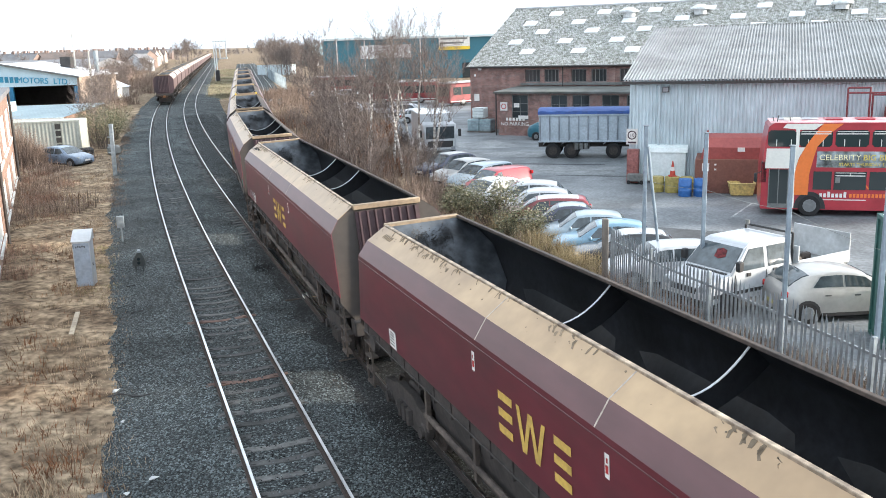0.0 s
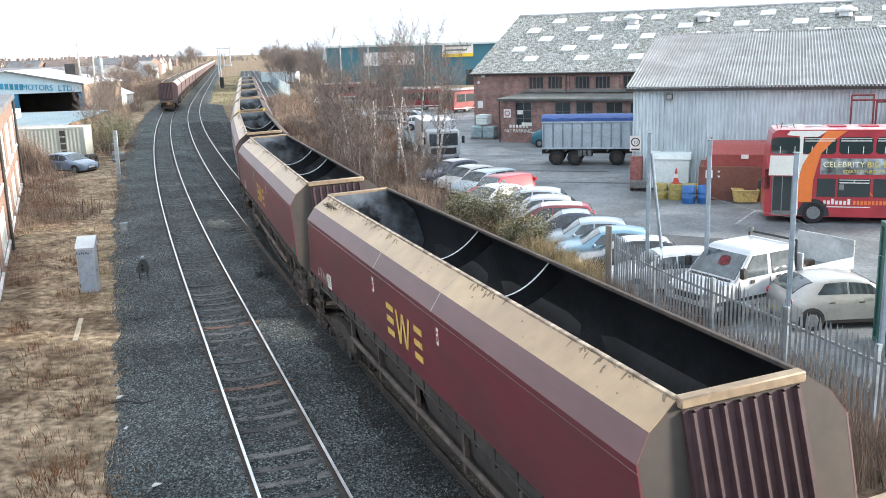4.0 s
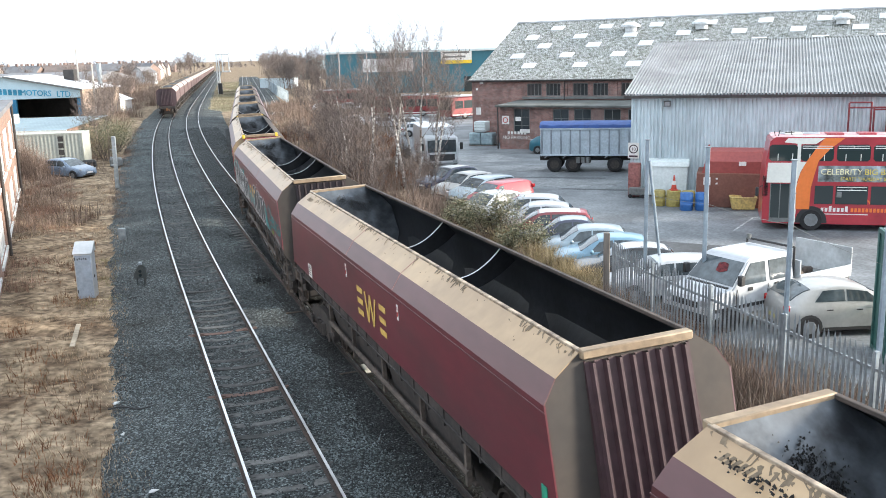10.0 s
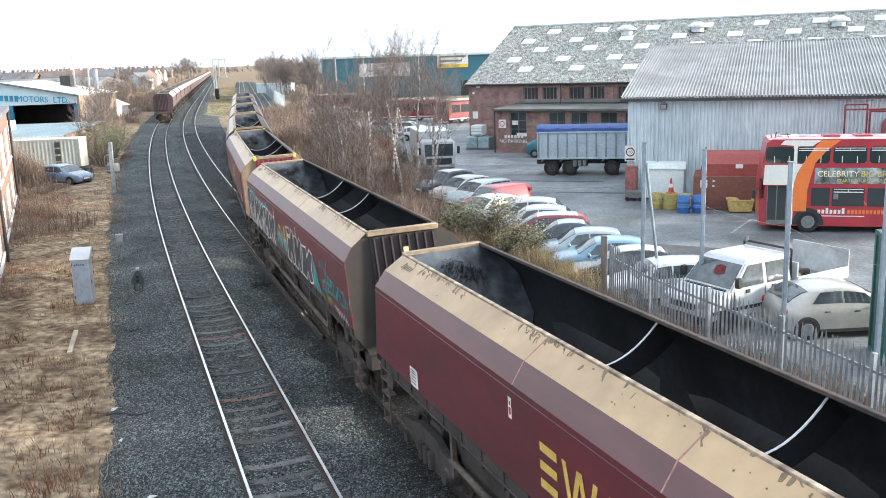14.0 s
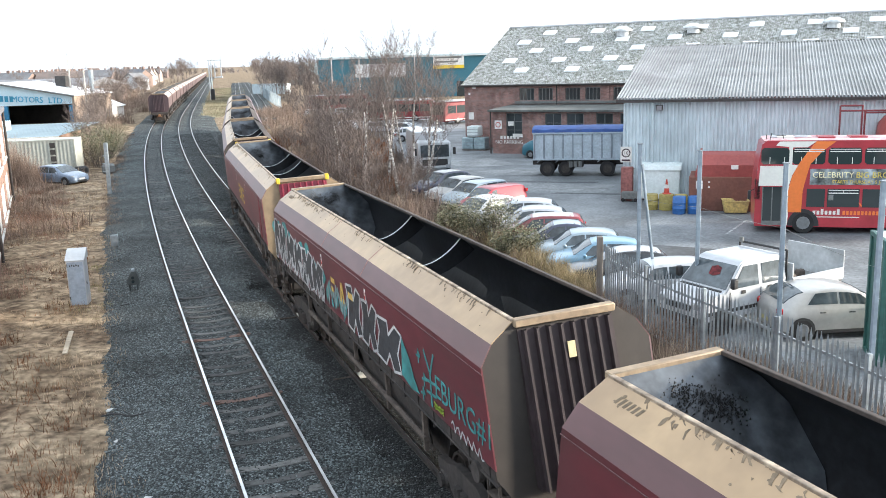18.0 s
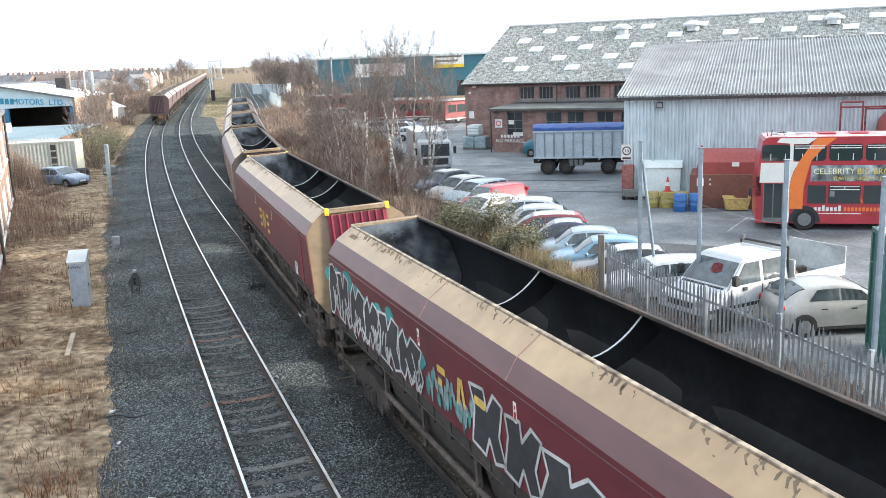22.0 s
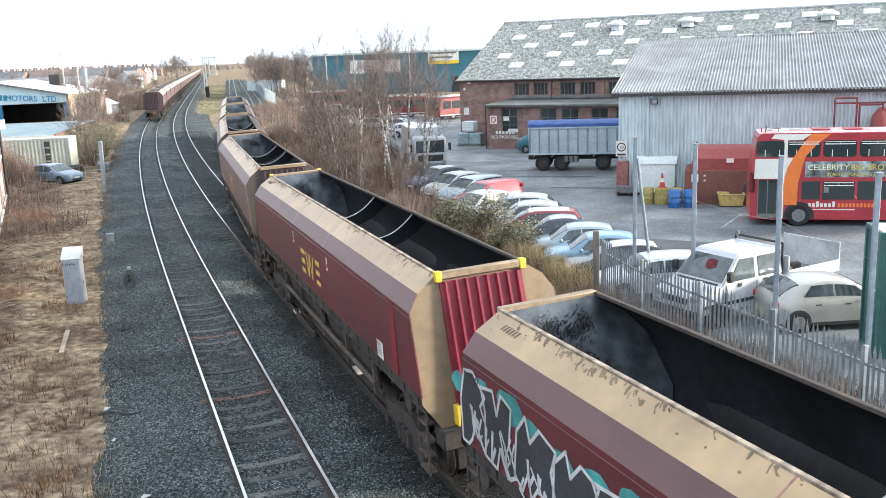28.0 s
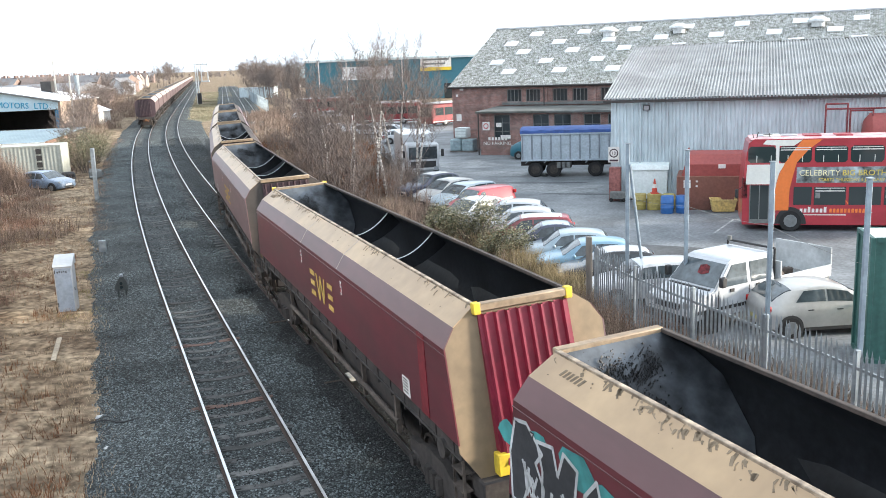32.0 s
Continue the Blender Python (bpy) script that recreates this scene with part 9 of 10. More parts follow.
leaning_post(-21.1, 58.4, -0.35, 3.4, 1, "pale concrete lineside post with brackets")
for (x, y, h) in ((-48.3, 128.5, 8.0), (-53.8, 137.5, 10.5)):
    p = thing("telegraph_pole", "pale grey telegraph pole", "pole", pose(x, y, -0.4))
    bm = bmesh.new()
    tube(bm, (0, 0, 0), (0, 0, h), 0.16, 8, 0.11)
    part("shaft", bm, material("pale_pole", (0.58, 0.56, 0.52), 0.8), p)

# litter, timber and cables lying beside the track
rng = random.Random(21)
M_LITTER = material("white_litter", (0.75, 0.76, 0.76), 0.7, vary=0.1)
for x, y, s in ((-7.85, 20.2, 0.10), (-5.55, 15.6, 0.10), (-4.75, 15.2, 0.05), (-7.1, 18.4, 0.07), (-5.9, 15.1, 0.06), (-6.5, 20.9, 0.04), (-6.35, 28.6, 0.05)):
    bm = bmesh.new()
    t = [(rng.uniform(-s, s), rng.uniform(-s, s), rng.uniform(0, s * 0.8)) for _ in range(9)]
    for q in t:
        bm.verts.new(q)
    bmesh.ops.convex_hull(bm, input=bm.verts)
    single("litter", bm, M_LITTER, "crumpled white litter on the ballast edge", "litter", at=pose(x, y, -0.24), group="litter")
bm = bmesh.new()
cbox(bm, -0.07, 0.07, -1.15, 1.15, 0, 0.05, 0.01)
single("timber_board", bm, material("bleached_timber", (0.55, 0.47, 0.36), 0.9, vary=0.2), "bleached board lying in the dry grass", "board", at=pose(-10.85, 25.4, -0.12, 0, 0, 17))
for x0, y0, x1, y1 in ((-9.6, 26.6, -6.0, 28.4), (-9.0, 25.6, -7.6, 24.9), (-7.9, 19.8, -6.3, 20.0), (-10.8, 29.8, -7.4, 31.4)):
    bm = bmesh.new()
    pts = [Vector((x0 + (x1 - x0) * k / 8, y0 + (y1 - y0) * k / 8 + 0.12 * math.sin(k * 1.3), -0.16 if x0 > -5 else -0.2)) for k in range(9)]
    loft(bm, [[p + Vector((0, 0.02 * math.cos(a), 0.02 * math.sin(a))) for a in (0, 1.26, 2.51, 3.77, 5.03)] for p in pts])
    single("cable", bm, M_BLACKPLASTIC, "black cable lying across the ballast", "cable", group="cables")
rng = random.Random(6)
trough = bmesh.new()
cbox(trough, -0.17, 0.17, -0.46, 0.46, 0.0, 0.12, 0.02)
trough = mesh_of("trough_lid", trough, M_SLEEPER)
for k in (0, 2):
    p, d = LINE_A.at_s(15 + 0.98 * k, -3.45 + rng.uniform(-0.08, 0.08), -0.36 + rng.uniform(-0.02, 0.03))
    tagged(part("trough_lid", trough, None, None, at=Matrix.Translation(p) @ Matrix.Rotation(math.atan2(-d.x, d.y) + rng.uniform(-0.12, 0.12), 4, "Z") @ pose(0, 0, 0, rng.uniform(-4, 4), rng.uniform(-5, 5), 0)), "half-buried concrete cable trough lid beside the track", "trough lid", group="trough lids")
for (x, y) in ((-2.05, 21.9), (-4.35, 27.6)):
    bm = bmesh.new()
    cbox(bm, -0.12, 0.12, -0.2, 0.2, 0, 0.16, 0.03)
    t = thing("point_clamp", "cream painted track fitting beside the junction rail", "track fitting", pose(x, y, -0.2, 0, 0, 20), group="track fittings")
    part("cover", bm, M_BUSCREAM, t)
    bm = bmesh.new()
    tube(bm, (-0.7, 0, 0.04), (0.5, 0, 0.04), 0.03, 6)
    part("rod", bm, M_UNDER2, t)
spots = [(TOPS.x_at(y) + TRAIN_OFF - 2.0 + rng.uniform(-0.8, 0.5), y, -0.17, rng.uniform(0.16, 0.5), 260, 1.6, 0) for y in [rng.uniform(14, 36) for _ in range(20)]]
spill = coal_mesh(14, spots, (0.008, 0.026))
tagged(new("spilt_coal", spill), "black coal spilt on the ballast along the junction line", "coal", kind="stuff")

# ---- plants ----
M_BIRCH = material("birch_bark", (0.70, 0.67, 0.63), 0.85, vary=0.35, grain=9, stain=3, second=(0.16, 0.13, 0.11), stretch=(1, 1, 2.5))
M_TWIG = material("brown_twigs", (0.185, 0.152, 0.138), 0.9, vary=0.25, grain=2, stain=0.5, second=(0.13, 0.103, 0.092), island=0.3)
M_SCRUB = material("brown_scrub", (0.310, 0.240, 0.196), 0.95, vary=0.3, grain=1.5, stain=0.25, second=(0.200, 0.147, 0.120), island=0.45, spec=0.1, bump=0)
M_STRAW = material("dry_straw", (0.54, 0.425, 0.30), 0.95, vary=0.25, grain=1.5, stain=0.35, second=(0.29, 0.195, 0.125), island=0.45, spec=0.1, bump=0)
M_RUSSET = material("russet_bracken", (0.23, 0.105, 0.055), 0.95, vary=0.3, grain=2, stain=0.5, second=(0.15, 0.075, 0.045), island=0.45, spec=0.1, bump=0)
M_OLIVE = material("olive_ivy_leaf", (0.115, 0.118, 0.062), 0.75, vary=0.3, grain=2, stain=0.8, second=(0.075, 0.08, 0.04), island=0.6, bump=0)
M_BUFF = material("buff_seed_heads", (0.27, 0.25, 0.175), 0.8, vary=0.3, grain=2, stain=0.8, second=(0.22, 0.19, 0.11), island=0.5, bump=0)
M_GREENGRASS = material("dull_green_grass", (0.12, 0.125, 0.045), 0.95, vary=0.3, grain=1.5, stain=0.4, second=(0.20, 0.17, 0.08), island=0.4, spec=0.1, bump=0)


class Soup:
    """Collects many small strips and leaves into one mesh, as arrays."""

    def __init__(self):
        self.v, self.f, self.n = [], [], 0

    def strip(self, p, q, w, q2=None):
        """A thin three-sided stalk from p to q (bent over to q2)."""
        d = (q - p)
        u = Vector((d.y + 0.001, -d.x, 0.02)).normalized() * w
        t = d.cross(u).normalized() * w
        k = self.n
        self.v += [p + u, p - u * 0.5 + t, p - u * 0.5 - t]
        if q2 is None:
            self.v.append(q)
            self.f += [(k, k + 1, k + 3), (k + 1, k + 2, k + 3), (k + 2, k, k + 3)]
            self.n += 4
        else:
            self.v += [q + u * 0.7, q - u * 0.35 + t * 0.7, q - u * 0.35 - t * 0.7, q2]
            self.f += [(k, k + 1, k + 4, k + 3), (k + 1, k + 2, k + 5, k + 4), (k + 2, k, k + 3, k + 5), (k + 3, k + 4, k + 6), (k + 4, k + 5, k + 6), (k + 5, k + 3, k + 6)]
            self.n += 7

    def leaf(self, p, size, rng):
        a, b = rng.uniform(0, 6.28), rng.uniform(-0.9, 0.9)
        u = Vector((math.cos(a), math.sin(a), b)).normalized() * size
        w = Vector((-math.sin(a), math.cos(a), rng.uniform(-0.6, 0.6))).normalized() * size * 0.55
        k = self.n
        self.v += [p - u, p + w, p + u, p - w]
        self.f += [(k, k + 1, k + 2, k + 3)]
        self.n += 4

    def mesh(self, name, mat):
        me = bpy.data.meshes.new(name)
        me.from_pydata([tuple(v) for v in self.v], [], self.f)
        me.materials.append(mat)
        return me


def limb_tree(name, label, x, y, z, height, rng, bark, spread=0.35, stems=1, lean=(0, 0), depth=4, twig=0.012, r0=0.10):
    """A leafless tree: tapered trunk, limbs and a crown of fine twigs."""
    t = thing(name, label, "tree", pose(x, y, z), group="bare trees")
    crown = Soup()

    stem_of = [None]

    def grow(p, d, length, r, lev):
        steps = 4 if lev == 0 else 3
        for i in range(steps):
            q = p + d * (length / steps)
            d = (d + Vector((rng.uniform(-1, 1), rng.uniform(-1, 1), rng.uniform(0.0, 0.6))) * (0.10 + 0.05 * lev)).normalized()
            r2 = r * 0.82
            if lev == 0:
                tube(stem_of[0], p, q, r, 7, r2)
            else:
                crown.strip(p, q, max(r, twig))
            if lev < depth and (i > 0 or lev > 0):
                for _ in range(2 if lev < 2 else 3):
                    a = rng.uniform(0, 6.28)
                    side = Vector((math.cos(a), math.sin(a), rng.uniform(0.2, 1.0))).normalized()
                    nd = (d * (1 - spread) + side * (spread + 0.25)).normalized()
                    grow(q, nd, length * rng.uniform(0.38, 0.58), r2 * 0.55, lev + 1)
            p, r = q, r2

    for s in range(stems):
        a = rng.uniform(0, 6.28)
        o = Vector((math.cos(a), math.sin(a), 0)) * (0.0 if stems == 1 else rng.uniform(0.2, 0.8))
        d = Vector((lean[0] + rng.uniform(-0.12, 0.12), lean[1] + rng.uniform(-0.12, 0.12), 1)).normalized()
        trunk = bmesh.new()
        stem_of[0] = trunk
        grow(o, d, height * rng.uniform(0.72, 0.9), r0 * rng.uniform(0.8, 1.1), 0)
        part("trunk", trunk, bark, t)
    part("crown", crown.mesh("crown", M_TWIG), None, t, "fine bare brown twigs")
    return t


rng = random.Random(77)
for x, y, h, ln in ((-5.9, 58.0, 6.54, (-0.03, 0)), (-4.3, 55.0, 6.19, (0.04, 0)), (-2.3, 55.5, 6.62, (-0.10, 0)), (-1.5, 57.5, 6.71, (0.02, 0)), (-0.6, 55.0, 5.68, (0.10, 0)), (-5.0, 62.0, 6.36, (0.0, 0)), (-3.4, 66.0, 6.71, (0.06, 0)), (-7.2, 66.0, 5.59, (0, 0)), (-1.9, 61.0, 6.54, (-0.04, 0)), (-0.4, 59.5, 5.93, (0.05, 0)), (-3.0, 58.0, 6.28, (0.03, 0))):
    limb_tree("birch_tree", "leafless silver birch with a thin white trunk", x, y, -0.5, h, rng, M_BIRCH, lean=ln, stems=1, depth=4, r0=0.10, twig=0.0065)
PROTO = [limb_tree("scrub_tree", "many-stemmed bare brown scrub tree", x, y, -0.5, 4.2, rng, M_TWIG, stems=4, depth=3, twig=0.013, r0=0.05, spread=0.45) for x, y in ((-6.8, 56), (-4.6, 50), (-9, 70))]


def plant(x, y, s, z=-0.5):
    copy_thing(rng.choice(PROTO), pose(x, y, z, 0, 0, rng.uniform(0, 360)) @ Matrix.Diagonal((s, s, s * rng.uniform(0.85, 1.1), 1)))


for _ in range(26):
    y = rng.uniform(47, 96)
    xl = TOPS.x_at(y) + 4.5
    xr = float(np.interp(y, [40, 50, 70, 118], [1.6, 0.0, -3.2, -10]))
    plant(rng.uniform(xl, max(xl + 0.5, xr)), y, rng.uniform(0.38, 0.68))
for _ in range(18):
    y = rng.uniform(96, 190)
    plant(TOPS.x_at(y) + rng.uniform(9, 17), y, rng.uniform(0.6, 1.0))
for x, y, s in ((-34, 90, 0.8), (-36.5, 97, 0.9), (-40, 108, 1.0), (-30.5, 80, 0.6), (-44, 120, 1.0), (-45.5, 126, 1.1), (-32, 84, 0.7), (-38.5, 101, 0.9), (-42, 113, 0.9), (-32.6, 64.5, 0.45), (-34.2, 66, 0.5), (-31, 62, 0.35), (-58, 170, 0.9), (-64, 190, 1.0), (-70, 205, 1.0)):
    plant(x, y, s, -0.4)
for _ in range(16):
    y = rng.uniform(470, 640)
    plant(-0.2285 * y + rng.choice((-1, 1)) * rng.uniform(9, 34) + 6, y, rng.uniform(1.7, 2.4), -0.5)
for _ in range(44):
    y = rng.uniform(128, 345)
    plant(-0.2285 * y - 17 - rng.uniform(0, 7) - rng.random() ** 2 * 40 * (y / 200), y, rng.uniform(0.7, 1.15), -0.5)
for _ in range(46):
    y = rng.uniform(200, 380)
    x = rng.uniform(-0.19 * y + 2, -0.12 * y) if rng.random() < 0.65 else rng.uniform(-0.7 * y, -0.33 * y)
    plant(x, y, rng.uniform(1.1, 1.9), -0.5)


def thicket(name, label, areas, mat, rng, stalk=0.02, top=True):
    """A stand of thin brown stems; areas: (x, y, radius, height, count)."""
    s = Soup()
    for x, y, r, h, n in areas:
        for _ in range(n):
            a, d = rng.uniform(0, 6.28), r * math.sqrt(rng.random())
            p = Vector((x + d * math.cos(a), y + d * math.sin(a), -0.5))
            hh = h * rng.uniform(0.45, 1.1)
            b = rng.uniform(0, 6.28)
            o = Vector((math.cos(b), math.sin(b), 0)) * hh * rng.uniform(0.05, 0.35)
            q = p + Vector((0, 0, hh * 0.62)) + o * 0.5
            s.strip(p, q, stalk * rng.uniform(0.6, 1.3), p + Vector((0, 0, hh)) + o * 1.3)
            for _ in range(4 if top else 0):
                u = rng.uniform(0.3, 0.95)
                m = p.lerp(q, u)
                c = rng.uniform(0, 6.28)
                s.strip(m, m + Vector((math.cos(c), math.sin(c), rng.uniform(0.3, 1.2))) * hh * rng.uniform(0.12, 0.3), stalk * 0.55)
    return tagged(new(name, s.mesh(name, mat)), label, "scrub", kind="stuff")


def right_bank(rng, y0, y1, n, rmin, rmax, h0, h1, cnt, lo=3.0, hi=None):
    """Spots on the bank between the train's line and the yard."""
    out = []
    for _ in range(n):
        y = y0 + (y1 - y0) * rng.random()
        xl = TOPS.x_at(y) + lo
        xr = float(np.interp(y, [20, 30, 40, 50, 70, 118, 160], [5.5, 4.4, 2.4, 0.8, -2.6, -9.5, -16])) if hi is None else xl + hi
        if xr < xl + 0.3:
            continue
        x = rng.uniform(xl, xr)
        out.append((x, y, rng.uniform(rmin, rmax), rng.uniform(h0, h1), cnt))
    return out


thicket("bramble_thicket", "dense brown leafless scrub between railway and yard", right_bank(rng, 42, 74, 170, 0.6, 1.3, 0.8, 1.7, 40), M_SCRUB, rng, 0.011)
thicket("bramble_thicket", "tall brown scrub along the far bank", right_bank(rng, 70, 165, 170, 1.0, 2.2, 0.9, 2.2, 44, 4.0), M_SCRUB, rng, 0.02)
thicket("russet_scrub", "patches of russet bracken on the bank", right_bank(rng, 55, 100, 22, 0.8, 1.6, 0.9, 1.5, 60, 3.0), M_RUSSET, rng, 0.03)
thicket("bank_stems", "thin brown stems on the bank below the birches", right_bank(rng, 30, 50, 90, 0.5, 1.0, 0.5, 1.3, 40, 2.2), M_SCRUB, rng, 0.014)
thicket("dry_grass", "dry straw-coloured grass on the bank", right_bank(rng, 14, 46, 260, 0.5, 1.0, 0.3, 0.75, 70, 2.0), M_STRAW, rng, 0.008, False)
thicket("fence_weeds", "tall dead weeds growing through the palisade fence", [(x + rng.uniform(-0.6, 0.1), y, 0.5, rng.uniform(0.8, 1.6), 40) for x, y in ((5.1 + (26.5 - yy) * 0.285, yy) for yy in [rng.uniform(10, 27) for _ in range(95)])], M_SCRUB, rng, 0.008)

thicket("tall_dry_grass", "tall pale dead grass along the palisade fence", [(5.0 + (26.5 - yy) * 0.285 + rng.uniform(-1.0, 0.7), yy, 0.55, rng.uniform(0.7, 1.5), 42) for yy in [rng.uniform(9, 27.5) for _ in range(110)]], material("grey_straw", (0.36, 0.30, 0.235), 0.95, vary=0.3, grain=1.5, stain=0.6, second=(0.20, 0.145, 0.115), island=0.55, spec=0.1, bump=0), rng, 0.007, False)

thicket("fence_weeds", "brown dead weeds between the fence and the parked cars", [(5.4 + (26.5 - yy) * 0.285 + rng.uniform(0.1, 2.0), yy, 0.5, rng.uniform(0.35, 0.95), 70) for yy in [rng.uniform(8, 22.5) for _ in range(120)]], material("dull_brown_weeds", (0.20, 0.165, 0.14), 0.95, vary=0.3, grain=2, stain=0.5, second=(0.11, 0.095, 0.082), island=0.5, spec=0.1, bump=0), rng, 0.010)


def ivy_bush(x, y, r, h, label):
    """A rounded, uneven evergreen bush with seed heads and gaps."""
    t = thing("ivy_bush", label, "bush", pose(x, y, -0.45), group="bushes")
    leaves, heads = Soup(), Soup()
    stems = bmesh.new()
    lobes = [(rng.uniform(-0.7, 0.7) * r, rng.uniform(-0.6, 0.6) * r, rng.uniform(0.35, 0.8) * h, rng.uniform(0.28, 0.5) * r) for _ in range(22)]
    for cx, cy, cz, cr in lobes:
        tube(stems, (cx * 0.2, cy * 0.2, 0), (cx, cy, cz), 0.03, 5, 0.01)
        for _ in range(330):
            d = Vector((rng.gauss(0, 1), rng.gauss(0, 1), rng.gauss(0, 1))).normalized()
            p = Vector((cx, cy, cz)) + d * cr * rng.uniform(0.6, 1.08)
            if p.z > 0.05:
                (heads if rng.random() < 0.34 else leaves).leaf(p, rng.uniform(0.03, 0.06), rng)
    part("stem", stems, M_TWIG, t)
    part("foliage", leaves.mesh("foliage", M_OLIVE), None, t, "small olive green leaves")
    part("bloom", heads.mesh("bloom", M_BUFF), None, t, "buff seed heads")
    return t


ivy_bush(2.3, 37.6, 1.55, 2.4, "olive evergreen bush with buff seed heads on the bank")
ivy_bush(3.2, 34.9, 1.1, 1.5, "olive evergreen bush with buff seed heads on the bank")
ivy_bush(1.0, 40.3, 1.1, 1.8, "olive evergreen bush with buff seed heads on the bank")
ivy_bush(-27.6, 75.0, 2.3, 4.0, "scruffy green bush on the verge beside the track")
ivy_bush(-29.8, 83.0, 2.3, 3.4, "scruffy green bush on the verge beside the track")
ivy_bush(-29.5, 78.5, 2.6, 3.2, "scruffy green bush beside the container")
ivy_bush(-35.5, 71.5, 2.0, 2.4, "scruffy bush half hiding the container")


# left verge
def verge(rng, y0, y1, n, d0, d1, rmin, rmax, h0, h1, cnt):
    out = []
    for _ in range(n):
        y = y0 + (y1 - y0) * rng.random() ** 1.2
        x = LINE_A.x_at(y) - rng.uniform(d0, d1)
        out.append((x, y, rng.uniform(rmin, rmax), rng.uniform(h0, h1), cnt))
    return out


thicket("dry_grass", "matted dry straw-coloured grass on the verge", verge(rng, 12, 70, 1150, 3.15, 12, 0.35, 0.9, 0.12, 0.42, 75), M_STRAW, rng, 0.011, False)
thicket("russet_weeds", "russet dead weeds on the verge", verge(rng, 14, 62, 170, 4.2, 11, 0.4, 1.1, 0.2, 0.6, 60), M_RUSSET, rng, 0.010)
thicket("green_grass", "dull green grass tufts by the cabinet", verge(rng, 24, 60, 60, 3.6, 8, 0.3, 0.6, 0.12, 0.28, 60), M_GREENGRASS, rng, 0.009, False)
thicket("verge_scrub", "brown bare scrub along the verge", verge(rng, 44, 120, 80, 5.0, 12, 0.6, 1.4, 0.6, 1.6, 40), M_SCRUB, rng, 0.02)
thicket("island_grass", "pale dry grass between the diverging tracks", [(LINE_A.x_at(yy) + rng.uniform(6.2, 6.2 + (yy - 90) * 0.055), yy, 1.7, rng.uniform(0.15, 0.5), 90) for yy in [rng.uniform(146, 330) for _ in range(260)]], material("pale_grass", (0.34, 0.315, 0.225), 0.95, vary=0.25, grain=1, stain=0.12, second=(0.20, 0.185, 0.125), island=0.35, spec=0.1, bump=0), rng, 0.035, False)

thicket("russet_weeds", "rust-brown dead weeds behind the palisade fence", [(5.4 + (26.5 - yy) * 0.285 + rng.uniform(0, 0.8), yy, 0.5, rng.uniform(0.6, 1.2), 34) for yy in [rng.uniform(10, 26) for _ in range(70)]], material("rust_brown_weeds", (0.17, 0.105, 0.075), 0.95, vary=0.3, second=(0.10, 0.065, 0.048), island=0.45, spec=0.1, bump=0), rng, 0.009)
thicket("bramble_clump", "brown bramble clump before the parked car", [(-28.6, 63.5, 0.9, 2.5, 420), (-28.0, 62.6, 0.7, 1.6, 260), (-29.6, 63.8, 1.1, 3.2, 460), (-30.9, 64.6, 1.3, 3.8, 460), (-30.3, 60.6, 1.2, 1.2, 200)], M_SCRUB, rng, 0.011)
thicket("lineside_scrub", "brown and olive scrub beside the standing train", [(-0.2285 * yy - 13 - rng.uniform(0, 6) - rng.random() * (yy - 90) * 0.12, yy, rng.uniform(1.2, 2.4), rng.uniform(1.0, 2.4), 46) for yy in [rng.uniform(96, 330) for _ in range(190)]], M_SCRUB, rng, 0.03)
thicket("verge_scrub", "tangled brown scrub on the rough verge", verge(rng, 40, 66, 60, 6.5, 12, 0.5, 1.2, 0.5, 1.3, 60), M_SCRUB, rng, 0.012)
thicket("bramble_clump", "dense red-brown brambles along the rough verge", verge(rng, 31, 62, 46, 5.6, 9.8, 0.5, 1.2, 0.35, 0.95, 120), material("red_brown_bramble", (0.36, 0.235, 0.180), 0.95, vary=0.3, grain=2, stain=0.5, second=(0.24, 0.145, 0.110), island=0.45, spec=0.1, bump=0), rng, 0.006)
thicket("green_grass", "short olive grass and moss round the cabinet", [(LINE_A.x_at(yy) - rng.uniform(3.1, 4.6), yy, 0.35, rng.uniform(0.22, 0.34), 90) for yy in [rng.uniform(28.5, 37) for _ in range(46)]], material("olive_moss_grass", (0.27, 0.25, 0.12), 0.95, vary=0.3, grain=1.5, stain=0.4, second=(0.36, 0.29, 0.17), island=0.4, spec=0.1, bump=0), rng, 0.008, False)
thicket("dry_grass", "sparse brown grass and dirt over the ballast shoulder", verge(rng, 46, 112, 240, 2.5, 3.5, 0.25, 0.5, 0.28, 0.46, 40), M_SCRUB, rng, 0.012, False)
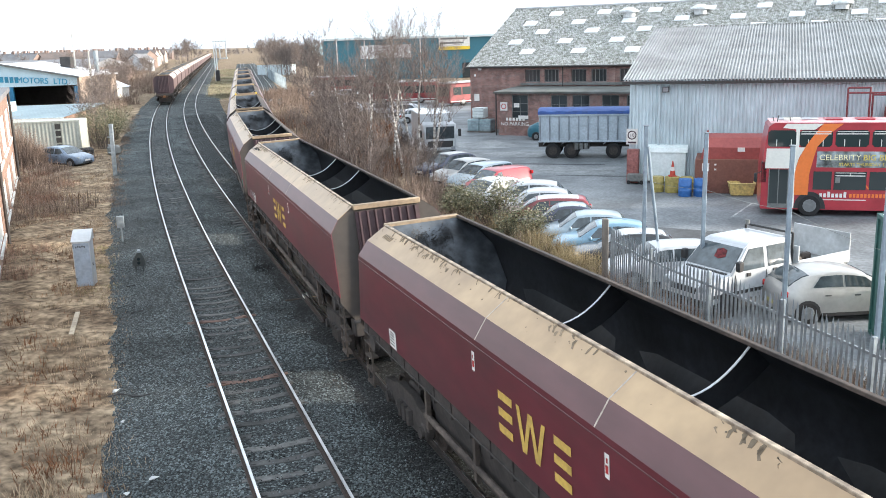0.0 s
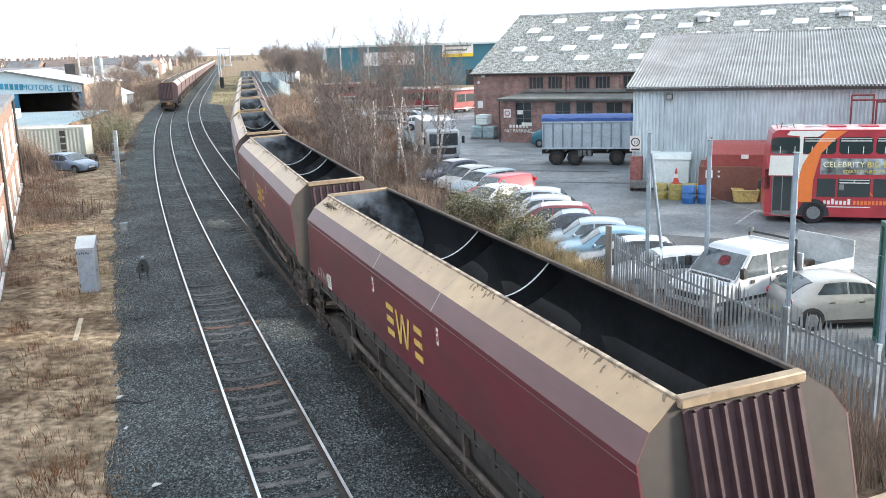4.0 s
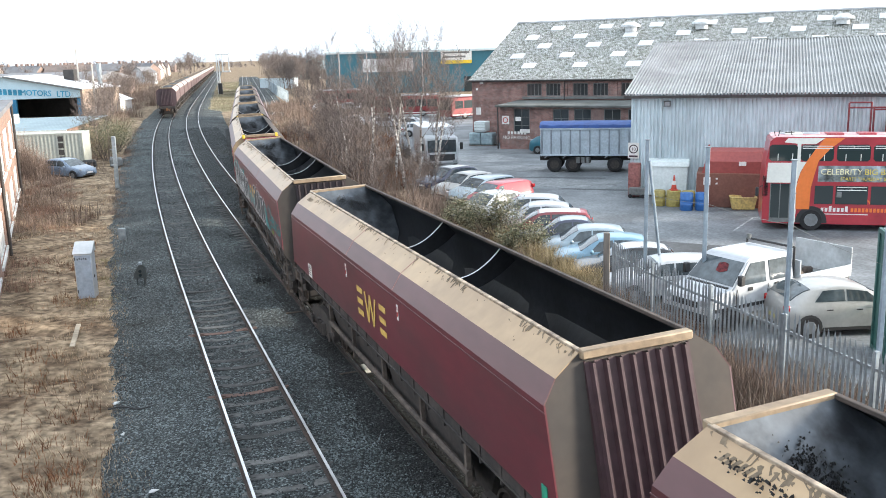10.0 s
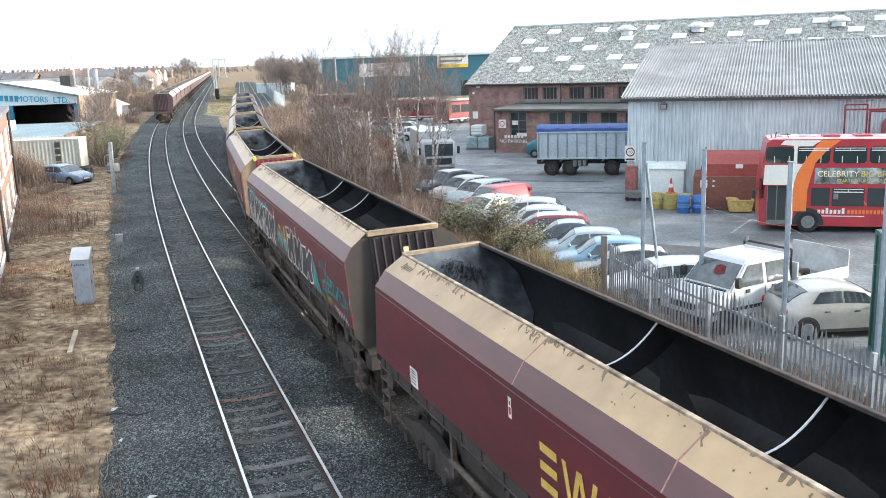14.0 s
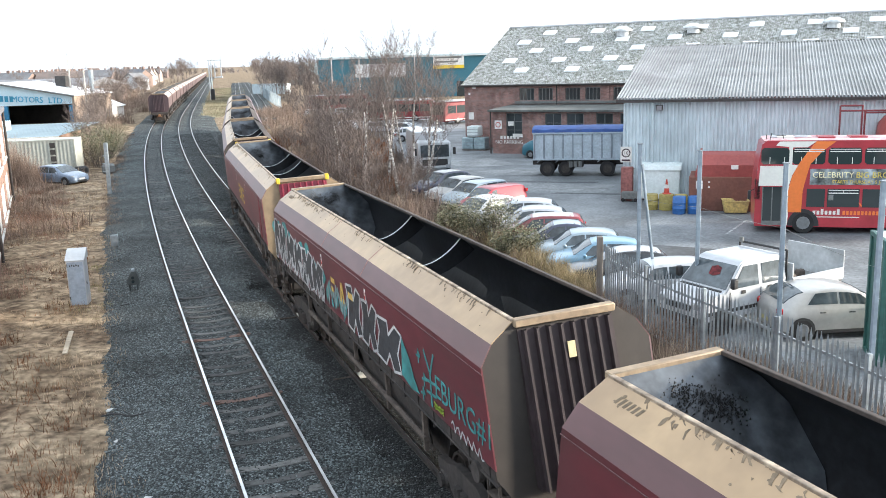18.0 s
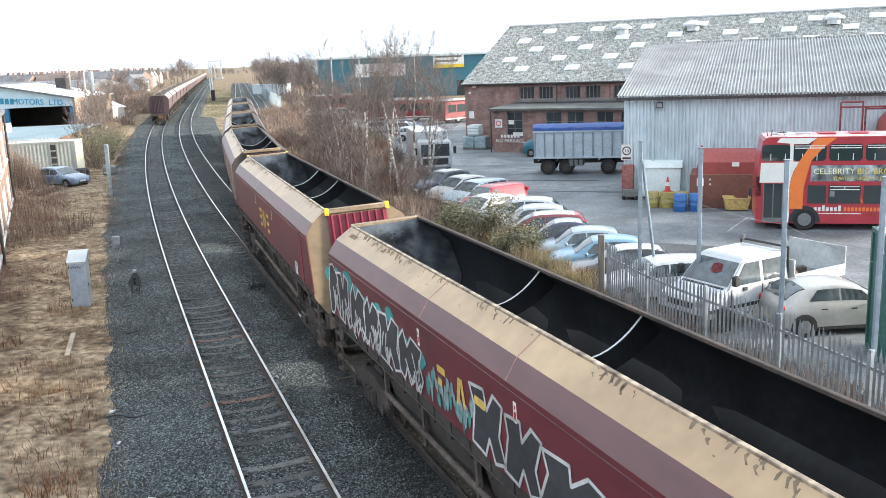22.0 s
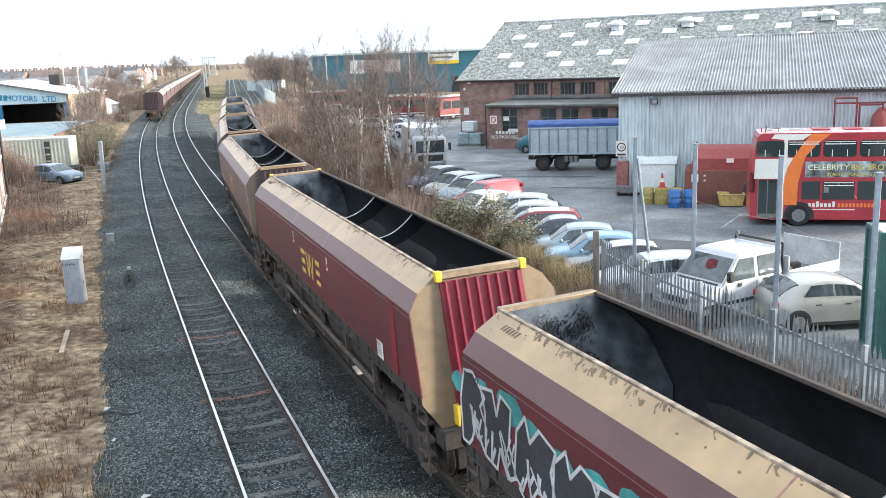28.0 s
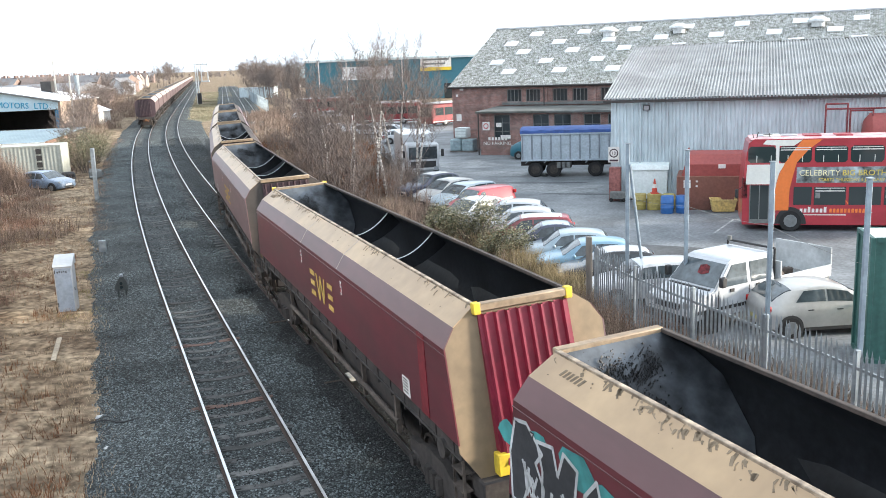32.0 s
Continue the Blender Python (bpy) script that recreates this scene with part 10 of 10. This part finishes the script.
thicket("dry_grass", "tall tan and olive grass before the parked cars", [(2.75 + (37 - yy) * 0.25 + rng.uniform(-0.5, 0.45), yy, 0.4, rng.uniform(0.85, 1.25), 70) for yy in [rng.uniform(28.0, 38.5) for _ in range(130)]], material("tan_olive_grass", (0.40, 0.32, 0.20), 0.95, vary=0.3, grain=1.5, stain=0.4, second=(0.23, 0.19, 0.11), island=0.45, spec=0.1, bump=0), rng, 0.007)
thicket("edge_grass", "thin dry grass creeping over the ballast edge", verge(rng, 12, 80, 420, 2.75, 3.6, 0.12, 0.35, 0.22, 0.36, 26), M_STRAW, rng, 0.006, False)
thicket("verge_scrub", "dark red-brown bramble patches on the verge", verge(rng, 17, 60, 26, 6.0, 11, 0.5, 0.9, 0.25, 0.55, 110), material("dark_bramble", (0.21, 0.120, 0.090), 0.9, vary=0.3, second=(0.14, 0.080, 0.062), island=0.45, spec=0.1, bump=0), rng, 0.010)

# far woods: bare crowns standing in loose groups
s = Soup()
for _ in range(1500):
    y = rng.uniform(330, 900)
    x = rng.uniform(-0.75 * y, 0.55 * y)
    if -30 < x + 0.225 * y < 22 and y < 760:
        continue
    h = rng.uniform(4, 7) if rng.random() < 0.75 else rng.uniform(7, 11)
    c = Vector((x, y, -0.5 + h * 0.45))
    s.strip(Vector((x, y, -0.5)), Vector((x, y, -0.5 + h * 0.8)), 0.16)
    for _ in range(48):
        a, e = rng.uniform(0, 6.28), rng.uniform(-0.35, 1.4)
        d = Vector((math.cos(a) * math.cos(e), math.sin(a) * math.cos(e), math.sin(e)))
        p = c + Vector((0, 0, rng.uniform(-0.2, 0.25) * h))
        s.strip(p, p + d * h * rng.uniform(0.15, 0.35), 0.07, p + d * h * rng.uniform(0.38, 0.56) + Vector((rng.uniform(-0.6, 0.6), 0, rng.uniform(-0.2, 0.5))))
# grey-brown lightened to put distance haze into the colour
tagged(new("far_woods", s.mesh("far_woods", material("haze_paled_trees", (0.24, 0.205, 0.195), 0.95, vary=0.2, grain=0.1, stain=0.03, second=(0.19, 0.165, 0.155), bump=0))), "bare grey-brown trees along the horizon, paled as if by haze", "trees", kind="stuff")


motions()
